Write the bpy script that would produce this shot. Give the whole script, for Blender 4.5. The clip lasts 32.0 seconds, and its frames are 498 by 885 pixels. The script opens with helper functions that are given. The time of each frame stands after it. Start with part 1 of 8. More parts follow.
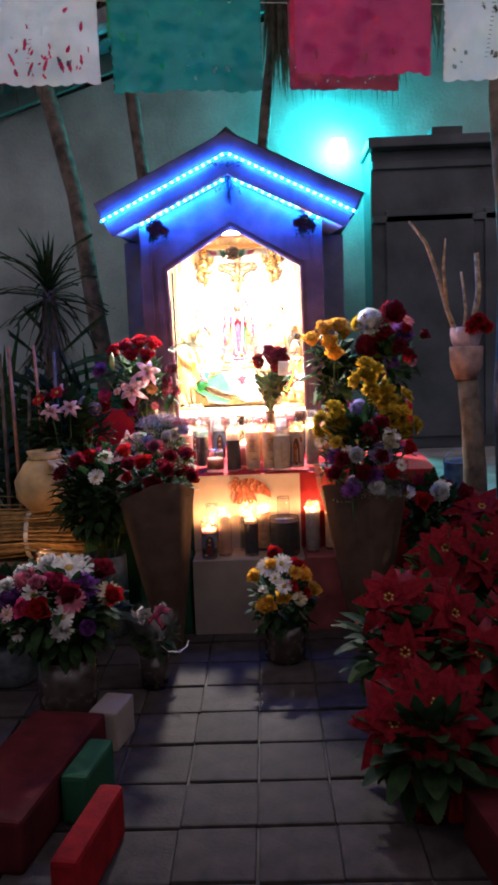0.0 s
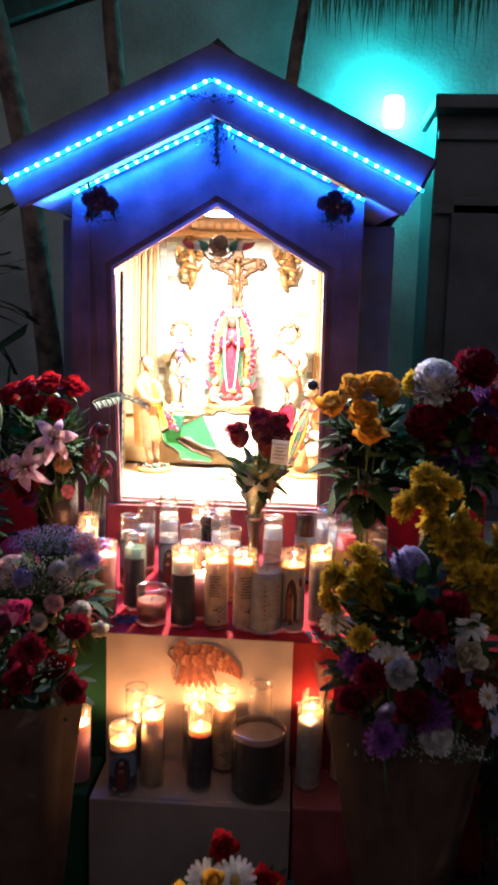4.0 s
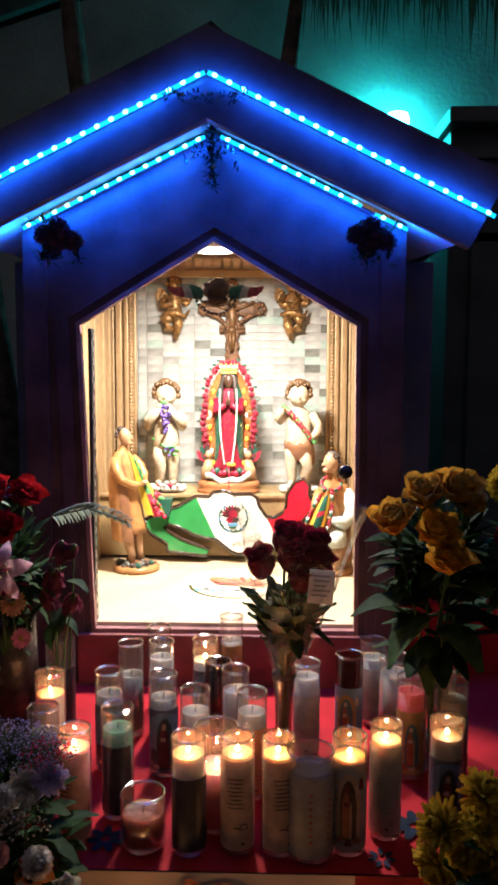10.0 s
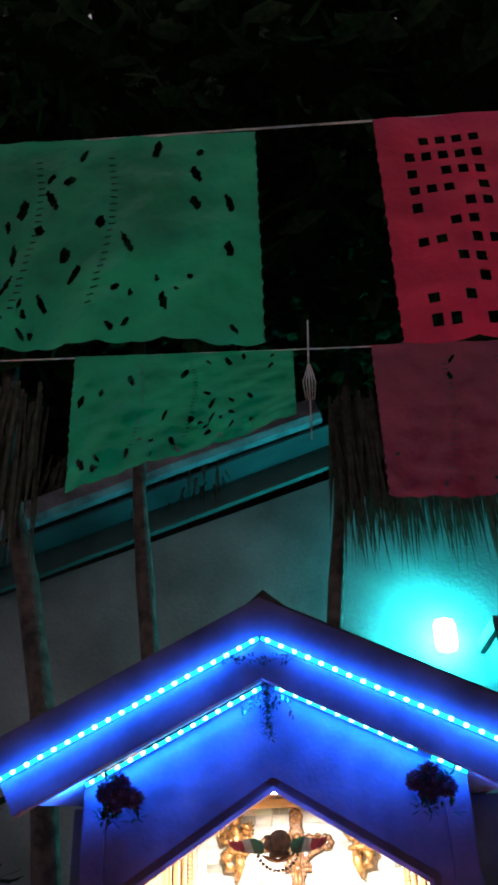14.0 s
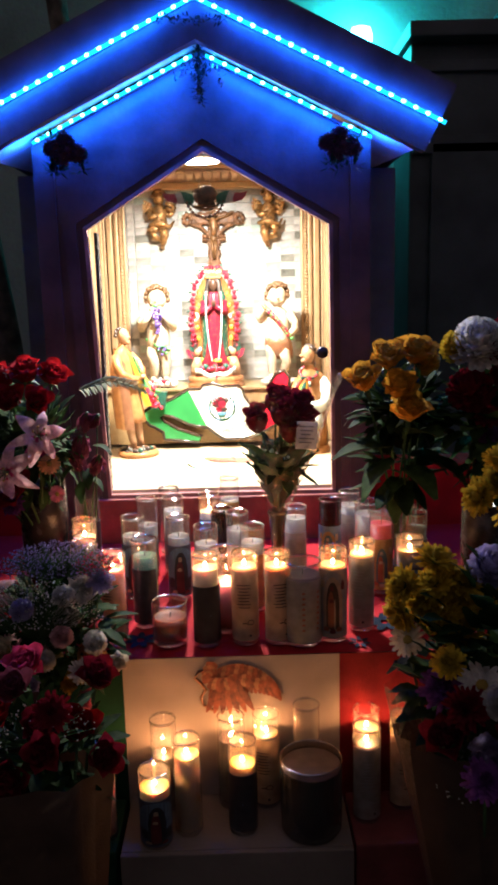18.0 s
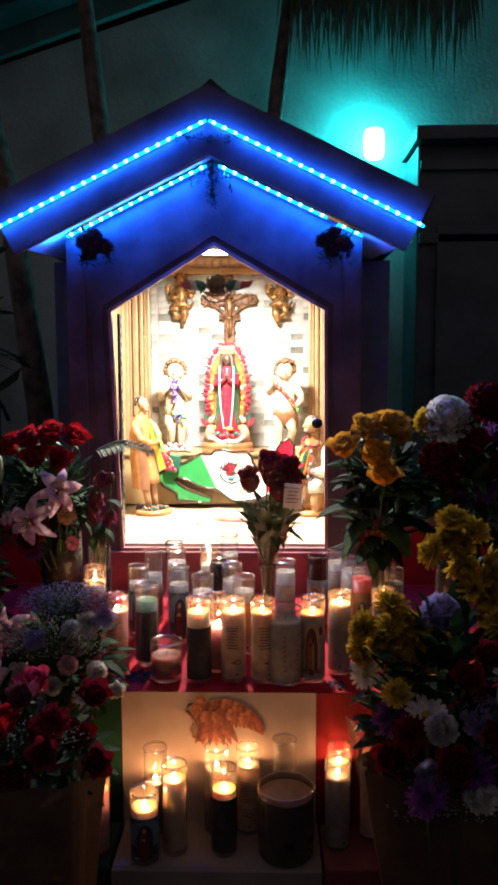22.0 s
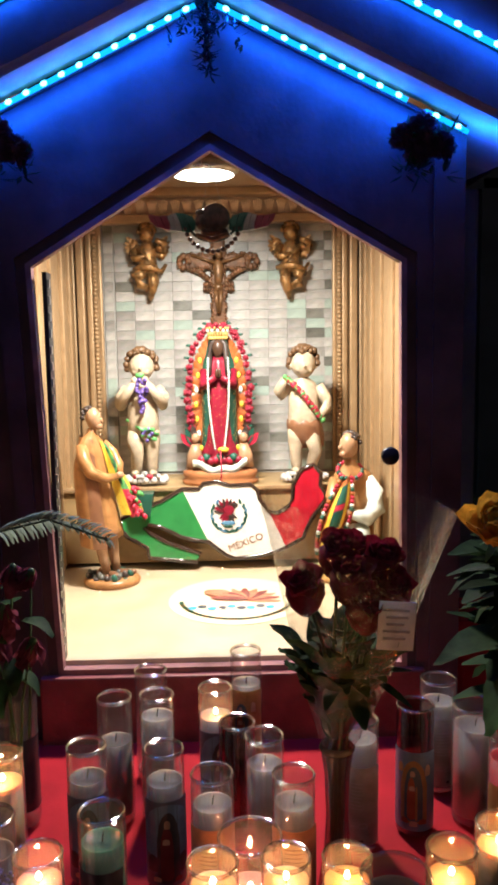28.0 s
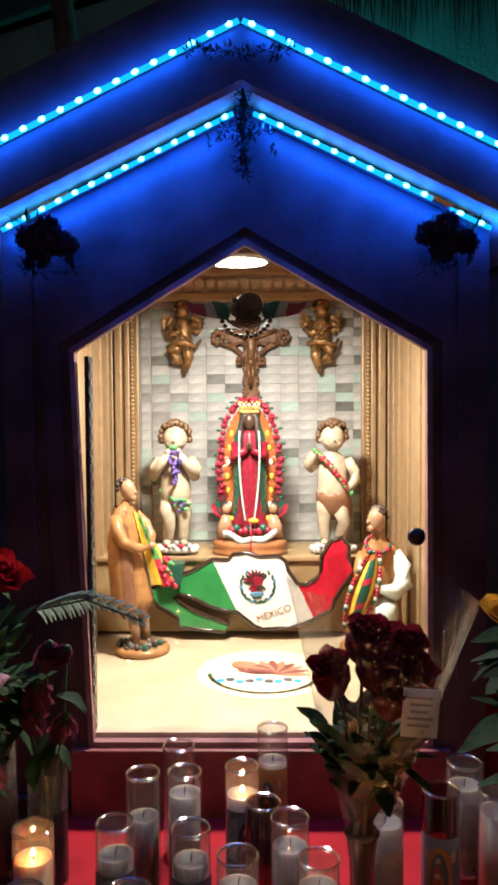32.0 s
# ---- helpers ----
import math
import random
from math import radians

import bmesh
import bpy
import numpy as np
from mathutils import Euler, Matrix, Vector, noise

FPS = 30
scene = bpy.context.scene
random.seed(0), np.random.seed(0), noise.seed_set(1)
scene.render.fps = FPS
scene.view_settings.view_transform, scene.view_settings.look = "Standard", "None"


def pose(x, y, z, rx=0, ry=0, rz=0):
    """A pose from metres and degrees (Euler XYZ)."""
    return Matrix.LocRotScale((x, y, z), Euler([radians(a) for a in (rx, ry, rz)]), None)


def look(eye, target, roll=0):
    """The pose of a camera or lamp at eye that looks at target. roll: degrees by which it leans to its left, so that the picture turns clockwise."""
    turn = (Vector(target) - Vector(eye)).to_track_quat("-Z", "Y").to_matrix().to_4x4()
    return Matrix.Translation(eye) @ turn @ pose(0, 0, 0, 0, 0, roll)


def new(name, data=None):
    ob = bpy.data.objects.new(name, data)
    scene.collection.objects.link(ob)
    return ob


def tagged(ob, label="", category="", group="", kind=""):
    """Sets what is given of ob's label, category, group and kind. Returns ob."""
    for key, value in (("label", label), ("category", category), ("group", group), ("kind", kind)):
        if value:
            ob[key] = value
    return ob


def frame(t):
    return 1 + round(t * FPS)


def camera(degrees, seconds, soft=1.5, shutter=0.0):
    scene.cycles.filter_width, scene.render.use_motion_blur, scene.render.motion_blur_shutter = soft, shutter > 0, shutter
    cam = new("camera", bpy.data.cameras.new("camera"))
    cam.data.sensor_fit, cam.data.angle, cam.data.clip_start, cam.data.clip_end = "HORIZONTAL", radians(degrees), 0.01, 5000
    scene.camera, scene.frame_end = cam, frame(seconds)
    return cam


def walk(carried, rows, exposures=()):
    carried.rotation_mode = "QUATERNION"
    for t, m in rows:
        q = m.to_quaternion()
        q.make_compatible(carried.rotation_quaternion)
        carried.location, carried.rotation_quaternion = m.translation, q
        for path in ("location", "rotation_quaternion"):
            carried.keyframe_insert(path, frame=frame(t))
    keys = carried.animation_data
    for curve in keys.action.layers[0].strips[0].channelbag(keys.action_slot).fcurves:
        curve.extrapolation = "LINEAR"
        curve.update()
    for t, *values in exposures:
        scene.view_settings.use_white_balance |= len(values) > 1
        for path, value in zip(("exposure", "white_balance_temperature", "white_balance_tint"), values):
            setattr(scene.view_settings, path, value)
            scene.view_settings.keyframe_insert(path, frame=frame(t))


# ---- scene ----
cam = camera(34.9, 32.0, 3.2, 0.4)
PATH = [
    (0, (0.147, -0.005, 1.155), (0.101, 1.982, 0.927), -2.1),
    (0.5, (0.141, 0.126, 1.175), (0.071, 2.11, 0.929), -0.4),
    (1, (0.175, 0.36, 1.236), (0.142, 2.335, 0.921), -0.1),
    (1.5, (0.216, 0.554, 1.261), (0.245, 2.521, 0.898), 0.1),
    (2, (0.187, 0.785, 1.309), (0.231, 2.752, 0.951), 0.4),
    (2.5, (0.142, 0.959, 1.323), (0.185, 2.931, 0.997), -0.3),
    (3, (0.195, 1.127, 1.329), (0.189, 3.103, 1.024), 0.3),
    (3.5, (0.274, 1.302, 1.343), (0.157, 3.278, 1.054), 1.6),
    (5.5, (0.159, 1.991, 1.462), (0.087, 3.977, 1.235), 1.9),
    (6, (0.137, 2.092, 1.466), (0.006, 4.073, 1.222), 2.0),
    (6.5, (0.119, 2.154, 1.461), (-0.044, 4.128, 1.183), 0.0),
    (7, (0.13, 2.157, 1.465), (-0.002, 4.135, 1.199), 0.2),
    (7.5, (0.135, 2.14, 1.47), (0.029, 4.119, 1.201), 0.7),
    (8, (0.137, 2.133, 1.472), (0.041, 4.113, 1.209), 0.2),
    (8.5, (0.14, 2.143, 1.474), (0.06, 4.123, 1.204), -0.1),
    (9, (0.138, 2.129, 1.474), (0.075, 4.111, 1.219), -0.3),
    (9.5, (0.134, 2.121, 1.474), (0.089, 4.108, 1.255), -0.2),
    (10, (0.134, 2.104, 1.475), (0.083, 4.094, 1.279), 0.2),
    (10.5, (0.14, 2.09, 1.474), (0.091, 4.081, 1.29), -0.1),
    (11, (0.146, 2.081, 1.471), (0.094, 4.074, 1.302), -0.3),
    (11.5, (0.153, 2.063, 1.472), (0.097, 4.057, 1.329), -0.5),
    (12, (0.178, 2.043, 1.493), (0.129, 4.043, 1.47), -0.7),
    (12.5, (0.169, 2.047, 1.521), (0.143, 4.028, 1.793), -1.0),
    (13, (0.176, 2.025, 1.563), (0.144, 3.922, 2.197), -1.6),
    (13.5, (0.163, 1.991, 1.612), (0.081, 3.775, 2.512), -2.2),
    (14, (0.16, 1.979, 1.616), (-0.005, 3.738, 2.553), -1.8),
    (14.5, (0.15, 2.023, 1.571), (-0.026, 3.894, 2.254), -0.6),
    (15, (0.159, 2.025, 1.519), (0.039, 4.0, 1.809), -0.0),
    (15.5, (0.157, 2.063, 1.502), (0.052, 4.059, 1.435), 0.8),
    (17.5, (0.12, 1.884, 1.384), (0.038, 3.861, 1.091), 0.6),
    (18, (0.082, 1.777, 1.392), (0.104, 3.742, 1.018), -1.4),
    (18.5, (0.116, 1.713, 1.419), (0.167, 3.682, 1.072), -1.4),
    (19, (0.166, 1.661, 1.407), (0.171, 3.64, 1.118), -0.4),
    (19.5, (0.179, 1.612, 1.414), (0.114, 3.595, 1.166), -0.4),
    (20, (0.181, 1.59, 1.421), (0.093, 3.575, 1.195), -0.3),
    (20.5, (0.188, 1.584, 1.421), (0.127, 3.569, 1.187), -0.2),
    (21, (0.183, 1.575, 1.414), (0.146, 3.562, 1.188), -0.4),
    (21.5, (0.176, 1.557, 1.42), (0.128, 3.546, 1.214), -0.6),
    (22, (0.173, 1.541, 1.409), (0.119, 3.53, 1.208), -0.2),
    (22.5, (0.175, 1.542, 1.404), (0.113, 3.528, 1.176), 0.2),
    (23, (0.176, 1.591, 1.408), (0.128, 3.578, 1.186), 0.5),
    (23.5, (0.115, 1.669, 1.415), (0.152, 3.662, 1.245), 0.8),
    (24, (0.074, 1.796, 1.408), (0.174, 3.789, 1.271), 0.9),
    (24.5, (0.133, 1.977, 1.424), (0.223, 3.973, 1.337), 1.1),
    (25, (0.174, 2.132, 1.427), (0.227, 4.13, 1.349), 1.2),
    (25.5, (0.137, 2.267, 1.422), (0.15, 4.263, 1.292), 1.2),
    (26, (0.056, 2.4, 1.427), (0.101, 4.394, 1.28), 2.5),
    (26.5, (0.053, 2.479, 1.444), (0.076, 4.471, 1.269), 1.8),
    (28.5, (0.025, 2.567, 1.417), (0.083, 4.551, 1.17), -1.3),
    (29, (0.04, 2.558, 1.427), (0.101, 4.541, 1.178), -1.3),
    (29.5, (0.044, 2.559, 1.423), (0.114, 4.544, 1.186), -0.9),
    (30, (0.042, 2.562, 1.425), (0.092, 4.546, 1.185), -0.4),
    (30.5, (0.041, 2.558, 1.428), (0.058, 4.546, 1.212), -0.0),
    (31, (0.03, 2.541, 1.442), (0.047, 4.535, 1.288), 0.4),
    (31.5, (0.029, 2.527, 1.454), (0.031, 4.525, 1.355), 0.1),
    (32, (0.028, 2.517, 1.467), (0.0, 4.514, 1.372), -0.3),
]
EXPOSURES = [(0.0, 3.6), (3.5, 3.0), (5.5, 1.3), (7.0, 1.15), (9.0, 0.9), (12.0, 0.95), (13.0, 1.35), (14.0, 2.4), (15.0, 2.9), (15.5, 2.4), (17.5, 1.5), (22.0, 1.5), (24.0, 1.4), (26.0, 1.05), (28.5, 0.3), (32.0, 0.25)]
walk(cam, [(t, look(eye, target, roll)) for t, eye, target, roll in PATH], EXPOSURES)

# ---------------------------------------------------------------- world and light
LED_COL = (0.004, 0.09, 1.0)
FLAME_GAIN = 250.0

world = bpy.data.worlds.new("night")
scene.world = world
world.use_nodes = True
world.node_tree.nodes["Background"].inputs[0].default_value = (0.95, 0.80, 0.92, 1)
world.node_tree.nodes["Background"].inputs[1].default_value = 0.075


def lamp(name, kind, m, power, colour, size=0.1, spread=None, shape="DISK"):
    d = bpy.data.lights.new(name, kind)
    d.energy, d.color = power, colour
    if kind == "AREA":
        d.shape, d.size = shape, size
        if spread:
            d.spread = radians(spread)
    else:
        d.shadow_soft_size = size
    ob = new(name, d)
    ob.matrix_world = m
    return ob


scene.cycles.transparent_max_bounces = 32
NICHE_W, STRIP_W = 21.0, 2.9


def strip_lamp(p0, p1, aim, power):
    """The light of one length of led tape."""
    p0, p1 = Vector(p0), Vector(p1)
    x = (p1 - p0).normalized()
    z = -Vector(aim).normalized()
    y = z.cross(x).normalized()
    z = x.cross(y)
    m = Matrix((x, y, z)).transposed().to_4x4()
    m.translation = (p0 + p1) / 2
    ob = lamp("led_tape_light", "AREA", m, power, LED_COL, (p1 - p0).length, shape="RECTANGLE")
    ob.data.size_y = 0.008


for sx in (-1, 1):
    strip_lamp((sx * 0.012, 3.776, 2.069), (sx * 0.600, 3.776, 1.785), (0, 1, -0.25), STRIP_W * 0.45)
    strip_lamp((sx * 0.018, 3.950, 1.986), (sx * 0.446, 3.950, 1.780), (0, 0.35, -1), STRIP_W * 0.8)
    strip_lamp((sx * 0.018, 3.972, 1.984), (sx * 0.452, 3.972, 1.775), (sx * 0.25, -0.75, 0.5), STRIP_W * 0.11)
    strip_lamp((sx * 0.456, 3.955, 1.752), (sx * 0.456, 3.990, 1.752), (sx * 0.8, 0.15, 0.7), STRIP_W * 0.09)
lamp("niche_light", "AREA", look((-0.018, 4.29, 1.770), (-0.01, 4.42, 0.8)), NICHE_W, (1.0, 0.94, 0.85), 0.12, 164)

# ---------------------------------------------------------------- mesh building


class MB:
    """Collects vertices and faces with material slots."""

    def __init__(self):
        self.v, self.f, self.m = [], [], []

    def add(self, vs, fs, mi=0, mx=None):
        o = len(self.v)
        self.v += [tuple(mx @ Vector(p)) if mx is not None else tuple(p) for p in vs]
        self.f += [tuple(i + o for i in q) for q in fs]
        self.m += [mi] * len(fs)
        return self

    def box(self, c, s, mi=0, mx=None, bev=0.0):
        x, y, z = (d / 2 for d in s)
        b = min(bev, x * 0.9, y * 0.9, z * 0.9)
        if b <= 0:
            vs = [(c[0] + i * x, c[1] + j * y, c[2] + k * z) for i in (-1, 1) for j in (-1, 1) for k in (-1, 1)]
            fs = [(0, 1, 3, 2), (4, 6, 7, 5), (0, 4, 5, 1), (2, 3, 7, 6), (0, 2, 6, 4), (1, 5, 7, 3)]
            return self.add(vs, fs, mi, mx)
        bm = bmesh.new()
        bmesh.ops.create_cube(bm, size=1)
        for v in bm.verts:
            v.co = (v.co.x * s[0] + c[0], v.co.y * s[1] + c[1], v.co.z * s[2] + c[2])
        bmesh.ops.bevel(bm, geom=bm.edges[:], offset=b, segments=2, affect="EDGES", profile=0.6)
        bm.verts.index_update()
        self.add([v.co.copy() for v in bm.verts], [[v.index for v in f.verts] for f in bm.faces], mi, mx)
        bm.free()
        return self

    def lathe(self, prof, seg=20, mi=0, mx=None, sx=1.0, sy=1.0, c=(0, 0)):
        """prof: (r, z) from one end to the other; ends with r 0 close."""
        vs, fs = [], []
        for r, z in prof:
            for k in range(seg):
                a = 2 * math.pi * k / seg
                vs.append((c[0] + r * sx * math.cos(a), c[1] + r * sy * math.sin(a), z))
        for i in range(len(prof) - 1):
            for k in range(seg):
                a, b = i * seg + k, i * seg + (k + 1) % seg
                fs.append((a, b, b + seg, a + seg))
        if prof[0][0] > 0:
            pass
        return self.add(vs, fs, mi, mx)

    def tube(self, pts, rad, seg=8, mi=0, mx=None, cap=True):
        pts = [Vector(p) for p in pts]
        rs = rad if isinstance(rad, (list, tuple)) else [rad] * len(pts)
        vs, fs = [], []
        ref = Vector((0.31, 0.17, 0.93))
        for i, p in enumerate(pts):
            d = (pts[min(i + 1, len(pts) - 1)] - pts[max(i - 1, 0)])
            d = d.normalized() if d.length > 1e-9 else Vector((0, 0, 1))
            a = d.cross(ref)
            a = a.normalized() if a.length > 1e-4 else d.cross(Vector((1, 0, 0))).normalized()
            b = d.cross(a)
            for k in range(seg):
                t = 2 * math.pi * k / seg
                vs.append(p + (a * math.cos(t) + b * math.sin(t)) * rs[i])
        n = len(pts)
        for i in range(n - 1):
            for k in range(seg):
                q, r = i * seg + k, i * seg + (k + 1) % seg
                fs.append((q, r, r + seg, q + seg))
        if cap:
            fs.append(tuple(range(seg - 1, -1, -1)))
            fs.append(tuple((n - 1) * seg + k for k in range(seg)))
        return self.add(vs, fs, mi, mx)

    def ball(self, c, r, mi=0, seg=10, rings=7, mx=None):
        rx, ry, rz = r if isinstance(r, (list, tuple)) else (r, r, r)
        vs, fs = [], []
        for i in range(rings + 1):
            ph = math.pi * i / rings
            for k in range(seg):
                a = 2 * math.pi * k / seg
                vs.append((c[0] + rx * math.sin(ph) * math.cos(a), c[1] + ry * math.sin(ph) * math.sin(a), c[2] - rz * math.cos(ph)))
        for i in range(rings):
            for k in range(seg):
                q, w = i * seg + k, i * seg + (k + 1) % seg
                fs.append((q, w, w + seg, q + seg))
        return self.add(vs, fs, mi, mx)

    def petal(self, mx, ln, wd, cup=0.3, curl=0.5, mi=0, tip=0.0, nl=4, ruffle=0.0, seed=0):
        """A petal that starts at the origin and runs along +y, cupped across and curled upward along its length.
        tip 0: rounded, 1: pointed."""
        vs, fs = [], []
        y = z = 0.0
        for i in range(nl + 1):
            t = i / nl
            ang = curl * t
            if i:
                y += ln / nl * math.cos(ang)
                z += ln / nl * math.sin(ang)
            rounded = math.sin(math.pi * min(1.0, 0.18 + 0.67 * t)) ** 0.6
            pointed = math.sin(math.pi * min(1.0, 0.12 + 0.87 * t)) ** 1.2
            w = wd / 2 * (rounded * (1 - tip) + pointed * tip)
            for s in (-1, 0, 1):
                rf = ruffle * math.sin(7.3 * i + 3.1 * s + seed) * t
                vs.append((s * w, y - abs(s) * 0.05 * ln * t, z + abs(s) * cup * w + rf))
        for i in range(nl):
            for k in range(2):
                a = i * 3 + k
                fs.append((a, a + 1, a + 4, a + 3))
        return self.add(vs, fs, mi, mx)

    def loft(self, secs, seg=14, mi=0, mx=None, fold=0.0, nf=7, cap=True):
        """secs: (z, cx, cy, rx, ry)"""
        vs, fs = [], []
        for z, cx, cy, rx, ry in secs:
            for k in range(seg):
                a = 2 * math.pi * k / seg
                w = 1 + fold * math.sin(nf * a + z * 9)
                vs.append((cx + rx * w * math.cos(a), cy + ry * w * math.sin(a), z))
        for i in range(len(secs) - 1):
            for k in range(seg):
                a, b = i * seg + k, i * seg + (k + 1) % seg
                fs.append((a, b, b + seg, a + seg))
        if cap:
            fs.append(tuple(range(seg - 1, -1, -1)))
            fs.append(tuple((len(secs) - 1) * seg + k for k in range(seg)))
        return self.add(vs, fs, mi, mx)

    def prism(self, poly, y0, y1, mi=0, mx=None, mside=None):
        """A polygon in the x-z plane, pulled from y0 (front) to y1."""
        n = len(poly)
        area = sum(poly[i][0] * poly[(i + 1) % n][1] - poly[(i + 1) % n][0] * poly[i][1] for i in range(n))
        if area < 0:
            poly = poly[::-1]
        vs = [(x, y0, z) for x, z in poly] + [(x, y1, z) for x, z in poly]
        self.add(vs, [tuple(range(n))], mi, mx)
        self.add(vs, [tuple(range(2 * n - 1, n - 1, -1))] + [((i + 1) % n, i, i + n, (i + 1) % n + n) for i in range(n)], mi if mside is None else mside, mx)
        return self

    def mesh(self, name, mats, smooth=True):
        me = bpy.data.meshes.new(name)
        me.from_pydata([tuple(p) for p in self.v], [], self.f)
        for m in mats:
            me.materials.append(m)
        me.polygons.foreach_set("material_index", self.m)
        me.polygons.foreach_set("use_smooth", [smooth] * len(self.f))
        me.validate()
        me.update()
        return me


def part(name, mb, mats, parent=None, label="", smooth=True, m=None):
    """Links a builder (or a mesh) as one object under a thing or a part."""
    mats = mats if isinstance(mats, (list, tuple)) else [mats]
    me = mb.mesh(name, mats, smooth) if isinstance(mb, MB) else mb
    ob = new(name, me)
    if parent is not None:
        ob.parent = parent
    if m is not None:
        ob.matrix_basis = m
    return tagged(ob, label)


def thing(name, label, category, m=None, group="", kind=""):
    ob = new(name)
    ob.empty_display_size = 0.05
    if m is not None:
        ob.matrix_basis = m
    return tagged(ob, label, category, group, kind)


def solo(name, mb, mats, label, category, m=None, group="", kind="", smooth=True):
    return tagged(part(name, mb, mats, None, "", smooth, m), label, category, group, kind)


# ---------------------------------------------------------------- materials


def rgb(c):
    return (*c, 1.0)


def mat(name, col, rough=0.6, metal=0.0, var=0.25, scale=30.0, fine=160.0, bump=0.15, stain=None, rnd=0.0, spec=0.4, sub=0.0, trans=0.0, coat=0.0):
    """A surface with colour change at two scales, relief and, if asked, a change from object to object."""
    m = bpy.data.materials.new(name)
    m.use_nodes = True
    nt = m.node_tree
    N, L = nt.nodes, nt.links
    bs = N["Principled BSDF"]
    tc = N.new("ShaderNodeTexCoord")
    n1 = N.new("ShaderNodeTexNoise")
    n1.inputs["Scale"].default_value = scale
    n1.inputs["Detail"].default_value = 4
    n2 = N.new("ShaderNodeTexNoise")
    n2.inputs["Scale"].default_value = fine
    n2.inputs["Detail"].default_value = 3
    L.new(tc.outputs["Object"], n1.inputs["Vector"])
    L.new(tc.outputs["Object"], n2.inputs["Vector"])
    dark = stain or tuple(c * (1 - var * 1.6 if var < 0.6 else 0.1) for c in col)
    light = tuple(min(1, c * (1 + var * 0.6) + 0.01 * var) for c in col)
    r1 = N.new("ShaderNodeValToRGB")
    r1.color_ramp.elements[0].position, r1.color_ramp.elements[1].position = 0.32, 0.68
    r1.color_ramp.elements[0].color, r1.color_ramp.elements[1].color = rgb(dark), rgb(light)
    L.new(n1.outputs["Fac"], r1.inputs["Fac"])
    mx = N.new("ShaderNodeMix")
    mx.data_type, mx.blend_type = "RGBA", "MULTIPLY"
    mx.inputs["Factor"].default_value = min(1, var)
    L.new(r1.outputs["Color"], mx.inputs["A"])
    L.new(n2.outputs["Color"], mx.inputs["B"])
    out = mx.outputs["Result"]
    if rnd:
        oi = N.new("ShaderNodeObjectInfo")
        hs = N.new("ShaderNodeHueSaturation")
        mr = N.new("ShaderNodeMapRange")
        mr.inputs["To Min"].default_value, mr.inputs["To Max"].default_value = 1 - rnd, 1 + rnd
        L.new(oi.outputs["Random"], mr.inputs["Value"])
        L.new(mr.outputs["Result"], hs.inputs["Value"])
        L.new(out, hs.inputs["Color"])
        out = hs.outputs["Color"]
    L.new(out, bs.inputs["Base Color"])
    bs.inputs["Metallic"].default_value = metal
    rr = N.new("ShaderNodeMapRange")
    rr.inputs["To Min"].default_value, rr.inputs["To Max"].default_value = max(0.03, rough - 0.12), min(1, rough + 0.12)
    L.new(n1.outputs["Fac"], rr.inputs["Value"])
    L.new(rr.outputs["Result"], bs.inputs["Roughness"])
    bs.inputs["Specular IOR Level"].default_value = spec
    if sub:
        bs.inputs["Subsurface Weight"].default_value = sub
        bs.inputs["Subsurface Radius"].default_value = (0.05, 0.026, 0.012)
        bs.inputs["Subsurface Scale"].default_value = 0.6
    if coat:
        bs.inputs["Coat Weight"].default_value = coat
    if bump:
        b = N.new("ShaderNodeBump")
        b.inputs["Strength"].default_value = bump
        b.inputs["Distance"].default_value = 0.004
        L.new(n2.outputs["Fac"], b.inputs["Height"])
        L.new(b.outputs["Normal"], bs.inputs["Normal"])
    if trans:
        tr = N.new("ShaderNodeBsdfTranslucent")
        L.new(out, tr.inputs["Color"])
        ms = N.new("ShaderNodeMixShader")
        ms.inputs["Fac"].default_value = trans
        L.new(bs.outputs[0], ms.inputs[1])
        L.new(tr.outputs[0], ms.inputs[2])
        L.new(ms.outputs[0], N["Material Output"].inputs["Surface"])
    return m


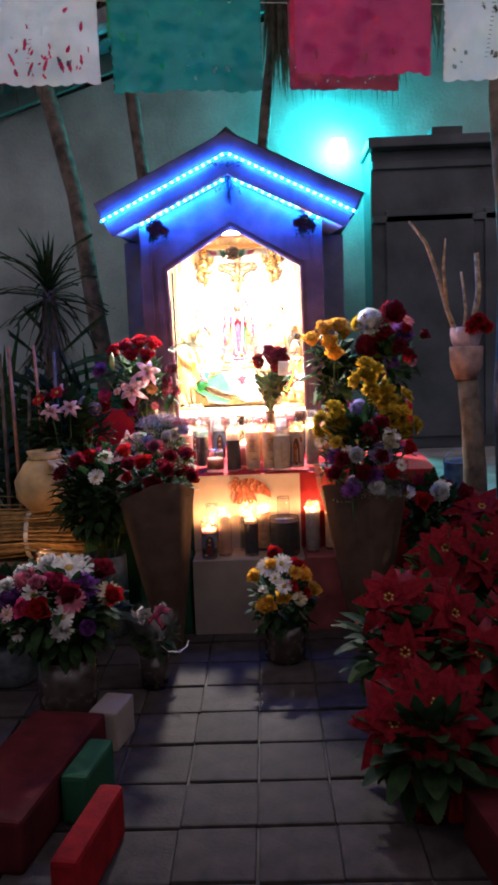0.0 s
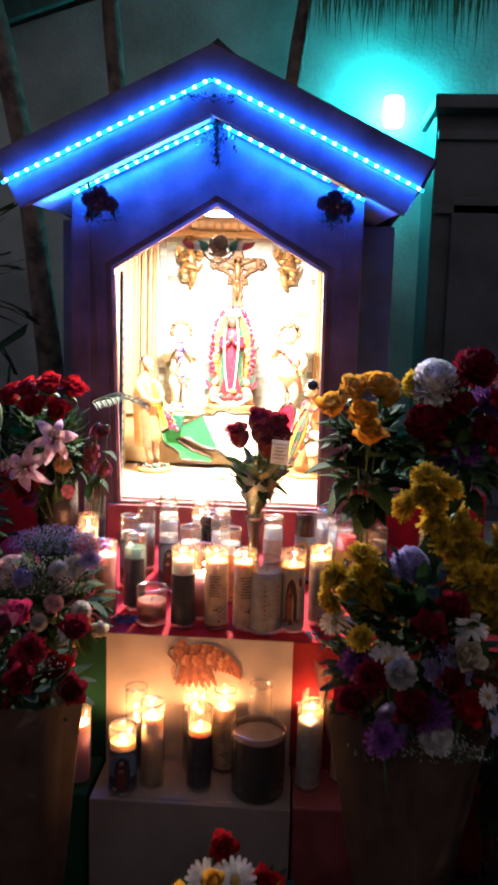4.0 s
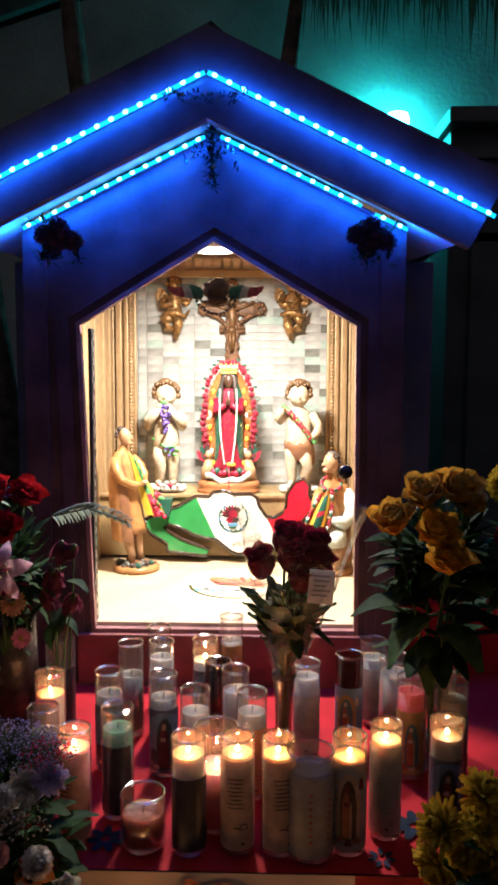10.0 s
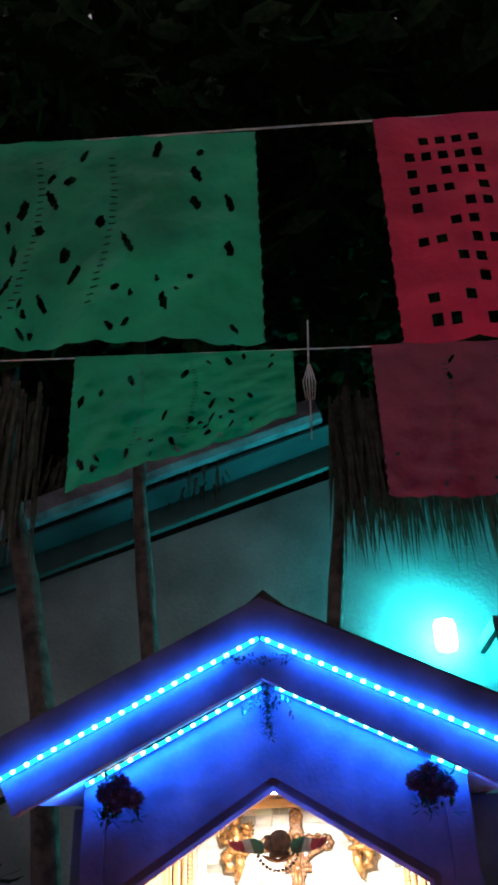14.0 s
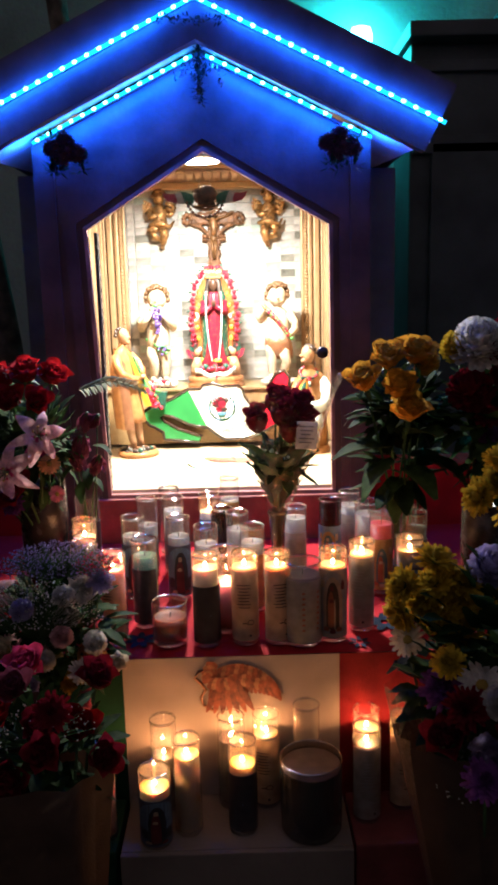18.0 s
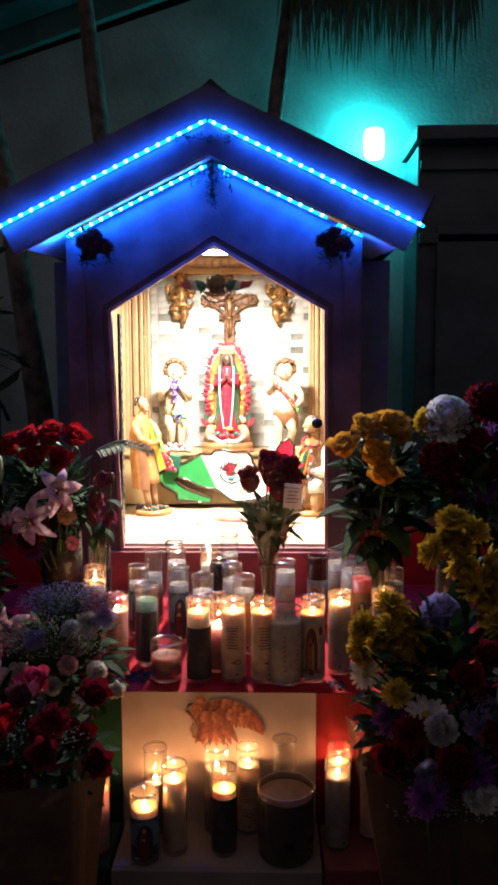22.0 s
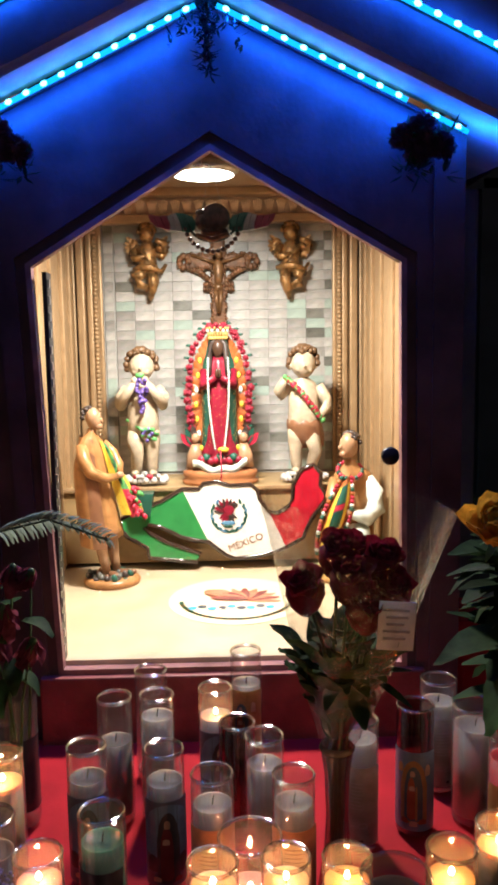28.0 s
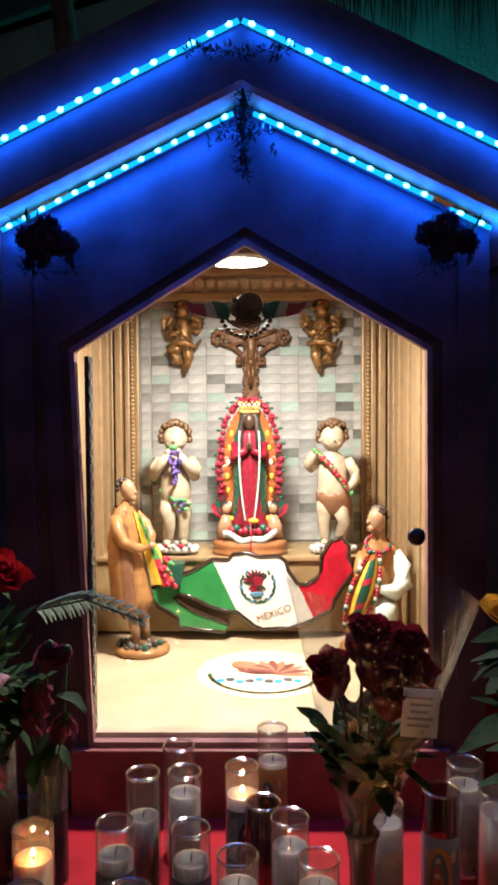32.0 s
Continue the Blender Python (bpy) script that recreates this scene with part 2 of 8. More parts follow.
def glass(name, tint=(1, 1, 1), rough=0.03, blend=0.25, most=0.75, bump=0.0, least=0.018, haze=0.0):
    """Thin clear glass or film: light passes, and the sheen grows toward the edge."""
    m = bpy.data.materials.new(name)
    m.use_nodes = True
    N, L = m.node_tree.nodes, m.node_tree.links
    N.remove(N["Principled BSDF"])
    t, g, f, x = (N.new(k) for k in ("ShaderNodeBsdfTransparent", "ShaderNodeBsdfGlossy", "ShaderNodeLayerWeight", "ShaderNodeMixShader"))
    t.inputs["Color"].default_value = rgb(tint)
    g.inputs["Roughness"].default_value = rough
    f.inputs["Blend"].default_value = blend
    r = N.new("ShaderNodeMapRange")
    r.inputs["To Min"].default_value, r.inputs["To Max"].default_value = least, most
    if bump:
        n, b = N.new("ShaderNodeTexNoise"), N.new("ShaderNodeBump")
        n.inputs["Scale"].default_value = 22
        b.inputs["Strength"].default_value, b.inputs["Distance"].default_value = bump, 0.02
        L.new(n.outputs["Fac"], b.inputs["Height"])
        L.new(b.outputs["Normal"], g.inputs["Normal"])
        L.new(b.outputs["Normal"], f.inputs["Normal"])
    L.new(f.outputs["Facing"], r.inputs["Value"])
    L.new(r.outputs["Result"], x.inputs["Fac"])
    L.new(t.outputs[0], x.inputs[1])
    L.new(g.outputs[0], x.inputs[2])
    out = x.outputs[0]
    if haze:  # a thin film of soot and wax on the glass
        d, h, hn, hr = (N.new(k) for k in ("ShaderNodeBsdfDiffuse", "ShaderNodeMixShader", "ShaderNodeTexNoise", "ShaderNodeMapRange"))
        d.inputs["Color"].default_value = (0.62, 0.56, 0.50, 1)
        hn.inputs["Scale"].default_value = 55
        hr.inputs["From Min"].default_value, hr.inputs["From Max"].default_value = 0.3, 0.7
        hr.inputs["To Min"].default_value, hr.inputs["To Max"].default_value = haze * 0.5, haze * 1.5
        L.new(hn.outputs["Fac"], hr.inputs["Value"])
        L.new(hr.outputs["Result"], h.inputs["Fac"])
        L.new(out, h.inputs[1])
        L.new(d.outputs[0], h.inputs[2])
        out = h.outputs[0]
    L.new(out, N["Material Output"].inputs["Surface"])
    return m


def glow(name, col, strength):
    m = bpy.data.materials.new(name)
    m.use_nodes = True
    N, L = m.node_tree.nodes, m.node_tree.links
    N.remove(N["Principled BSDF"])
    e = N.new("ShaderNodeEmission")
    e.inputs[0].default_value, e.inputs[1].default_value = rgb(col), strength
    L.new(e.outputs[0], N["Material Output"].inputs["Surface"])
    return m


M_WOOD = mat("maroon_painted_wood", (0.105, 0.05, 0.056), 0.42, var=0.3, scale=9, fine=90, bump=0.25)
M_WOODIN = mat("pinkish_painted_trim", (0.34, 0.16, 0.15), 0.45, var=0.3, scale=14, fine=110, bump=0.3)
M_PANEL = mat("red_brown_panel", (0.27, 0.062, 0.06), 0.5, var=0.3, scale=10, fine=120, bump=0.2)
M_SOFFIT = mat("cream_soffit_board", (0.78, 0.68, 0.52), 0.6, var=0.2, scale=8, fine=80)
M_FASCIA = mat("dark_fascia_board", (0.10, 0.06, 0.066), 0.5, var=0.3, scale=9, fine=90, bump=0.2)
M_ROOF = mat("dark_roof_felt", (0.045, 0.04, 0.042), 0.85, var=0.4, scale=25, fine=260, bump=0.7)
M_GREYWALL = mat("grey_back_box_paint", (0.15, 0.145, 0.15), 0.7, var=0.3, scale=5, fine=70)
M_NICHE = mat("cream_niche_paint", (0.37, 0.26, 0.16), 0.5, var=0.18, scale=6, fine=60)
M_GOLD = mat("gold_leaf_moulding", (0.42, 0.275, 0.145), 0.38, 0.3, var=0.1, scale=40, fine=200, bump=0.3)
M_ANTIQUE = mat("antique_gold_resin", (0.46, 0.25, 0.095), 0.28, 0.6, var=0.4, scale=45, fine=220, bump=0.4)
M_STONE = mat("cream_marble_floor", (0.53, 0.42, 0.28), 0.35, var=0.12, scale=14, fine=60, bump=0.08)
M_RED_CLOTH = mat("red_satin_cloth", (0.42, 0.014, 0.022), 0.75, var=0.15, scale=9, fine=400, bump=0.25, spec=0.12)
M_RED_FRONT = mat("dark_red_cloth", (0.22, 0.012, 0.018), 0.8, var=0.3, scale=12, fine=300, bump=0.35, spec=0.1)
M_BLUE_PRINT = mat("dark_print_on_cloth", (0.022, 0.03, 0.055), 0.9, var=0.3, spec=0.05)
M_FLAGWHITE = mat("cream_flag_cloth", (0.38, 0.31, 0.27), 0.6, var=0.12, scale=8, fine=420, bump=0.25)
M_FLAGGREEN = mat("green_flag_cloth", (0.010, 0.055, 0.026), 0.8, var=0.2, scale=8, fine=420, bump=0.25, spec=0.1)
M_CARD = mat("stained_card_board", (0.20, 0.165, 0.14), 0.8, var=0.15, scale=6, fine=90)
M_GLASS = glass("clear_glass", (0.93, 0.935, 0.93), 0.035, 0.32, 0.6, 0.0, 0.06, 0.08)
M_PANE = glass("door_pane_glass", (0.985, 0.985, 0.98), 0.01, 0.08, 0.4)
M_FILM = glass("cellophane_film", (0.965, 0.965, 0.96), 0.09, 0.25, 0.5, 0.45, 0.045)
M_BROWNGLASS = glass("smoked_glass", (0.35, 0.28, 0.25))
M_WICK = mat("charred_wick", (0.02, 0.018, 0.015), 0.9)
M_FLAME = glow("candle_flame", (1.0, 0.44, 0.17), FLAME_GAIN)
M_LED = glow("led_chip", (0.12, 0.72, 1.0), 7)
M_TAPE = glow("led_tape_diffuser", (0.005, 0.34, 1.0), 1.6)
M_STEM = mat("green_stem", (0.05, 0.12, 0.03), 0.55, var=0.3, trans=0.1)
M_LEAF = mat("dark_green_leaf", (0.024, 0.056, 0.017), 0.7, var=0.35, scale=35, trans=0.28, rnd=0.35, spec=0.12)
M_PALELEAF = mat("silver_green_leaf", (0.27, 0.35, 0.27), 0.7, var=0.25, trans=0.15)
M_KRAFT = mat("brown_kraft_paper", (0.085, 0.052, 0.036), 0.8, var=0.2, scale=12, fine=250, bump=0.2, trans=0.1, spec=0.12)
M_WHITEPAPER = mat("white_paper", (0.72, 0.70, 0.66), 0.7, var=0.1)
M_BLACK = mat("black_plastic", (0.015, 0.015, 0.017), 0.35, var=0.2)
M_CHROME = mat("worn_steel", (0.55, 0.55, 0.55), 0.3, 0.9, var=0.2)
M_DARKCERAMIC = mat("dark_glazed_ceramic", (0.05, 0.035, 0.03), 0.25, var=0.3)
M_BUFF = mat("buff_clay", (0.55, 0.37, 0.17), 0.8, var=0.3, scale=12, bump=0.4)
M_INK = mat("faded_grey_ink", (0.30, 0.29, 0.29), 0.8, var=0.2)
M_CLAY = mat("terracotta_clay", (0.36, 0.15, 0.08), 0.8, var=0.35, scale=14, bump=0.4)
M_STRAW = mat("straw_bundle", (0.50, 0.33, 0.12), 0.75, var=0.4, scale=30, fine=200, bump=0.4)
M_BARK = mat("grey_brown_bark", (0.135, 0.105, 0.085), 0.9, var=0.45, scale=14, fine=90, bump=0.9)
M_STUCCO = mat("grey_stucco", (0.36, 0.38, 0.37), 0.9, var=0.3, scale=1.6, fine=45, bump=0.9)
M_SHED = mat("dark_shed_paint", (0.075, 0.085, 0.092), 0.7, var=0.3, scale=3, fine=50)
M_GUTTER = mat("pale_gutter_paint", (0.33, 0.34, 0.36), 0.5, var=0.35, scale=9)
M_FASCIA2 = mat("teal_fascia_paint", (0.08, 0.16, 0.145), 0.6, var=0.2, scale=6)
M_THATCH = mat("dry_palm_thatch", (0.10, 0.095, 0.06), 0.85, var=0.4, scale=20, trans=0.1, rnd=0.3)
M_CONCRETE = mat("concrete_slab", (0.40, 0.38, 0.35), 0.85, var=0.25, scale=5, fine=80, bump=0.4)
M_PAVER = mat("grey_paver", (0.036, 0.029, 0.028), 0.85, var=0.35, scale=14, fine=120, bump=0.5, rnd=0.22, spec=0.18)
M_GROUND = mat("dark_earth", (0.06, 0.05, 0.045), 0.95, var=0.4, scale=8, fine=90, bump=0.8)
M_STRING = mat("white_string", (0.6, 0.6, 0.58), 0.8)
M_BUCKET = mat("grey_paint_bucket", (0.16, 0.18, 0.20), 0.45, 0.3, var=0.3)
PLAS = {k: mat(k + "_plastic_sheet", c, 0.16, var=0.12, scale=10, fine=45, bump=1.0, trans=0.5, spec=0.35) for k, c in
        dict(green=(0.0015, 0.27, 0.115), red=(0.60, 0.012, 0.06), maroon=(0.32, 0.022, 0.04), white=(0.75, 0.70, 0.72), teal=(0.01, 0.24, 0.22), pink=(0.55, 0.03, 0.12)).items()}
FLW = {k: mat(k + "_petal", c, 0.8, var=0.3, scale=60, fine=300, bump=0.1, trans=0.38, rnd=0.2, spec=0.12) for k, c in
       dict(red=(0.42, 0.01, 0.015), crimson=(0.20, 0.008, 0.022), orange=(0.84, 0.43, 0.05), peach=(0.75, 0.38, 0.16), yellow=(0.66, 0.45, 0.04), white=(0.72, 0.70, 0.66),
            pink=(0.70, 0.20, 0.30), palepink=(0.75, 0.45, 0.47), purple=(0.22, 0.07, 0.30), lilac=(0.45, 0.40, 0.66), dry=(0.22, 0.05, 0.085), cream=(0.70, 0.60, 0.42), hot=(0.62, 0.05, 0.16),
            poin=(0.19, 0.0045, 0.012)).items()}
M_POLLEN = mat("brown_flower_centre", (0.35, 0.22, 0.04), 0.9)
WAX = {k: mat(k + "_wax", c, 0.5, var=0.08, scale=20, bump=0.05, sub=0.85, trans=0.12) for k, c in
       dict(white=(0.21, 0.19, 0.175), beige=(0.55, 0.38, 0.22), yellow=(0.60, 0.42, 0.22), green=(0.010, 0.12, 0.065), orange=(0.30, 0.05, 0.010), pink=(0.75, 0.32, 0.30), red=(0.50, 0.03, 0.06), grey=(0.12, 0.108, 0.105)).items()}
LAB = {k: mat(k + "_label", c, 0.35, var=0.14, scale=45, fine=110, bump=0.0, trans=0.3, coat=0.8) for k, c in
       dict(sky=(0.14, 0.22, 0.32), mist=(0.36, 0.34, 0.33), cream=(0.50, 0.40, 0.30), umber=(0.085, 0.045, 0.03), maroon=(0.16, 0.03, 0.03), blue=(0.09, 0.10, 0.14), gold=(0.38, 0.25, 0.10), red=(0.30, 0.05, 0.04), orange=(0.55, 0.24, 0.13), white=(0.50, 0.46, 0.42), dark=(0.05, 0.045, 0.05), green=(0.05, 0.16, 0.10), beige=(0.84, 0.57, 0.39), teal=(0.07, 0.15, 0.17), rust=(0.34, 0.10, 0.05), amber=(0.36, 0.22, 0.09)).items()}
for k in ("beige", "white"):  # thin paper that lets the glow of the wax through
    b = LAB[k].node_tree.nodes["Principled BSDF"]
    b.inputs["Alpha"].default_value = 0.5
PAINT = {k: mat(k + "_statue_paint", c, 0.35, var=0.18, scale=40, bump=0.05) for k, c in
         dict(skin=(0.40, 0.23, 0.13), crown=(0.48, 0.33, 0.10), chalk=(0.50, 0.48, 0.45), slate=(0.12, 0.12, 0.105), wingred=(0.24, 0.02, 0.045), wingpale=(0.30, 0.27, 0.27), umber=(0.10, 0.04, 0.03), marble=(0.47, 0.385, 0.275), dark=(0.05, 0.035, 0.03), hair=(0.14, 0.075, 0.035), green=(0.016, 0.09, 0.062), red=(0.45, 0.02, 0.05), tan=(0.38, 0.18, 0.065), brown=(0.22, 0.10, 0.05),
              deepred=(0.24, 0.009, 0.028), orange=(0.42, 0.115, 0.032), white=(0.66, 0.73, 0.68), yellow=(0.75, 0.50, 0.05), purple=(0.13, 0.08, 0.32), silver=(0.5, 0.5, 0.5), wood=(0.42, 0.17, 0.07), lightgreen=(0.10, 0.35, 0.10), face=(0.065, 0.032, 0.019), blue=(0.10, 0.25, 0.40)).items()}

# ---------------------------------------------------------------- setting: ground, platform, building
solo("ground", MB().box((0, 4, -0.062), (120, 120, 0.1)), M_GROUND, "dark bare earth around the paved path", "ground", kind="structure", smooth=False)
solo("concrete_platform", MB().box((2.25, 5.2, 0.19), (2.9, 3.2, 0.42), bev=0.015), M_CONCRETE, "worn grey concrete platform beside the shrine", "platform", kind="structure", smooth=False)

# rear wall with a rising eave
solo("wall_rear", MB().prism([(-7, -0.1), (7, -0.1), (7, 3.6), (3.2, 4.4), (0.32, 3.62), (-1.70, 3.0), (-7, 1.9)], 6.22, 6.42), M_STUCCO, "rough grey stucco wall behind the shrine", "wall", kind="structure", smooth=False)
eave = thing("roof_eave", "sloping eave with a teal fascia and pale gutter", "eave", kind="structure")
dx, dz = 2.02, 0.664
ang = math.atan2(dz, dx)


def along(u0, u1, off, h, y, d, mb):
    """A board along the eave line between u0 and u1 metres, off above it."""
    ux, uz = math.cos(ang), math.sin(ang)
    mx = Matrix.Translation((-1.70, y, 3.0)) @ Matrix.Rotation(-ang, 4, "Y")
    return mb.box(((u0 + u1) / 2, 0, off + h / 2), (u1 - u0, d, h), 0, mx, 0.006)


part("fascia", along(-4, 2.12, 0.0, 0.13, 6.16, 0.05, MB()), M_FASCIA2, eave, smooth=False)
part("soffit", along(-4, 2.12, 0.13, 0.015, 6.05, 0.3, MB()), M_SHED, eave, smooth=False)
gut = MB()
mxg = Matrix.Translation((-1.70, 5.86, 3.0)) @ Matrix.Rotation(-ang, 4, "Y")
prof = [(-0.05, 0.10), (-0.055, 0.0), (-0.03, -0.03), (0.03, -0.03), (0.05, 0.0), (0.05, 0.10)]
vs, fs = [], []
for u in (-4, -2.6, -1.2, 0.2, 1.2, 2.06):
    vs += [(u, p[0], 0.19 + p[1] + 0.01 * math.sin(u * 2)) for p in prof]
for i in range(5):
    fs += [(i * 6 + k, i * 6 + k + 1, i * 6 + k + 7, i * 6 + k + 6) for k in range(5)]
part("gutter", gut.add(vs, fs, 0, mxg), M_GUTTER, eave, "dented pale metal gutter", smooth=False)
part("roof_sheet", along(-4, 2.1, 0.31, 0.04, 6.6, 1.4, MB()), M_ROOF, eave, smooth=False)

# dark shed and boxes behind the right-hand flowers
shed = thing("storage_shed", "dark painted storage shed with horizontal battens", "shed", pose(0, 0, 0))
part("body", MB().box((1.75, 6.0, 1.465), (1.62, 0.4, 2.13), bev=0.01), M_SHED, shed, smooth=False)
part("cornice", MB().box((1.75, 5.93, 2.56), (1.68, 0.5, 0.07), bev=0.012), M_SHED, shed, smooth=False)
for z in (2.42, 2.05):
    part("batten", MB().box((1.75, 5.785, z), (1.6, 0.03, 0.05), bev=0.006), M_SHED, shed, smooth=False)
part("door", MB().box((1.35, 5.785, 1.3), (0.62, 0.03, 1.62), bev=0.008), M_SHED, shed, smooth=False)
part("door", MB().box((2.05, 5.785, 1.3), (0.62, 0.03, 1.62), bev=0.008), M_SHED, shed, smooth=False)
solo("wooden_crate", MB().box((1.50, 5.98, 2.645), (0.22, 0.22, 0.10), bev=0.006), M_SHED, "dark box on top of the shed", "box", smooth=False)
for x0 in (-3.6, 3.9):
    solo("wall_side", MB().box((x0, 2.5, 1.3), (0.2, 8.5, 2.6)), M_STUCCO, "plain stucco side wall of the yard", "wall", kind="structure", smooth=False)
solo("wall_south", MB().box((0.15, -2.6, 1.3), (7.6, 0.2, 2.6)), M_STUCCO, "plain stucco wall closing the yard", "wall", kind="structure", smooth=False)

# coloured wall lamp
wl = thing("wall_lamp", "glowing teal-lit bulkhead lamp on the stucco wall", "lamp", pose(0.752, 6.21, 2.619))
part("arm", MB().box((0, -0.04, 0), (0.03, 0.05, 0.03), bev=0.004), M_GUTTER, wl, smooth=False)
part("backplate", MB().box((0, -0.01, 0), (0.07, 0.02, 0.12), bev=0.006), M_GUTTER, wl, smooth=False)
part("diffuser", MB().loft([(-0.085, 0, -0.09, 0.02, 0.015), (-0.078, 0, -0.09, 0.046, 0.03), (-0.05, 0, -0.092, 0.056, 0.04), (0.05, 0, -0.092, 0.056, 0.04), (0.078, 0, -0.09, 0.046, 0.03), (0.085, 0, -0.09, 0.02, 0.015)], 16), glow("teal_lamp_glow", (0.02, 0.70, 0.80), 92), wl, "glowing capsule diffuser")

# slender leaning trunks and hanging thatch


def trunk(name, pts, r0, r1, label):
    n = len(pts)
    solo(name, MB().tube(pts, [r0 + (r1 - r0) * i / (n - 1) + 0.004 * math.sin(i * 2.7) for i in range(n)], 10), M_BARK, label, "tree trunk")


trunk("tree_trunk", [(-0.60, 5.4, 0), (-0.58, 5.4, 1.2), (-0.60, 5.4, 2.2), (-0.655, 5.4, 2.75), (-0.70, 5.4, 3.2), (-0.74, 5.4, 4.2)], 0.05, 0.032, "slender leaning grey tree trunk behind the shrine")
trunk("palm_trunk", [(0.10, 5.7, 0), (0.11, 5.7, 1.2), (0.14, 5.7, 2.2), (0.213, 5.7, 2.79), (0.264, 5.7, 3.18), (0.306, 5.7, 3.43), (0.36, 5.7, 4.1)], 0.042, 0.034, "dark palm trunk under a skirt of dry leaves")
trunk("tree_trunk", [(-0.86, 5.3, 0), (-0.93, 5.3, 1.2), (-1.05, 5.3, 2.2), (-1.17, 5.3, 2.75), (-1.33, 5.3, 3.3), (-1.42, 5.3, 4.3)], 0.065, 0.042, "slender leaning grey tree trunk behind the shrine")


def fringe(name, x0, x1, y, z, n, ln, label, sd):
    r = random.Random(sd)
    mb = MB()
    for _ in range(n):
        x = r.uniform(x0, x1)
        l = ln * r.uniform(0.35, 1.0)
        yy, zz = y + r.uniform(-0.12, 0.12), z + r.uniform(-0.05, 0.12)
        sw = r.uniform(-0.06, 0.06)
        w = r.uniform(0.004, 0.011)
        vs = [(x - w, yy, zz), (x + w, yy, zz), (x + w + sw * 0.4, yy - 0.02, zz - l * 0.55), (x - w + sw * 0.4, yy - 0.02, zz - l * 0.55), (x + sw, yy - 0.03, zz - l)]
        mb.add(vs, [(0, 1, 2, 3), (3, 2, 4)])
    return solo(name, mb, M_THATCH, label, "thatch", kind="stuff", smooth=False)


fringe("palm_thatch", 0.25, 1.15, 5.55, 3.62, 640, 0.88, "dense skirt of dry hanging palm leaves", 3)
fringe("palm_thatch", 1.1, 1.9, 5.55, 3.62, 200, 0.6, "fringe of dry hanging palm thatch", 4)
fringe("palm_thatch", -1.9, -1.1, 5.1, 3.55, 160, 0.9, "fringe of dry hanging palm thatch", 5)
fringe("palm_thatch", -1.4, -0.35, 6.02, 3.66, 150, 0.30, "fringe of dry hanging palm thatch", 6)

# dark tree crown overhead
mb = MB()
r = random.Random(8)
for _ in range(17000):
    c = Vector((r.uniform(-3.2, 3.2), r.uniform(3.6, 7.4), r.uniform(3.9, 6.2)))
    c.z += 0.35 * max(0, 5.2 - c.y)
    mx = Matrix.Translation(c) @ Euler((r.uniform(0, 6), r.uniform(0, 6), r.uniform(0, 6))).to_matrix().to_4x4()
    mb.petal(mx, r.uniform(0.14, 0.30), r.uniform(0.06, 0.13), 0.2, 0.5, 0, 0.8, 2)
# Oversized far leaves, added to block sky glow through gaps in the crown.
for _ in range(5000):
    c = Vector((r.uniform(-5, 5), r.uniform(7.0, 9.0), r.uniform(3.6, 10.5)))
    mx = Matrix.Translation(c) @ Euler((r.uniform(0, 6), r.uniform(0, 6), r.uniform(0, 6))).to_matrix().to_4x4()
    mb.petal(mx, r.uniform(0.4, 0.7), r.uniform(0.25, 0.4), 0.2, 0.5, 0, 0.8, 2)
tree = thing("shade_tree", "dark tree crown above the yard at night", "tree")
part("crown", mb, M_LEAF, tree)
for k in range(6):
    a = (-2.4, -1.6, -0.9, 0.4, 1.5, 2.4)[k]
    pts = [(-0.9 + a * 0.3, 6.6, 3.0), (-0.6 + a * 0.6, 6.5, 4.4), (a, 5.7, 5.0), (a * 1.2 + 0.2, 5.4, 5.7)]
    part("limb", MB().tube(pts, [0.05, 0.035, 0.02, 0.006], 6), M_BARK, tree)

# ---------------------------------------------------------------- the shrine
YF = 4.0
shrine = thing("shrine", "maroon wooden house-shaped shrine with a lit glazed niche", "shrine", pose(0, 0, 0))
OPEN = [(-0.290, 0.828), (0.342, 0.828), (0.336, 1.566), (0.002, 1.760), (-0.316, 1.566)]
OUTER = [(-0.451, 0.66), (0.451, 0.66), (0.451, 1.792), (0.0, 2.012), (-0.451, 1.792)]


def ring(mb, outer, inner, y0, y1, mi=0, mrev=0):
    n = len(outer)
    vs = [(x, y, z) for y in (y0, y1) for loop in (outer, inner) for x, z in loop]
    o0, i0, o1, i1 = 0, n, 2 * n, 3 * n
    fs = []
    for k in range(n):
        j = (k + 1) % n
        fs += [(o0 + k, o0 + j, i0 + j, i0 + k), (o1 + j, o1 + k, i1 + k, i1 + j), (o0 + j, o0 + k, o1 + k, o1 + j), (i0 + k, i0 + j, i1 + j, i1 + k)]
    return mb.add(vs, fs, mi)


def grow(poly, d):
    c = (sum(p[0] for p in poly) / len(poly), sum(p[1] for p in poly) / len(poly))
    out, n = [], len(poly)
    for k in range(n):
        p0, p1, p2 = Vector(poly[k - 1]), Vector(poly[k]), Vector(poly[(k + 1) % n])
        a, b = (p1 - p0).normalized(), (p2 - p1).normalized()
        na, nb = Vector((a.y, -a.x)), Vector((b.y, -b.x))
        m = (na + nb).normalized()
        out.append(tuple(p1 + m * (d / max(0.3, m.dot(na)))))
    return out


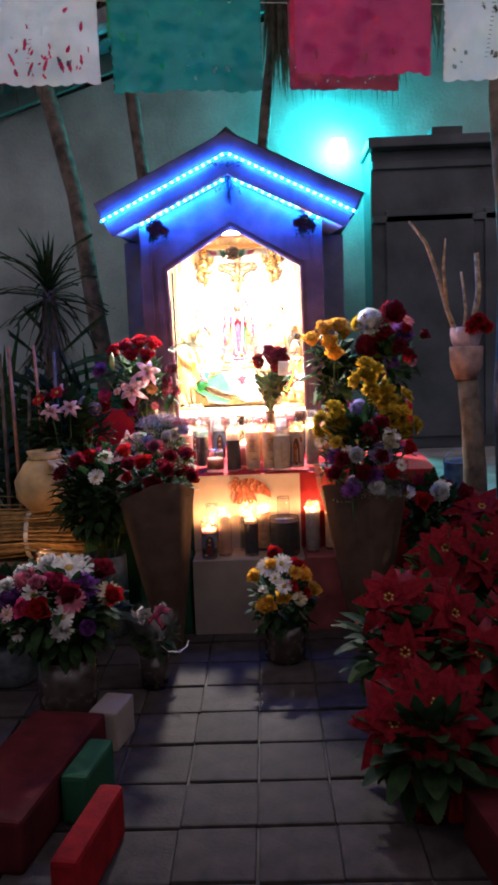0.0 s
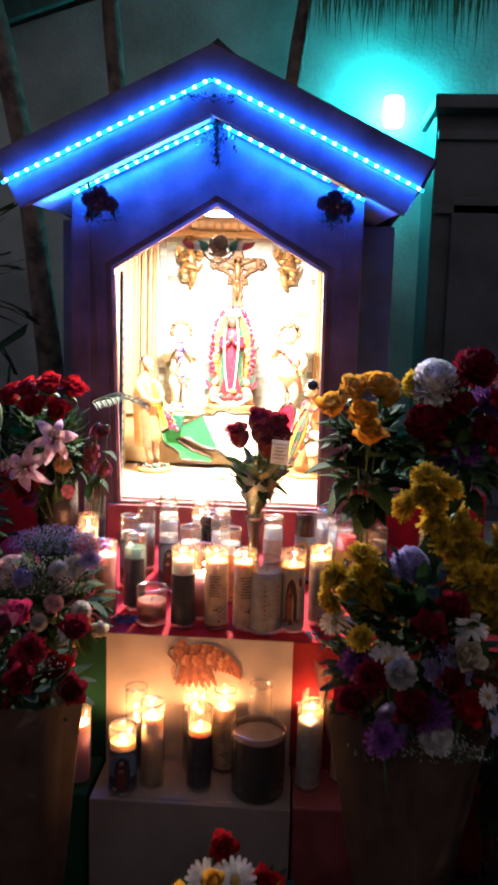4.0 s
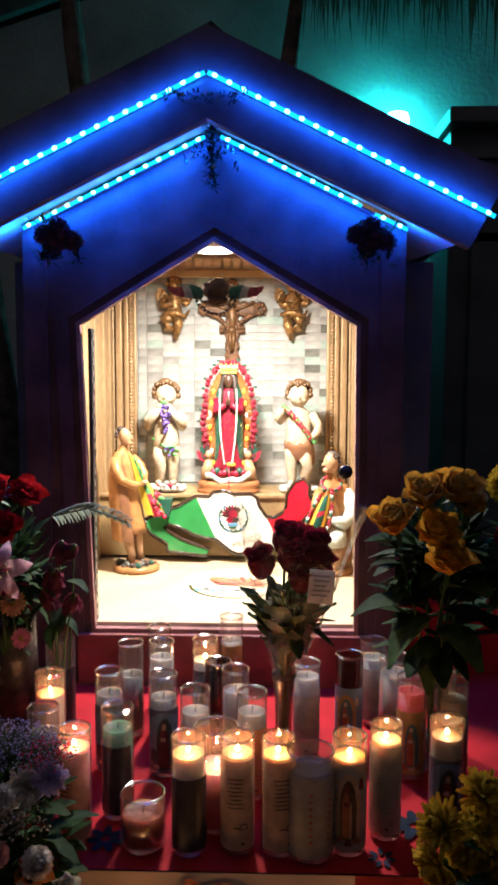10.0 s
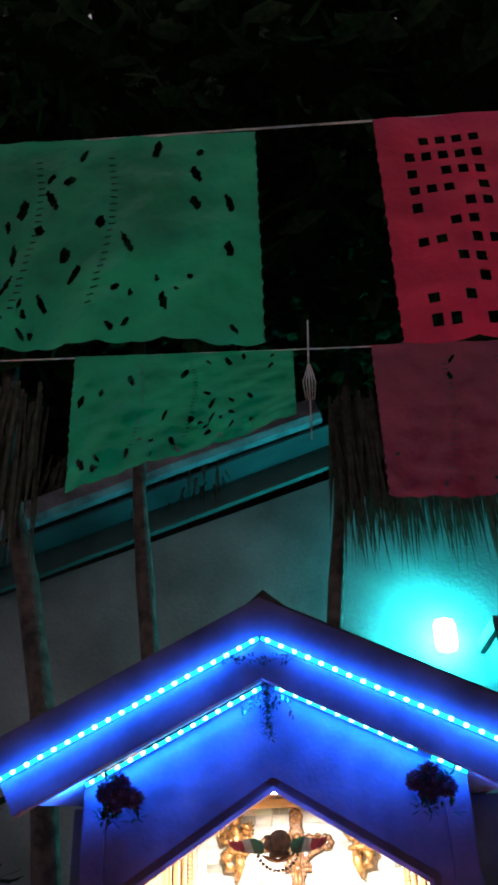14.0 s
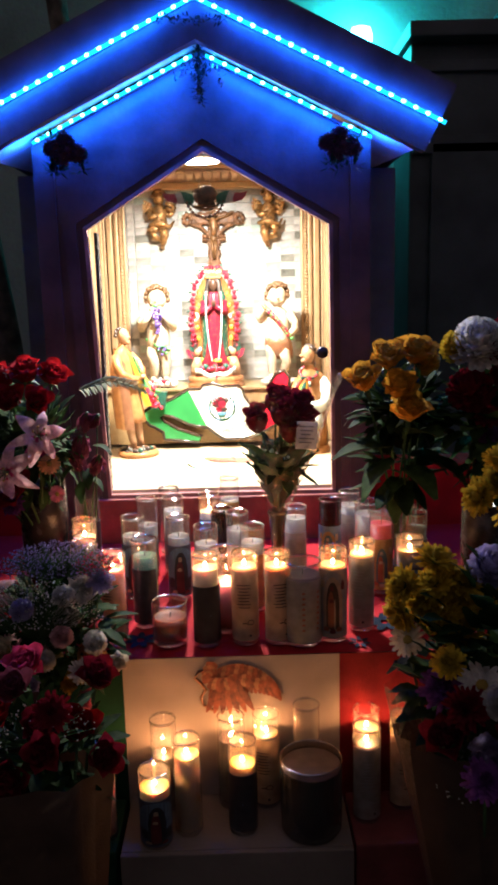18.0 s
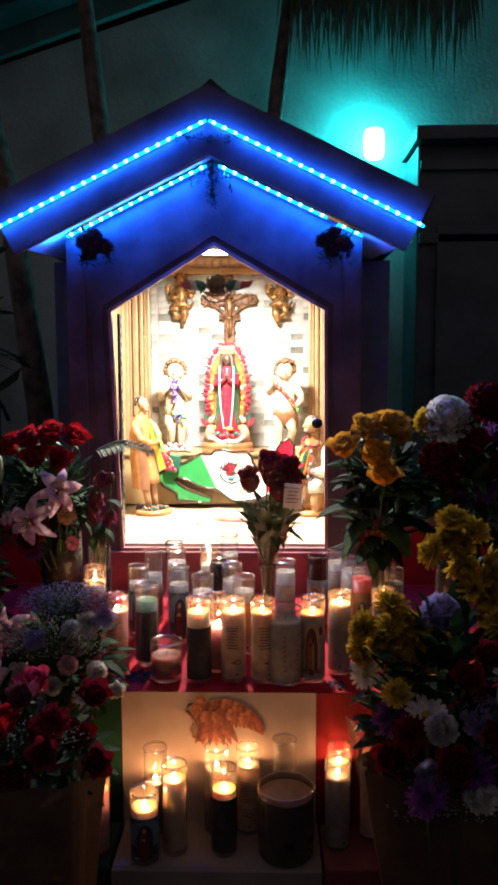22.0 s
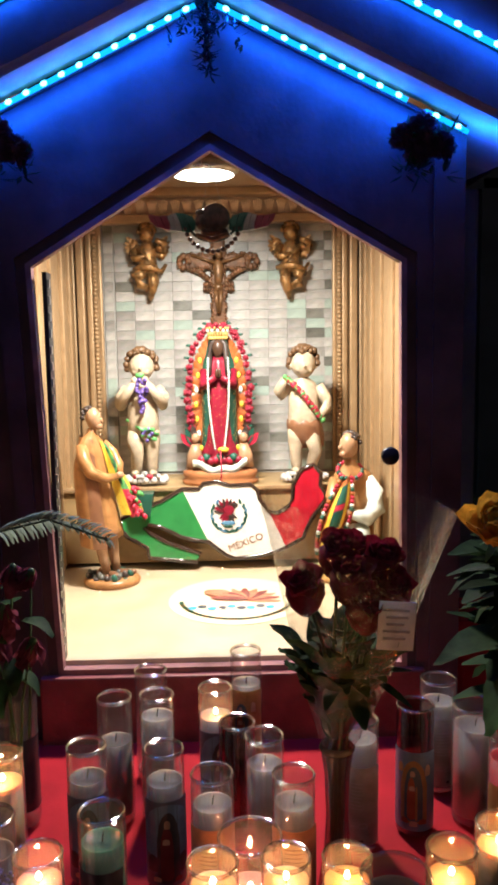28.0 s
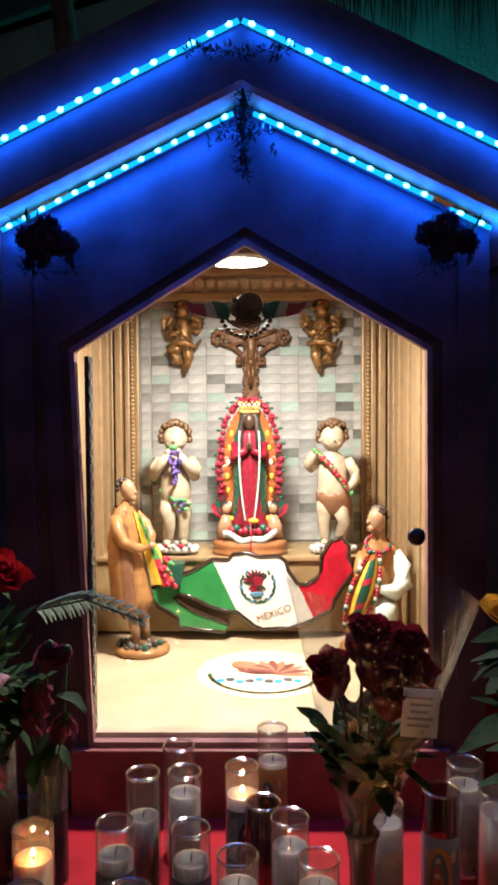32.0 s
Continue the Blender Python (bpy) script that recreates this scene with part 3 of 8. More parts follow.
part("facade", ring(MB(), OUTER, grow(OPEN, 0.012), YF, YF + 0.035, 0, 0), M_WOOD, shrine, smooth=False)
part("door_casing", ring(MB(), grow(OPEN, 0.064), grow(OPEN, 0.030), YF - 0.005, YF - 0.001, 0, 0), M_WOOD, shrine, "raised maroon moulding around the door", smooth=False)
part("door_frame", ring(MB(), grow(OPEN, 0.012), grow(OPEN, 0.002), YF - 0.006, YF + 0.016, 0, 0), M_WOODIN, shrine, "pinkish painted door edge", smooth=False)
part("sill", MB().box((0.026, YF + 0.031, 0.826), (0.640, 0.029, 0.020), bev=0.002), M_STONE, shrine, "worn cream edge of the niche floor", smooth=False)
part("lower_panel", MB().box((0.026, YF - 0.010, 0.737), (0.72, 0.020, 0.157), bev=0.004), M_PANEL, shrine, "red-brown panel below the door", smooth=False)
for sx in (-1, 1):
    corner = [(sx * x, z) for x, z in ((0.396, 0.728), (0.4505, 0.728), (0.4505, 1.790), (0.396, 1.816))]
    part("pilaster", MB().prism(corner, YF - 0.008, YF - 0.001), M_WOOD, shrine, "plain maroon corner board", smooth=False)
    part("base_block", MB().box((sx * 0.420, YF - 0.012, 0.70), (0.066, 0.022, 0.05), bev=0.004), M_WOOD, shrine, smooth=False)
part("pane", MB().box((0.016, YF + 0.040, 1.295), (0.66, 0.004, 0.96)), M_PANE, shrine, "clear glass door pane", smooth=False)
part("hinge", MB().box((-0.2985, YF + 0.0275, 1.195), (0.008, 0.035, 0.73)), M_BLACK, shrine, "black piano hinge with steel screws", smooth=False)
hinge = shrine.children[-1]
scr = MB().box((0, 0, 0), (0.003, 0.008, 0.015)).mesh("hinge_screw", [M_CHROME], False)
for k in range(24):
    t = k / 23
    part("hinge_screw", scr, [], hinge, m=pose(-0.2935, YF + 0.02, 0.86 + 0.68 * t))
kn = MB().lathe([(0, 0), (0.014, 0.001), (0.017, 0.006), (0.016, 0.013), (0.009, 0.017), (0.008, 0.028), (0, 0.028)], 16)
part("knob", kn, M_BLACK, shrine, "small round black door knob", m=pose(0.316, YF - 0.032, 1.222, -90))

# niche interior
NB = 4.93
part("niche_side", MB().box((-0.445, 4.49, 1.30), (0.02, 0.90, 1.14)), M_NICHE, shrine, smooth=False)
part("niche_side", MB().box((0.445, 4.49, 1.30), (0.02, 0.90, 1.14)), M_NICHE, shrine, smooth=False)
part("niche_floor", MB().box((0.0, 4.49, 0.815), (0.87, 0.90, 0.04)), M_STONE, shrine, "cream marbled niche floor", smooth=False)
part("niche_ceiling", MB().box((0.0, 4.49, 1.882), (0.9, 0.90, 0.02)), M_NICHE, shrine, smooth=False)
part("niche_back", MB().box((0.0, NB + 0.025, 1.34), (0.9, 0.03, 1.1)), mat("tile_grout", (0.44, 0.435, 0.41), 0.9, var=0.1), shrine, smooth=False)
part("niche_ledge", MB().box((0.0, 4.80, 0.945), (0.87, 0.27, 0.20), bev=0.004), mat("brown_ledge_board", (0.42, 0.28, 0.13), 0.4, var=0.25, scale=12), shrine, "brown board ledge at the back of the niche", smooth=False)
part("ledge_nosing", MB().box((0.0, 4.662, 1.047), (0.86, 0.012, 0.012), bev=0.003), M_GOLD, shrine, smooth=False)
# Boxes added in place of the shaded strip of rear wall beside the facade.
for sx in (-1, 1):
    part("side_box", MB().box((sx * 0.525, 4.62, 0.882), (0.135, 0.5, 1.764), bev=0.006), M_GREYWALL, shrine, "plain grey box standing in for the shaded rear wall", smooth=False)
part("rear_board", MB().box((0, 4.975, 0.95), (0.92, 0.03, 1.9)), M_GREYWALL, shrine, smooth=False)
part("base_board", MB().box((0, 4.5, 0.39), (0.9, 0.85, 0.78)), M_GREYWALL, shrine, smooth=False)

# gilt frame round the tiled back
X0, X1, ZT = -0.338, 0.335, 1.777


def rope(mb, p0, p1, r, n, mi=0):
    p0, p1 = Vector(p0), Vector(p1)
    for k in range(n):
        c = p0.lerp(p1, (k + 0.5) / n)
        h = (p1 - p0).length / n
        mb.ball(c, (r, r, h * 0.62) if abs(p1.z - p0.z) > abs(p1.x - p0.x) else (h * 0.62, r, r), mi, 7, 4)
    return mb


gf = part("gilt_frame", MB().box((0, NB - 0.018, 1.79), (0.67, 0.04, 0.026), bev=0.006).box((0, NB - 0.03, 1.862), (0.8, 0.06, 0.022), bev=0.006), M_GOLD, shrine, "wide gilt moulded frame", smooth=False)
for sx, xi in ((-1, X0), (1, X1)):
    for dx_, w, d in ((0.006, 0.012, 0.022), (0.034, 0.016, 0.035), (0.058, 0.022, 0.05), (0.085, 0.02, 0.04)):
        part("moulding", MB().box((xi + sx * dx_, NB - d / 2 + 0.008, 1.41), (w, d, 0.73), bev=0.005), M_GOLD, gf, smooth=False)
    part("moulding", MB().box((xi + sx * 0.050, NB - 0.004, 1.41), (0.098, 0.016, 0.73)), M_GOLD, gf, smooth=False)
    part("rope_bead", rope(MB(), (xi + sx * 0.019, NB - 0.02, 1.05), (xi + sx * 0.019, NB - 0.02, 1.775), 0.008, 58), M_GOLD, gf)
    # wide gilt trim on the niche sides
    y0_ = 4.885
    for w, d in ((0.05, 0.020), (0.02, 0.010), (0.07, 0.016), (0.03, 0.024), (0.09, 0.014), (0.025, 0.020), (0.11, 0.012), (0.03, 0.018), (0.13, 0.012), (0.03, 0.020), (0.12, 0.014), (0.10, 0.010)):
        part("moulding", MB().box((sx * (0.435 - d / 2), y0_ - w / 2, 1.35), (d, w - 0.001, 1.02), bev=0.003), M_GOLD, gf, smooth=False)
        y0_ -= w
# Gold paled in the colour, for puck light that misses the high frieze.
M_LITGOLD = mat("lamp_paled_gilding", (0.66, 0.50, 0.36), 0.5, 0.1, var=0.12, scale=40, fine=200, bump=0.3)
part("frieze", MB().box((0, NB - 0.006, 1.827), (0.78, 0.024, 0.050)), M_LITGOLD, gf, "pale band behind the carved leaves", smooth=False)
lf = MB()
for q in (-2, -1, 0, 1, 2):  # one carved leaf: ribs fanning out from its foot
    lf.tube([(0.0022 * q, 0, -0.024), (0.0046 * q, -0.003, 0.002), (0.0058 * q, -0.006, 0.019 - 0.0025 * abs(q)), (0.0062 * q, -0.010, 0.018 - 0.0025 * abs(q))], [0.0028, 0.0036, 0.0034, 0.002], 6)
lf = lf.mesh("acanthus_leaf", [M_LITGOLD])
for k in range(20):
    part("acanthus_leaf", lf, [], gf, m=pose(-0.323 + k * 0.034, NB - 0.021, 1.826))

# puck lamp in the niche ceiling
pl = thing("puck_light", "round white ceiling puck light, switched on", "lamp", pose(-0.018, 4.29, 1.802))
part("mount", MB().box((0, 0, 0.036), (0.12, 0.12, 0.070), bev=0.004), M_NICHE, pl, smooth=False)
part("housing", MB().lathe([(0.0, 0.0), (0.072, 0.0), (0.074, -0.012), (0.066, -0.02), (0.0, -0.02)], 24), M_CHROME, pl)
part("lens", MB().lathe([(0.0, -0.0215), (0.05, -0.0215), (0.063, -0.0205)], 24), glow("puck_lens_glow", (1.0, 0.96, 0.88), 14), pl, "glowing frosted lens")

# gable roof: fascia, soffit, upper slab
SL = math.atan2(0.287, 0.595)


def slope_box(sx, u0, u1, off, h, y0, y1, mb, z0=2.074, mi=0, bev=0.004):
    """A board along one roof slope, measured down from the ridge at height z0."""
    mx = Matrix.Translation((0, 0, z0)) @ Matrix.Rotation(sx * SL, 4, "Y")
    return mb.box((sx * (u0 + u1) / 2, (y0 + y1) / 2, off + h / 2), (u1 - u0, y1 - y0, h), mi, mx, bev)


roof = part("roof", slope_box(-1, 0, 0.67, 0.034, 0.09, 3.93, 5.02, slope_box(1, 0, 0.67, 0.034, 0.09, 3.93, 5.02, MB())), M_ROOF, shrine, "dark felt gable roof", smooth=False)
part("ridge_cap", MB().prism([(-0.06, 2.178), (0, 2.228), (0.06, 2.178), (0.06, 2.158), (0, 2.203), (-0.06, 2.158)], 3.925, 5.0), M_ROOF, roof, smooth=False)
for sx in (-1, 1):
    cs, sn_ = math.cos(SL), math.sin(SL)
    board = [(sx * x, z) for x, z in ((0.0, 1.984), (0.551, 1.7185), (0.655 * cs + 0.088 * sn_, 2.074 - 0.655 * sn_ + 0.088 * cs), (0.0, 2.074 + 0.088 / cs))]
    part("fascia", MB().prism(board[::sx], 3.803, 3.835), M_FASCIA, shrine, smooth=False)
    # sloping soffit, its outer edge running in towards the back
    under = [(0.004, 3.836), (0.572, 3.836), (0.520, 4.43), (0.500, 4.98), (0.455, 4.98), (0.455, 4.0), (0.004, 4.0)]
    top = [(sx * x, y, 2.020 - 0.4823 * x + 0.012) for x, y in under]
    low = [(x, y, z - 0.012) for x, y, z in top]
    nn = len(under)
    sheet = MB().add(top + low, [tuple(range(nn)), tuple(range(2 * nn - 1, nn - 1, -1))] + [(k, k + nn, (k + 1) % nn + nn, (k + 1) % nn) for k in range(nn)])
    part("soffit", sheet, M_SOFFIT, shrine, "cream soffit board under the eave", smooth=False)
    part("cornice_bead", slope_box(sx, 0.012, 0.50, -0.068, 0.006, 3.990, 3.998, MB(), bev=0.001), M_FASCIA, shrine, "dark bead where the soffit meets the gable", smooth=False)
    part("deck", slope_box(sx, 0.005, 0.655, 0.004, 0.016, 3.829, 5.0, MB()), M_FASCIA, shrine, smooth=False)
    part("end_board", slope_box(sx, 0.637, 0.655, -0.014, 0.016, 3.829, 4.98, MB()), M_FASCIA, shrine, smooth=False)

# led tape: tape and chips
chip = MB().ball((0, 0, 0), (0.0062, 0.003, 0.0046), 0, 10, 6).mesh("led", [M_LED])


def led_strip(label, p0, p1, skip=()):
    p0, p1 = Vector(p0), Vector(p1)
    st = thing("led_strip", label, "led strip", group="led strips on the shrine")
    d = p1 - p0
    n = int(d.length / 0.033)
    a = math.degrees(math.atan2(d.z, d.x))
    mx = Matrix.Translation(p0) @ Matrix.Rotation(-radians(a), 4, "Y")
    part("tape", MB().box((d.length / 2, 0, 0), (d.length, 0.003, 0.0085), 0, mx), M_TAPE, st, smooth=False)
    for k in range(n):
        q = p0 + d * ((k + 0.5) / n) + Vector((0, -0.004, 0))
        part("led", chip, [], st, m=Matrix.Translation(q) @ Matrix.Rotation(-radians(a), 4, "Y"))


led_strip("glowing blue led tape along the roof edge", (-0.003, 3.797, 2.073), (-0.600, 3.797, 1.785))
led_strip("glowing blue led tape along the roof edge", (0.003, 3.797, 2.073), (0.600, 3.797, 1.782))
led_strip("glowing blue led tape under the gable eave", (-0.018, 3.985, 1.997), (-0.446, 3.985, 1.790))
led_strip("glowing blue led tape under the gable eave", (0.018, 3.985, 1.997), (0.345, 3.985, 1.840))
led_strip("glowing blue led tape under the gable eave", (0.375, 3.985, 1.822), (0.452, 3.985, 1.786))

# ---------------------------------------------------------------- altar table and shelf


def top_z(y):
    return 0.632 + 0.085 * (y - 3.355)


altar = thing("altar_table", "altar table covered with red satin cloth", "table", pose(0, 0, 0))
vs, fs = [], []
nx, ny = 26, 9
for j in range(ny + 1):
    for i in range(nx + 1):
        x, y = -0.67 + 1.53 * i / nx, 3.350 + 0.72 * j / ny
        vs.append((x, y, top_z(y) + 0.002 * noise.noise(Vector((x * 7, y * 7, 0)))))
for j in range(ny):
    for i in range(nx):
        a = j * (nx + 1) + i
        fs.append((a, a + 1, a + nx + 2, a + nx + 1))
part("red_cloth", MB().add(vs, fs), M_RED_CLOTH, altar)
part("tabletop", MB().prism([(-0.665, 0.59), (0.855, 0.59), (0.855, 0.622), (-0.665, 0.622)], 3.36, 4.0), M_CARD, altar, smooth=False)
for x, y in ((-0.62, 3.42), (0.8, 3.42), (-0.62, 3.95), (0.8, 3.95)):
    part("leg", MB().box((x, y, 0.295), (0.05, 0.05, 0.59), bev=0.004), M_SHED, altar, smooth=False)


def drape(name, x0, x1, z0, z1, y, m, parent, amp=0.006, n=14):
    vs, fs = [], []
    for j in range(7):
        for i in range(n + 1):
            x = x0 + (x1 - x0) * i / n
            z = z1 + (z0 - z1) * j / 6
            vs.append((x, y + amp * (j / 6) * math.sin(x * 31 + 1.3 * math.sin(x * 17)), z))
    for j in range(6):
        for i in range(n):
            a = j * (n + 1) + i
            fs.append((a, a + 1, a + n + 2, a + n + 1))
    return part(name, MB().add(vs, fs), m, parent)


flag = thing("flag_cloth", "green, white and red flag cloth hung on the altar front", "flag", pose(0, 0, 0))
drape("green_panel", -0.66, -0.182, 0.05, 0.633, 3.343, M_FLAGGREEN, flag)
drape("white_panel", -0.181, 0.280, 0.05, 0.633, 3.343, M_FLAGWHITE, flag, 0.002)
drape("red_panel", 0.281, 0.84, 0.05, 0.633, 3.343, M_RED_FRONT, flag)
emb = MB()
EX, EZ = 0.05, 0.560
M_EB, M_EO = mat("brown_print", (0.20, 0.045, 0.025), 0.5, var=0.3, scale=90), mat("ochre_print", (0.40, 0.17, 0.085), 0.5, var=0.3, scale=90)
M_ER = mat("rust_print", (0.31, 0.075, 0.035), 0.5, var=0.3, scale=90)
lay = [0]


def feather(x, z, deg, ln, wd, mi, tip=0.4):
    """One flat printed feather; deg is its direction from straight up, clockwise."""
    lay[0] += 1
    mx = Matrix.Translation((x, 3.3398 - 0.00008 * lay[0], z)) @ Matrix.Rotation(radians(deg), 4, "Y") @ Matrix.Rotation(math.pi / 2, 4, "X")
    emb.petal(mx, ln, wd, 0.0, 0.0, mi, tip, 5)


def dome(t):
    return EX - 0.032 + 0.118 * t, EZ + 0.056 * (1 - ((t - 0.36) / 0.76) ** 2)


for k in range(17):  # long wing feathers hanging from the arched back
    t = k / 16
    x, z = dome(t)
    feather(x, z, 192 - 34 * t, 0.084 - 0.034 * t, 0.016, 0 if k % 2 else 2)
for row_ in range(4):  # scale-like upper feathers
    for k in range(13 - row_):
        t = (k + 0.5 * (row_ % 2)) / 13
        x, z = dome(t)
        feather(x + 0.002 * row_, z - 0.011 * row_ + 0.003, 185 - 34 * t, 0.019, 0.0125, (2, 0, 1)[(k + row_) % 3], 0.1)
for k in range(7):  # breast and tail
    feather(EX - 0.028 + 0.007 * k, EZ + 0.010, 205 - 9 * k, 0.066, 0.017, 2 if k % 2 else 0, 0.5)
for k in range(6):
    feather(EX - 0.034 + 0.006 * k, EZ + 0.030, 215 - 10 * k, 0.030, 0.015, k % 3, 0.1)
for k in range(5):  # head and beak
    feather(EX - 0.030 - 0.004 * k, EZ + 0.052 - 0.003 * k, -60 - 22 * k, 0.026, 0.018, (2, 1)[k % 2], 0.3)
sn = [(EX - 0.052, EZ + 0.046), (EX - 0.070, EZ + 0.042), (EX - 0.078, EZ + 0.028), (EX - 0.064, EZ + 0.014), (EX - 0.056, EZ), (EX - 0.066, EZ - 0.016), (EX - 0.062, EZ - 0.034), (EX - 0.044, EZ - 0.046), (EX - 0.030, EZ - 0.048)]
emb.tube([(x, 3.3390, z) for x, z in sn], [0.002, 0.003, 0.0035, 0.0035, 0.0035, 0.0035, 0.003, 0.003, 0.001], 6, 1)
part("emblem", emb, [M_EB, M_EO, M_ER], flag, "brown printed eagle emblem")

shelf = thing("lower_shelf", "low stained board step in front of the altar", "step", pose(0, 0, 0))
part("front_board", MB().box((0.055, 3.158, 0.156), (0.46, 0.012, 0.312), bev=0.003), M_CARD, shelf, smooth=False)
part("top_board", MB().box((0.055, 3.253, 0.306), (0.46, 0.176, 0.012), bev=0.003), M_CARD, shelf, smooth=False)
for x in (-0.17, 0.28):
    part("side_board", MB().box((x, 3.253, 0.15), (0.012, 0.176, 0.298), bev=0.003), M_CARD, shelf, smooth=False)
step2 = solo("step_box", MB().box((0.395, 3.25, 0.156), (0.21, 0.17, 0.312), bev=0.006), M_PANEL, "dark red box step beside the board step", "step", smooth=False)
step3 = solo("step_box", MB().box((-0.29, 3.25, 0.156), (0.21, 0.17, 0.312), bev=0.006), M_FLAGGREEN, "dark green box step beside the board step", "step", smooth=False)
for sx in (-1, 1):
    solo("red_draped_riser", MB().box((sx * 0.68, 4.14, 0.40), (0.44, 0.16, 0.96), bev=0.02), M_RED_CLOTH, "red cloth draped riser beside the shrine", "riser", smooth=False)
# printed motifs lying on the cloth
for x, y, s in ((0.40, 3.47, 1.0), (0.52, 3.60, 0.8), (-0.15, 3.42, 0.8), (0.33, 3.385, 0.5)):
    mb = MB()
    for k in range(7):
        mx = pose(0, 0, 0, 0, 0, k * 51) @ Matrix.Translation((0, 0.008, 0))
        mb.petal(mx, 0.035 * s, 0.02 * s, 0.0, 0.0, 0, 0.3, 3)
    solo("cloth_print", mb, M_BLUE_PRINT, "dark blue flower motif printed on the red cloth", "print", pose(x, y, top_z(y) + 0.004, math.degrees(math.atan(0.085))))

# ---------------------------------------------------------------- candles


# printed shapes on a candle label: across, up, width, height, colour
SAINT = ((0.5, 0.52, 0.84, 0.92, 0), (0.5, 0.50, 0.50, 0.80, 1), (0.5, 0.475, 0.33, 0.70, 4), (0.46, 0.42, 0.15, 0.54, 2), (0.55, 0.36, 0.04, 0.44, 1), (0.48, 0.735, 0.085, 0.075, 3), (0.47, 0.55, 0.10, 0.06, 3),
         (0.34, 0.13, 0.14, 0.07, 2), (0.50, 0.10, 0.14, 0.07, 3), (0.66, 0.13, 0.14, 0.07, 2), (0.26, 0.80, 0.10, 0.12, 1), (0.75, 0.78, 0.10, 0.14, 3))
PRAYER = tuple((0.45 + 0.012 * (k % 2), 0.80 - 0.045 * k, 0.36 - 0.05 * (k % 3), 0.014, 3) for k in range(8)) + ((0.62, 0.27, 0.17, 0.075, 3), (0.62, 0.27, 0.13, 0.052, 0), (0.48, 0.26, 0.15, 0.018, 3), (0.60, 0.08, 0.06, 0.035, 4))
LABEL_ART = (
    SAINT,
    PRAYER,
    ((0.5, 0.5, 0.02, 0.02, 0),),
    tuple((0.36 + 0.28 * (k % 2), 0.22 + 0.085 * (k // 2), 0.055, 0.035, 2) for k in range(16)),
    ((0.5, 0.66, 0.88, 0.62, 1), (0.5, 0.46, 0.40, 0.84, 4), (0.47, 0.40, 0.22, 0.64, 2), (0.48, 0.74, 0.10, 0.10, 3), (0.46, 0.54, 0.12, 0.07, 3), (0.22, 0.28, 0.20, 0.20, 0), (0.77, 0.26, 0.20, 0.22, 0), (0.30, 0.10, 0.14, 0.06, 3), (0.66, 0.09, 0.14, 0.06, 2)),
)
# colours of the print: ground, glow, robe, skin or ink, mantle
PRINTS = dict(blue=("dark", "sky", "maroon", "beige", "dark"), gold=("amber", "gold", "rust", "cream", "teal"), sky=("sky", "amber", "rust", "cream", "teal"), cream=("mist", "beige", "rust", "maroon", "umber"),
              orange=("orange", "amber", "rust", "rust", "dark"), beige=("beige", "amber", "rust", "umber", "dark"), white=("white", "amber", "rust", "mist", "dark"))


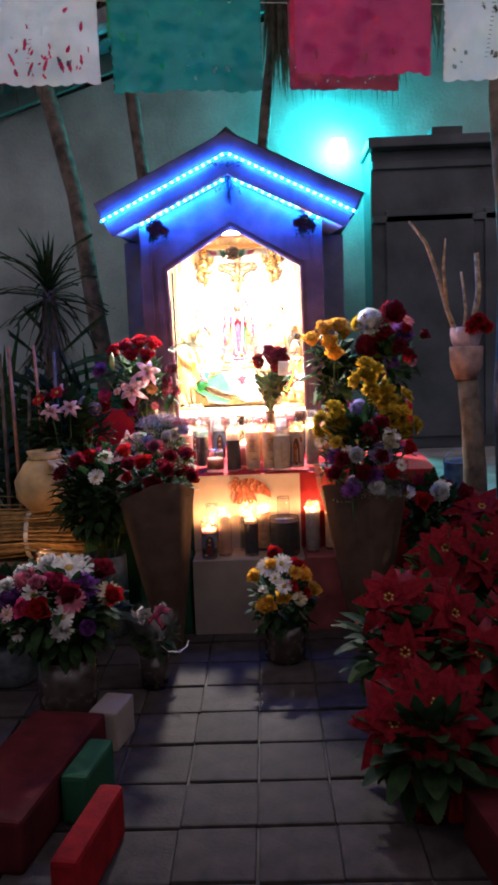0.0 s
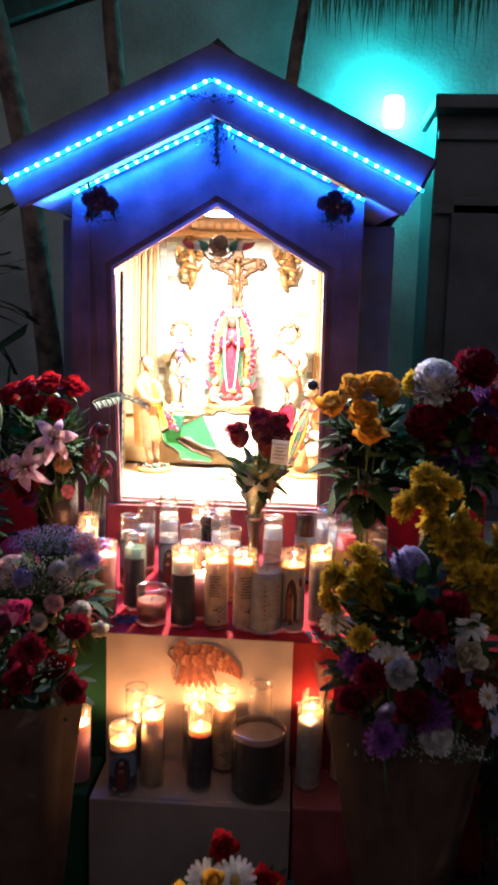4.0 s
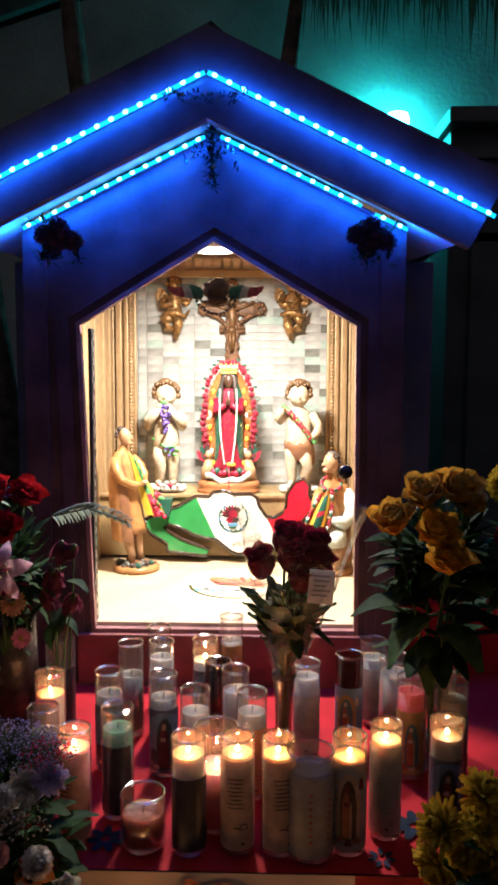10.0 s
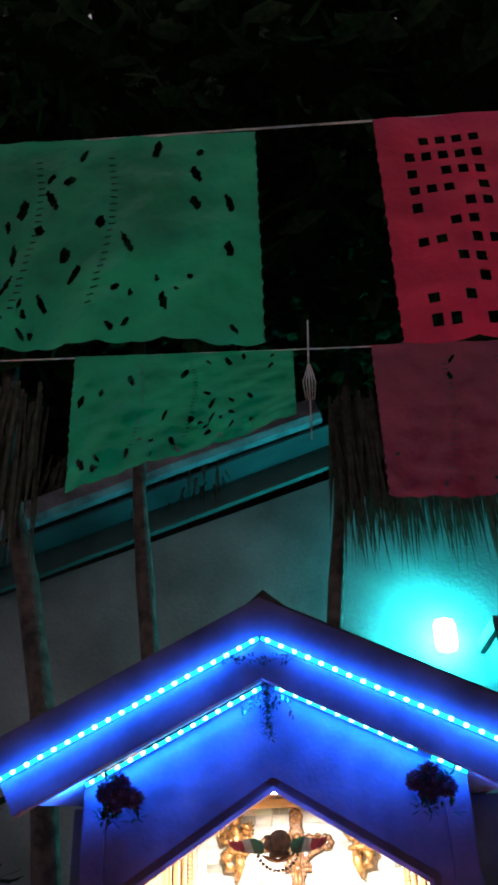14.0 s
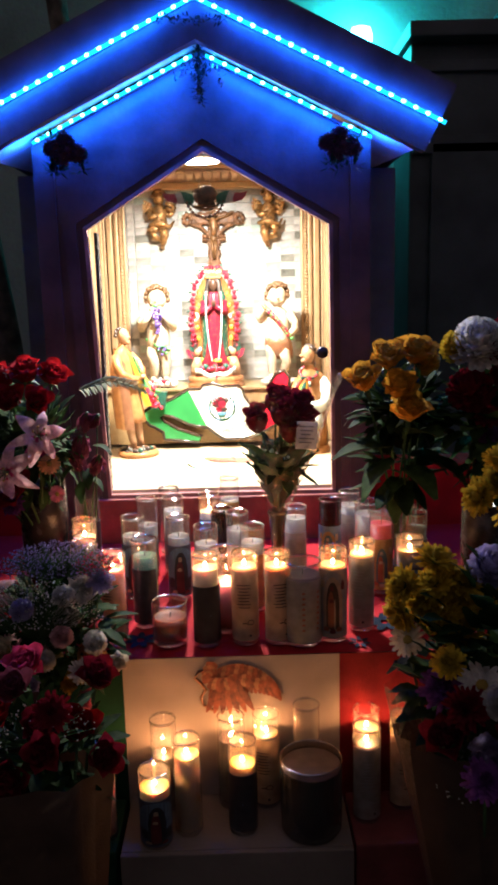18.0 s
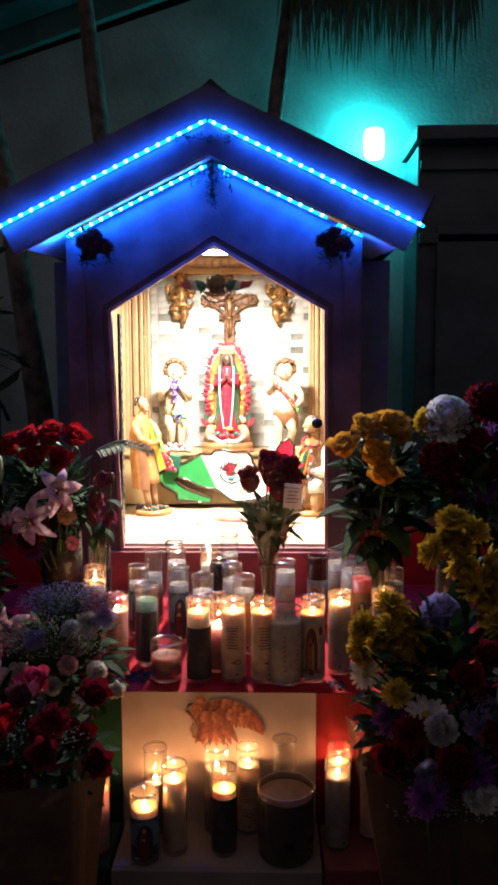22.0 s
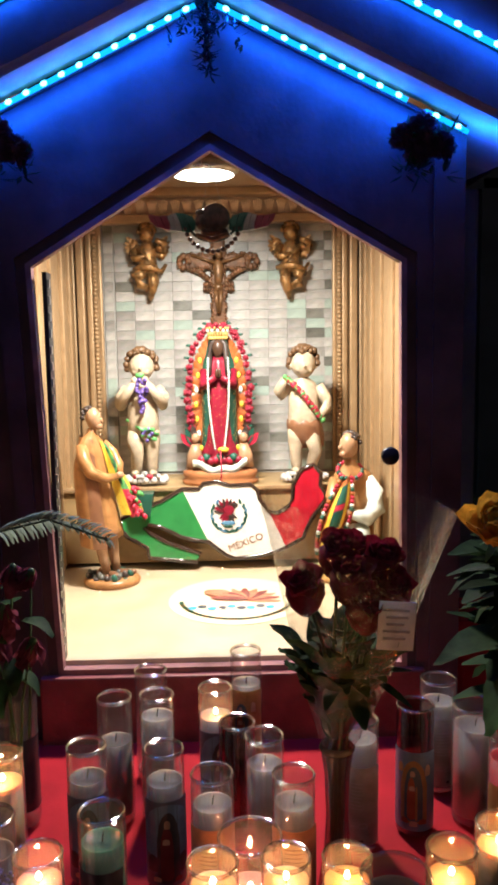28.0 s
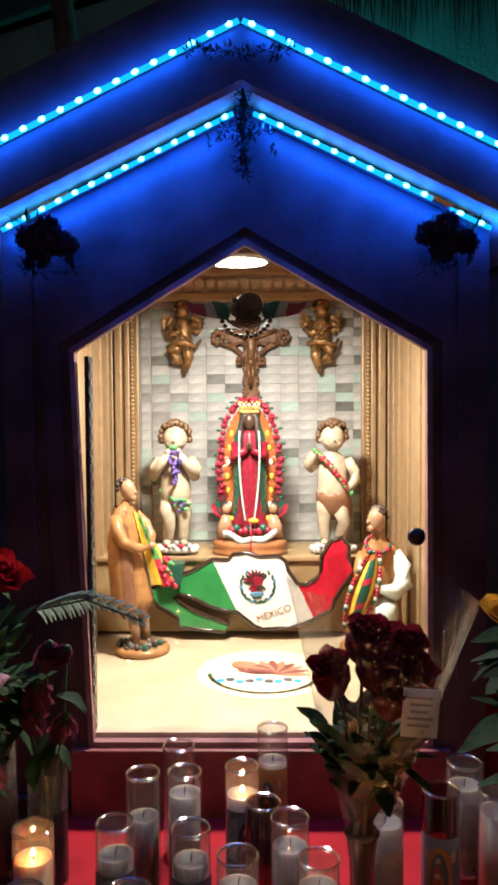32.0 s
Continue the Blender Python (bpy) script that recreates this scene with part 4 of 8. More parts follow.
def candle(x, y, z, h, r=0.0295, wax="white", fill=0.72, top=0.80, lit=False, lab=None, gl=None, wide=False, group="votive candles", note=""):
    gl = gl or M_GLASS
    top = top + 0.05 if 0.5 < top < 0.81 and not wide else top
    lit_t = "burning" if lit else "unlit"
    lbl = note or "%s %s candle in a tall glass" % (lit_t, wax)
    if lab and not note:
        lbl += ", %s label" % lab
    th = thing("glass_candle", lbl, "candle", pose(x, y, z, 0, 0, (x * 977 + y * 513) % 50 - 25), group)
    t = 0.0022
    rim = r * 1.0
    prof = [(0, 0.0), (r * 0.9, 0.0), (r, 0.004), (r, h * 0.9), (r * 0.975, h * 0.93), (rim, h - 0.002)]
    gob = part("glass", MB().lathe(prof, 22), gl, th)
    part("rim", MB().lathe([(rim - t * 1.4, h - 0.002), (rim - t * 0.5, h + 0.0012), (rim + 0.0008, h - 0.002), (rim - t * 0.5, h - 0.0055), (rim - t * 1.4, h - 0.002)], 22), M_RIM, gob)
    if fill > 0:
        wr, wz = r - t - 0.0006, h * top
        wob = part("wax", MB().lathe([(0, 0.013), (wr, 0.013), (wr, wz), (wr * 0.93, wz - 0.0012), (wr * 0.4, wz - 0.003), (0, wz - 0.003)], 22), WAX[wax], th)
        part("wick", MB().tube([(0, 0, wz - 0.004), (0.0006, 0, wz + 0.004), (0.002, 0, wz + 0.010)], 0.0009, 5), M_WICK, wob)
        if lit:
            fl = [(0.0, 0.0), (0.0022, 0.0008), (0.0034, 0.003), (0.0029, 0.0058), (0.0014, 0.0084), (0.0, 0.0105)]
            part("flame", MB().lathe([(a, b + wz + 0.002) for a, b in fl], 8), M_FLAME, wob, "small bright candle flame")
    if lab:
        z0, z1 = h * 0.06, (h * top - 0.004 if lab in ("beige", "white", "gold", "cream") and lit or wide else h * 0.68)
        a0, a1 = radians(-172), radians(-8)
        vs, fs = [], []
        for k in range(13):
            a = a0 + (a1 - a0) * k / 12
            for zz in (z0, z1):
                vs.append(((r + 0.0007) * math.cos(a), (r + 0.0007) * math.sin(a), zz))
        fs = [(2 * k, 2 * k + 2, 2 * k + 3, 2 * k + 1) for k in range(12)]
        lob = part("label", MB().add(vs, fs), LAB[lab], th, "printed paper label")
        pal = [LAB[k] for k in PRINTS.get(lab, PRINTS["sky"])]
        kind_ = {"gold": 0, "sky": 0, "cream": 0, "orange": 1, "white": 1, "blue": 4, "beige": 1}.get(lab, 2) if not wide else 3
        for n_, (u, v, w_, h_, mi) in enumerate(LABEL_ART[kind_]):
            mb = MB()
            for k in range(8):
                q0, q1 = a0 + (a1 - a0) * (u - w_ / 2 + w_ * k / 8), a0 + (a1 - a0) * (u - w_ / 2 + w_ * (k + 1) / 8)
                rr = r + 0.0010 + 0.00012 * n_
                ta, tb = math.sqrt(max(0.02, 1 - ((k - 4) / 4.1) ** 2)), math.sqrt(max(0.02, 1 - ((k - 3) / 4.1) ** 2))
                zc, hh = z0 + (z1 - z0) * v, (z1 - z0) * h_ / 2
                mb.add([(rr * math.cos(q0), rr * math.sin(q0), zc - hh * (0.85 + 0.15 * ta)), (rr * math.cos(q1), rr * math.sin(q1), zc - hh * (0.85 + 0.15 * tb)), (rr * math.cos(q1), rr * math.sin(q1), zc + hh * tb), (rr * math.cos(q0), rr * math.sin(q0), zc + hh * ta)], [(0, 1, 2, 3)])
            part("print", mb, pal[mi], lob)
    return th


M_RIM = glass("glass_rim", (0.92, 0.92, 0.91), 0.08, 0.35, 0.8, 0.0, 0.22)
# x, y, height, radius, wax, wax level, lit, label, extra glass
ROW = [
    (-0.299, 3.616, 0.21, 0.0295, "beige", 0.74, True, None, None), (-0.277, 3.489, 0.205, 0.029, "grey", 0.72, False, None, None),
    (-0.203, 3.421, 0.205, 0.029, "pink", 0.78, True, "beige", None), (-0.185, 3.636, 0.205, 0.0285, "grey", 0.72, False, "blue", None),
    (-0.164, 3.768, 0.205, 0.028, "grey", 0.60, False, None, None), (-0.117, 3.875, 0.195, 0.028, "grey", 0.10, False, None, None),
    (-0.097, 3.769, 0.207, 0.028, "white", 0.78, False, None, None), (-0.141, 3.493, 0.205, 0.0295, "green", 0.76, False, "dark", None),
    (-0.074, 3.624, 0.205, 0.0285, "grey", 0.72, False, "blue", None), (-0.004, 3.790, 0.205, 0.028, "white", 0.72, True, "blue", None),
    (0.030, 3.704, 0.195, 0.028, "grey", 0.08, False, None, M_BROWNGLASS), (0.048, 3.917, 0.205, 0.028, "grey", 0.66, False, "gold", None),
    (0.069, 3.650, 0.205, 0.0285, "white", 0.74, False, None, None), (-0.005, 3.564, 0.205, 0.029, "white", 0.74, False, "orange", None),
    (0.104, 3.557, 0.205, 0.029, "white", 0.76, False, "orange", None), (-0.001, 3.400, 0.205, 0.030, "yellow", 0.80, True, "dark", None),
    (0.083, 3.405, 0.205, 0.029, "beige", 0.80, True, "beige", None), (0.153, 3.403, 0.205, 0.029, "beige", 0.80, True, "beige", None),
    (0.275, 3.409, 0.207, 0.030, "beige", 0.82, True, "cream", None), (0.344, 3.450, 0.205, 0.0285, "beige", 0.86, True, "white", None),
    (0.419, 3.629, 0.205, 0.0285, "red", 0.80, False, "gold", None), (0.454, 3.468, 0.205, 0.030, "white", 0.80, True, "blue", None),
    (0.500, 3.616, 0.205, 0.0285, "white", 0.76, False, "blue", None), (0.474, 3.735, 0.215, 0.030, "grey", 0.12, False, None, None),
    (0.306, 3.723, 0.205, 0.029, "grey", 0.10, False, "sky", M_BROWNGLASS), (0.215, 3.694, 0.20, 0.0285, "white", 0.80, False, "white", None),
]
for x, y, h, rr, wx, tp, li, lb, ge in ROW:
    candle(x, y, top_z(y) + 0.003, h, rr, wx, 1, tp, li, lb, ge)
# wide jars
candle(0.208, 3.398, top_z(3.398) + 0.003, 0.185, 0.041, "white", 1, 0.84, False, "white", wide=True, note="unlit white candle in a wide jar with red marks")
candle(0.043, 3.468, top_z(3.468) + 0.003, 0.185, 0.040, "pink", 1, 0.55, True, None, note="burning pink candle in a round wide jar")
candle(-0.082, 3.412, top_z(3.41) + 0.003, 0.095, 0.039, "orange", 1, 0.58, False, None, note="unlit orange candle in a low tumbler")
candle(0.407, 3.745, top_z(3.745) + 0.003, 0.19, 0.036, "white", 1, 0.82, False, None, note="white pillar candle in a plain glass jar")
candle(0.37, 3.83, top_z(3.83) + 0.003, 0.19, 0.030, "white", 1, 0.74, False, "white")
LOW = [
    (-0.097, 3.305, 0.205, 0.028, "grey", 0.55, True, None), (-0.043, 3.226, 0.207, 0.0285, "beige", 0.78, True, None), (-0.106, 3.195, 0.160, 0.032, "yellow", 0.72, True, "blue"),
    (0.046, 3.310, 0.205, 0.029, "grey", 0.70, True, None), (0.069, 3.225, 0.200, 0.029, "yellow", 0.70, True, "dark"),
    (0.120, 3.310, 0.207, 0.0285, "white", 0.74, True, "beige"), (0.334, 3.318, 0.207, 0.0285, "yellow", 0.74, True, None),
    (0.324, 3.250, 0.207, 0.0285, "white", 0.78, True, "white"), (0.407, 3.290, 0.207, 0.0285, "white", 0.78, True, "beige"), (-0.215, 3.215, 0.185, 0.0285, "pink", 0.76, True, None),
]
for x, y, h, rr, wx, tp, li, lb in LOW:
    candle(x, y, 0.3125, h, rr, wx, 1, tp, li, lb, group="candles on the low step")
# wide dark jar with a pale waxy surface, an empty glass behind it
cf = thing("wide_jar", "wide dark glass jar of oil under pale wax", "jar", pose(0.207, 3.220, 0.3125))
part("glass", MB().lathe([(0, 0), (0.055, 0), (0.061, 0.008), (0.0625, 0.060), (0.0625, 0.158)], 32), glass("smoky_jar_glass", (0.36, 0.29, 0.24), 0.06, 0.3, 0.35, 0.0, 0.03, 0.05), cf)
part("rim", MB().lathe([(0.0605, 0.158), (0.062, 0.1605), (0.0635, 0.158), (0.062, 0.1555), (0.0605, 0.158)], 28), M_RIM, cf)
part("oil", MB().lathe([(0, 0.008), (0.055, 0.008), (0.0585, 0.014), (0.060, 0.060), (0.060, 0.142)], 32), mat("dark_oil", (0.012, 0.010, 0.008), 0.25, var=0.3), cf)
part("oil_surface", MB().lathe([(0, 0.1425), (0.0598, 0.1425)], 32), mat("pale_floating_wax", (0.20, 0.15, 0.10), 0.45, var=0.2), cf, "pale waxy surface")
candle(0.206, 3.311, 0.3125, 0.225, 0.0285, "grey", 1, 0.10, False, None, note="nearly empty clear candle glass on the low step", group="candles on the low step")

# ---------------------------------------------------------------- inside the niche: statues
def limb(mb, pts, r, mi):
    return mb.tube(pts, r, 8, mi)


# crowned figure in a leaf-shaped aureole on a round base
v = MB()
PV = ["wood", "orange", "red", "green", "face", "dark", "yellow", "white", "skin", "deepred", "crown"]
v.lathe([(0, 0), (0.104, 0), (0.107, 0.010), (0.098, 0.016), (0.104, 0.022), (0.104, 0.034), (0.094, 0.042), (0, 0.042)], 28, 0, sy=0.62)
for k in range(30):  # scalloped aureole
    a = radians(-128 + 256 * k / 29)
    rx, rz = 0.078 * math.sin(a), 0.175 * math.cos(a)
    mx = Matrix.Translation((0, 0.026, 0.245)) @ Matrix.Rotation(math.atan2(rx, rz), 4, "Y") @ Matrix.Rotation(math.pi / 2, 4, "X")
    ln = math.hypot(rx, rz)
    v.petal(mx, ln, 0.038 if abs(rz) < 0.12 else 0.030, -0.55, 0.06, 1, 0.0, 5)
v.loft([(0.08, 0, 0.034, 0.050, 0.006), (0.16, 0, 0.034, 0.068, 0.006), (0.28, 0, 0.034, 0.070, 0.006), (0.37, 0, 0.034, 0.050, 0.006), (0.415, 0, 0.034, 0.02, 0.005)], 20, 1)
# robe with falling folds
v.loft([(0.070, 0.006, -0.004, 0.058, 0.034), (0.090, 0.004, -0.004, 0.054, 0.034), (0.12, 0.002, -0.004, 0.038, 0.031), (0.18, 0, -0.004, 0.031, 0.028), (0.25, 0, -0.004, 0.029, 0.026), (0.30, 0, -0.002, 0.037, 0.024), (0.335, 0, 0, 0.030, 0.02), (0.35, 0, 0, 0.014, 0.014)], 28, 9, None, 0.08, 9)
# mantle: open at the front, over head and shoulders
rows = [(0.085, 0.052, 0.030, 48), (0.13, 0.048, 0.032, 42), (0.19, 0.046, 0.034, 36), (0.25, 0.047, 0.035, 32), (0.30, 0.048, 0.034, 32), (0.335, 0.042, 0.030, 40), (0.36, 0.033, 0.027, 46), (0.385, 0.027, 0.025, 52), (0.405, 0.022, 0.022, 46), (0.418, 0.008, 0.010, 40)]
nm_ = 22
vs, fs = [], []
for i, (z, rx, ry, op) in enumerate(rows):
    for q in range(nm_ + 1):
        a = radians(-90 + op + (360 - 2 * op) * q / nm_)
        w = 1 + 0.05 * math.sin(q * 1.9 + i * 0.3)
        vs.append((rx * w * math.cos(a), 0.006 + ry * w * math.sin(a), z))
for i in range(len(rows) - 1):
    fs += [(i * (nm_ + 1) + q, i * (nm_ + 1) + q + 1, (i + 1) * (nm_ + 1) + q + 1, (i + 1) * (nm_ + 1) + q) for q in range(nm_)]
v.add(vs, fs, 3)
v.ball((0, -0.010, 0.372), (0.017, 0.016, 0.025), 4, 12, 9)
v.loft([(0.335, 0, -0.004, 0.012, 0.011), (0.36, 0, -0.006, 0.012, 0.011)], 10, 4)
for s in (-1, 1):
    v.tube([(s * 0.006, -0.010, 0.398), (s * 0.019, -0.010, 0.385), (s * 0.022, -0.015, 0.355), (s * 0.024, -0.022, 0.325), (s * 0.022, -0.026, 0.295)], [0.006, 0.008, 0.008, 0.007, 0.003], 7, 5)
for k in range(13):  # crown
    a = radians(-96 + 16 * k)
    x_, y_ = 0.025 * math.sin(a), 0.002 - 0.020 * math.cos(a)
    v.ball((x_, y_, 0.401), (0.0042, 0.004, 0.005), 10, 6, 4)
    v.ball((x_ * 1.08, y_ * 1.05, 0.412), (0.0026, 0.003, 0.008), 10, 6, 4)
    v.ball((x_ * 1.16, y_ * 1.1, 0.421 + 0.006 * (k % 2)), (0.0040, 0.003, 0.0045), 10 if k % 2 else 7, 6, 4)
for k in range(36):  # gilt pattern on the dress and stars on the mantle
    a = radians(-140 + 100 * ((k * 0.7549) % 1.0))
    z_ = 0.10 + 0.18 * ((k * 0.5698 + 0.1) % 1.0)
    w_ = 0.050 if z_ < 0.11 else 0.0335
    v.ball((w_ * math.cos(a), -0.004 + 0.030 * math.sin(a), z_), (0.0013, 0.0012, 0.0020), 10, 5, 3)
    for s in (-1, 1):
        a = radians(-90 + s * (52 + 34 * ((k * 0.27) % 1.0)))
        v.ball((0.0485 * math.cos(a), 0.006 + 0.0355 * math.sin(a), 0.11 + 0.21 * k / 35), (0.0018, 0.0018, 0.0022), 10, 5, 3)
for s in (-1, 1):
    limb(v, [(s * 0.040, -0.006, 0.312), (s * 0.040, -0.030, 0.272), (s * 0.008, -0.042, 0.296)], [0.012, 0.014, 0.009], 9)
    v.ball((s * 0.004, -0.044, 0.306), (0.0045, 0.006, 0.014), 4)
    for k in range(34):  # bead strings
        t = k / 33
        v.ball((s * (0.027 - 0.015 * t ** 1.4 + 0.005 * math.sin(t * 3)), -0.036 - 0.010 * math.sin(t * 3.1), 0.345 - 0.245 * t), 0.0036, 7, 6, 4)
    for k in range(7):  # yellow beads of the garland
        t = k / 6
        v.ball((s * (0.050 + 0.012 * math.sin(t * 3.1)), -0.020, 0.34 - 0.24 * t), (0.0058, 0.0055, 0.0095), 6 if k % 3 != 2 else 7, 8, 5)
    # small winged child at the hem
    v.ball((s * 0.066, -0.022, 0.128), (0.013, 0.012, 0.015), 8, 10, 7)
    v.ball((s * 0.067, -0.016, 0.136), (0.013, 0.012, 0.012), 5, 8, 5)
    v.loft([(0.045, s * 0.070, -0.018, 0.024, 0.016), (0.08, s * 0.070, -0.018, 0.021, 0.016), (0.112, s * 0.066, -0.016, 0.011, 0.01)], 12, 8)
    for q in range(3):
        mx = Matrix.Translation((s * (0.066 + 0.006 * q), -0.006, 0.105)) @ Matrix.Rotation(s * radians(8 + 16 * q), 4, "Y") @ Matrix.Rotation(math.pi / 2, 4, "X")
        v.petal(mx, 0.062 - 0.008 * q, 0.022, 0.3, 0.1, (5, 3, 2)[q], 0.7, 4)
for k in range(25):  # white ribbon over the base
    t = k / 24
    v.box((-0.07 + 0.14 * t, -0.047 - 0.014 * math.sin(3.14 * t), 0.062 - 0.018 * math.sin(3.14 * t) + 0.004 * math.sin(t * 14)), (0.009, 0.004, 0.019), 7)
for k in range(9):
    v.ball((-0.05 + 0.0125 * k, -0.036, 0.07 + 0.006 * math.sin(k * 2)), (0.013, 0.010, 0.012), (2, 3, 9)[k % 3], 7, 5)
v.tube([(0.002, -0.055, 0.10), (0.004, -0.066, 0.05), (0.002, -0.070, 0.0)], 0.0022, 5, 2)
v.ball((0.010, -0.048, 0.098), (0.016, 0.008, 0.008), 6)
rr = random.Random(2)
for s in (-1, 1):  # roses round the aureole
    for k in range(22):
        t = k / 21
        a = radians(4 + 128 * t)
        x, z = s * 0.086 * math.sin(a) ** 0.85 + rr.uniform(-0.004, 0.004), 0.245 + 0.188 * math.cos(a) + rr.uniform(-0.004, 0.004)
        sz = rr.uniform(0.75, 1.15)
        v.ball((x, 0.008, z), 0.006 * sz, 9, 7, 5)
        for q in range(6):
            b = q * 1.05 + k
            v.ball((x + 0.0068 * sz * math.cos(b), 0.011 + 0.003 * (q % 2), z + 0.0068 * sz * math.sin(b)), (0.0046 * sz, 0.004, 0.0046 * sz), 2 if q % 2 else 9, 6, 4)
        if k % 2:
            v.ball((x + s * 0.012, 0.016, z + 0.008), (0.008, 0.003, 0.004), 3, 6, 4)
solo("crowned_figurine", v, [PAINT[k] for k in PV], "red and green painted figurine with orange aureole", "statue", pose(-0.002, 4.755, 1.0465))


def cherub(x, side, label):
    """A standing cream child figurine on a silvery rock."""
    c = MB()
    P = ["marble", "hair", "purple", "silver", "lightgreen", "red", "brown", "chalk"]
    r = random.Random(int(x * 1000) + 3)
    for k in range(70):
        a, q = k * 2.4, 0.0074 * math.sqrt(k)
        c.ball((q * math.cos(a), q * 0.72 * math.sin(a), 0.010 + 0.022 * r.random() * (1.1 - q / 0.07)), (r.uniform(0.007, 0.013), r.uniform(0.007, 0.012), r.uniform(0.008, 0.013)), 7 if k % 4 else 3, 6, 4)
    for s in (-1, 1):
        hx = 0.020 * s
        bend = 0.024 if s * side > 0 else 0.0
        limb(c, [(hx * 1.0, -0.004, 0.03), (hx * 1.05, -0.004 - bend * 0.4, 0.05), (hx * 1.15 + bend * 0.3, -0.008 - bend, 0.09), (hx * 1.1, -0.006 - bend * 0.4, 0.12), (hx * 0.9, 0, 0.155)], [0.012, 0.016, 0.018, 0.024, 0.026], 0)
        c.ball((hx * 1.2, -0.020, 0.034), (0.012, 0.022, 0.009), 0)
    c.loft([(0.125, 0, 0, 0.030, 0.024), (0.145, 0, 0, 0.042, 0.032), (0.175, 0, -0.006, 0.044, 0.040), (0.205, 0, -0.005, 0.041, 0.036), (0.235, 0, -0.002, 0.042, 0.031), (0.258, 0, 0, 0.042, 0.027), (0.276, 0, 0, 0.032, 0.022), (0.288, 0, 0, 0.015, 0.015), (0.30, 0, 0, 0.014, 0.014)], 20, 0)
    c.ball((0, -0.006, 0.326), (0.034, 0.034, 0.038), 0, 16, 11)
    for s in (-1, 1):
        c.ball((s * 0.014, -0.026, 0.313), (0.011, 0.009, 0.010), 0, 8, 6)
        c.ball((s * 0.034, -0.002, 0.322), (0.005, 0.008, 0.010), 0, 7, 5)
    c.ball((0, -0.040, 0.322), (0.005, 0.006, 0.006), 0, 6, 4)
    for k in range(190):
        a, b = r.uniform(0, 6.28), r.uniform(0.0, 1.95)
        if math.sin(a) < -0.25 and b > 0.85:
            continue
        w = r.uniform(0.97, 1.12)
        c.ball((0.038 * w * math.cos(a) * math.sin(b), 0.001 + 0.036 * w * math.sin(a) * math.sin(b), 0.333 + 0.038 * w * math.cos(b)), r.uniform(0.005, 0.0105), 1, 6, 4)
    if side < 0:  # grapes held to the mouth
        for s in (-1, 1):
            limb(c, [(s * 0.040, 0, 0.266), (s * 0.058, -0.012, 0.240), (s * 0.058, -0.022, 0.222), (s * 0.038, -0.045, 0.255), (s * 0.014, -0.052, 0.285)], [0.017, 0.018, 0.017, 0.014, 0.010], 0)
            c.ball((s * 0.013, -0.054, 0.290), (0.011, 0.010, 0.012), 0, 8, 6)
        for k in range(40):
            z = r.uniform(0.205, 0.300)
            c.ball((r.uniform(-1, 1) * 0.017 * (z - 0.195) / 0.08 + 0.004, -0.056 + r.uniform(-0.010, 0.006), z), 0.0062, 2, 6, 4)
        for k in range(16):
            c.ball((0.018 + r.uniform(-0.018, 0.018), -0.040, 0.140 + r.uniform(-0.018, 0.018)), 0.006, 2 if k % 2 else 4, 6, 4)
        c.ball((0.0, -0.058, 0.304), (0.013, 0.008, 0.008), 4)
        c.tube([(-0.044, -0.018, 0.182), (0, -0.044, 0.156), (0.042, -0.02, 0.140)], 0.0048, 6, 4)
    else:  # flower garland across the body, brown cloth
        limb(c, [(-0.040, 0, 0.266), (-0.066, -0.006, 0.242), (-0.070, -0.022, 0.252), (-0.054, -0.034, 0.286)], [0.017, 0.017, 0.015, 0.011], 0)
        limb(c, [(0.040, 0, 0.266), (0.062, -0.002, 0.228), (0.066, -0.010, 0.208), (0.040, -0.034, 0.180)], [0.017, 0.017, 0.016, 0.011], 0)
        for k in range(46):
            t = k / 45
            c.ball((-0.052 + 0.10 * t + r.uniform(-0.003, 0.003), -0.036 - 0.012 * math.sin(3.14 * t), 0.292 - 0.118 * t + 0.010 * math.sin(3.14 * t)), r.uniform(0.006, 0.009), 5 if k % 3 else 4, 6, 4)
        c.loft([(0.095, 0.020, 0.01, 0.036, 0.03), (0.125, 0.010, 0.002, 0.046, 0.038), (0.15, 0.003, 0, 0.048, 0.040), (0.175, 0, -0.004, 0.045, 0.041)], 20, 6, None, 0.05, 8)
    for k in range(7):
        c.ball((r.uniform(-0.045, 0.045), -0.040, 0.026), 0.007, 5 if side < 0 and k % 2 else 7, 6, 4)
    solo("cherub_figurine", c, [PAINT[k] for k in P], label, "statue", pose(x, 4.755, 1.0465))


cherub(-0.212, -1, "cream child figurine holding purple grapes")
cherub(0.232, 1, "cream child figurine with a rose garland")

# standing man with a painted cloak
j = MB()
PJ = ["tan", "yellow", "skin", "dark", "red", "green", "brown", "wood", "lightgreen", "slate"]
j.lathe([(0, 0), (0.076, 0), (0.080, 0.010), (0.070, 0.020), (0, 0.020)], 26, 0)
for k in range(44):
    a = k * 2.4
    q = 0.0098 * math.sqrt(k)
    j.ball((q * math.cos(a), q * math.sin(a), 0.020 + 0.005 * math.sin(k * 3.1)), (0.010, 0.010, 0.008 + 0.003 * (k % 3)), (9, 5, 9, 3, 6)[k % 5], 6, 4)
for s in (-1, 1):
    limb(j, [(s * 0.018 + 0.004, 0, 0.02), (s * 0.019, 0.002, 0.07), (s * 0.020, 0.002, 0.10), (s * 0.018, 0, 0.16)], [0.011, 0.015, 0.018, 0.019], 2)
    j.ball((s * 0.018 + 0.010, -0.018, 0.026), (0.012, 0.024, 0.009), 6)
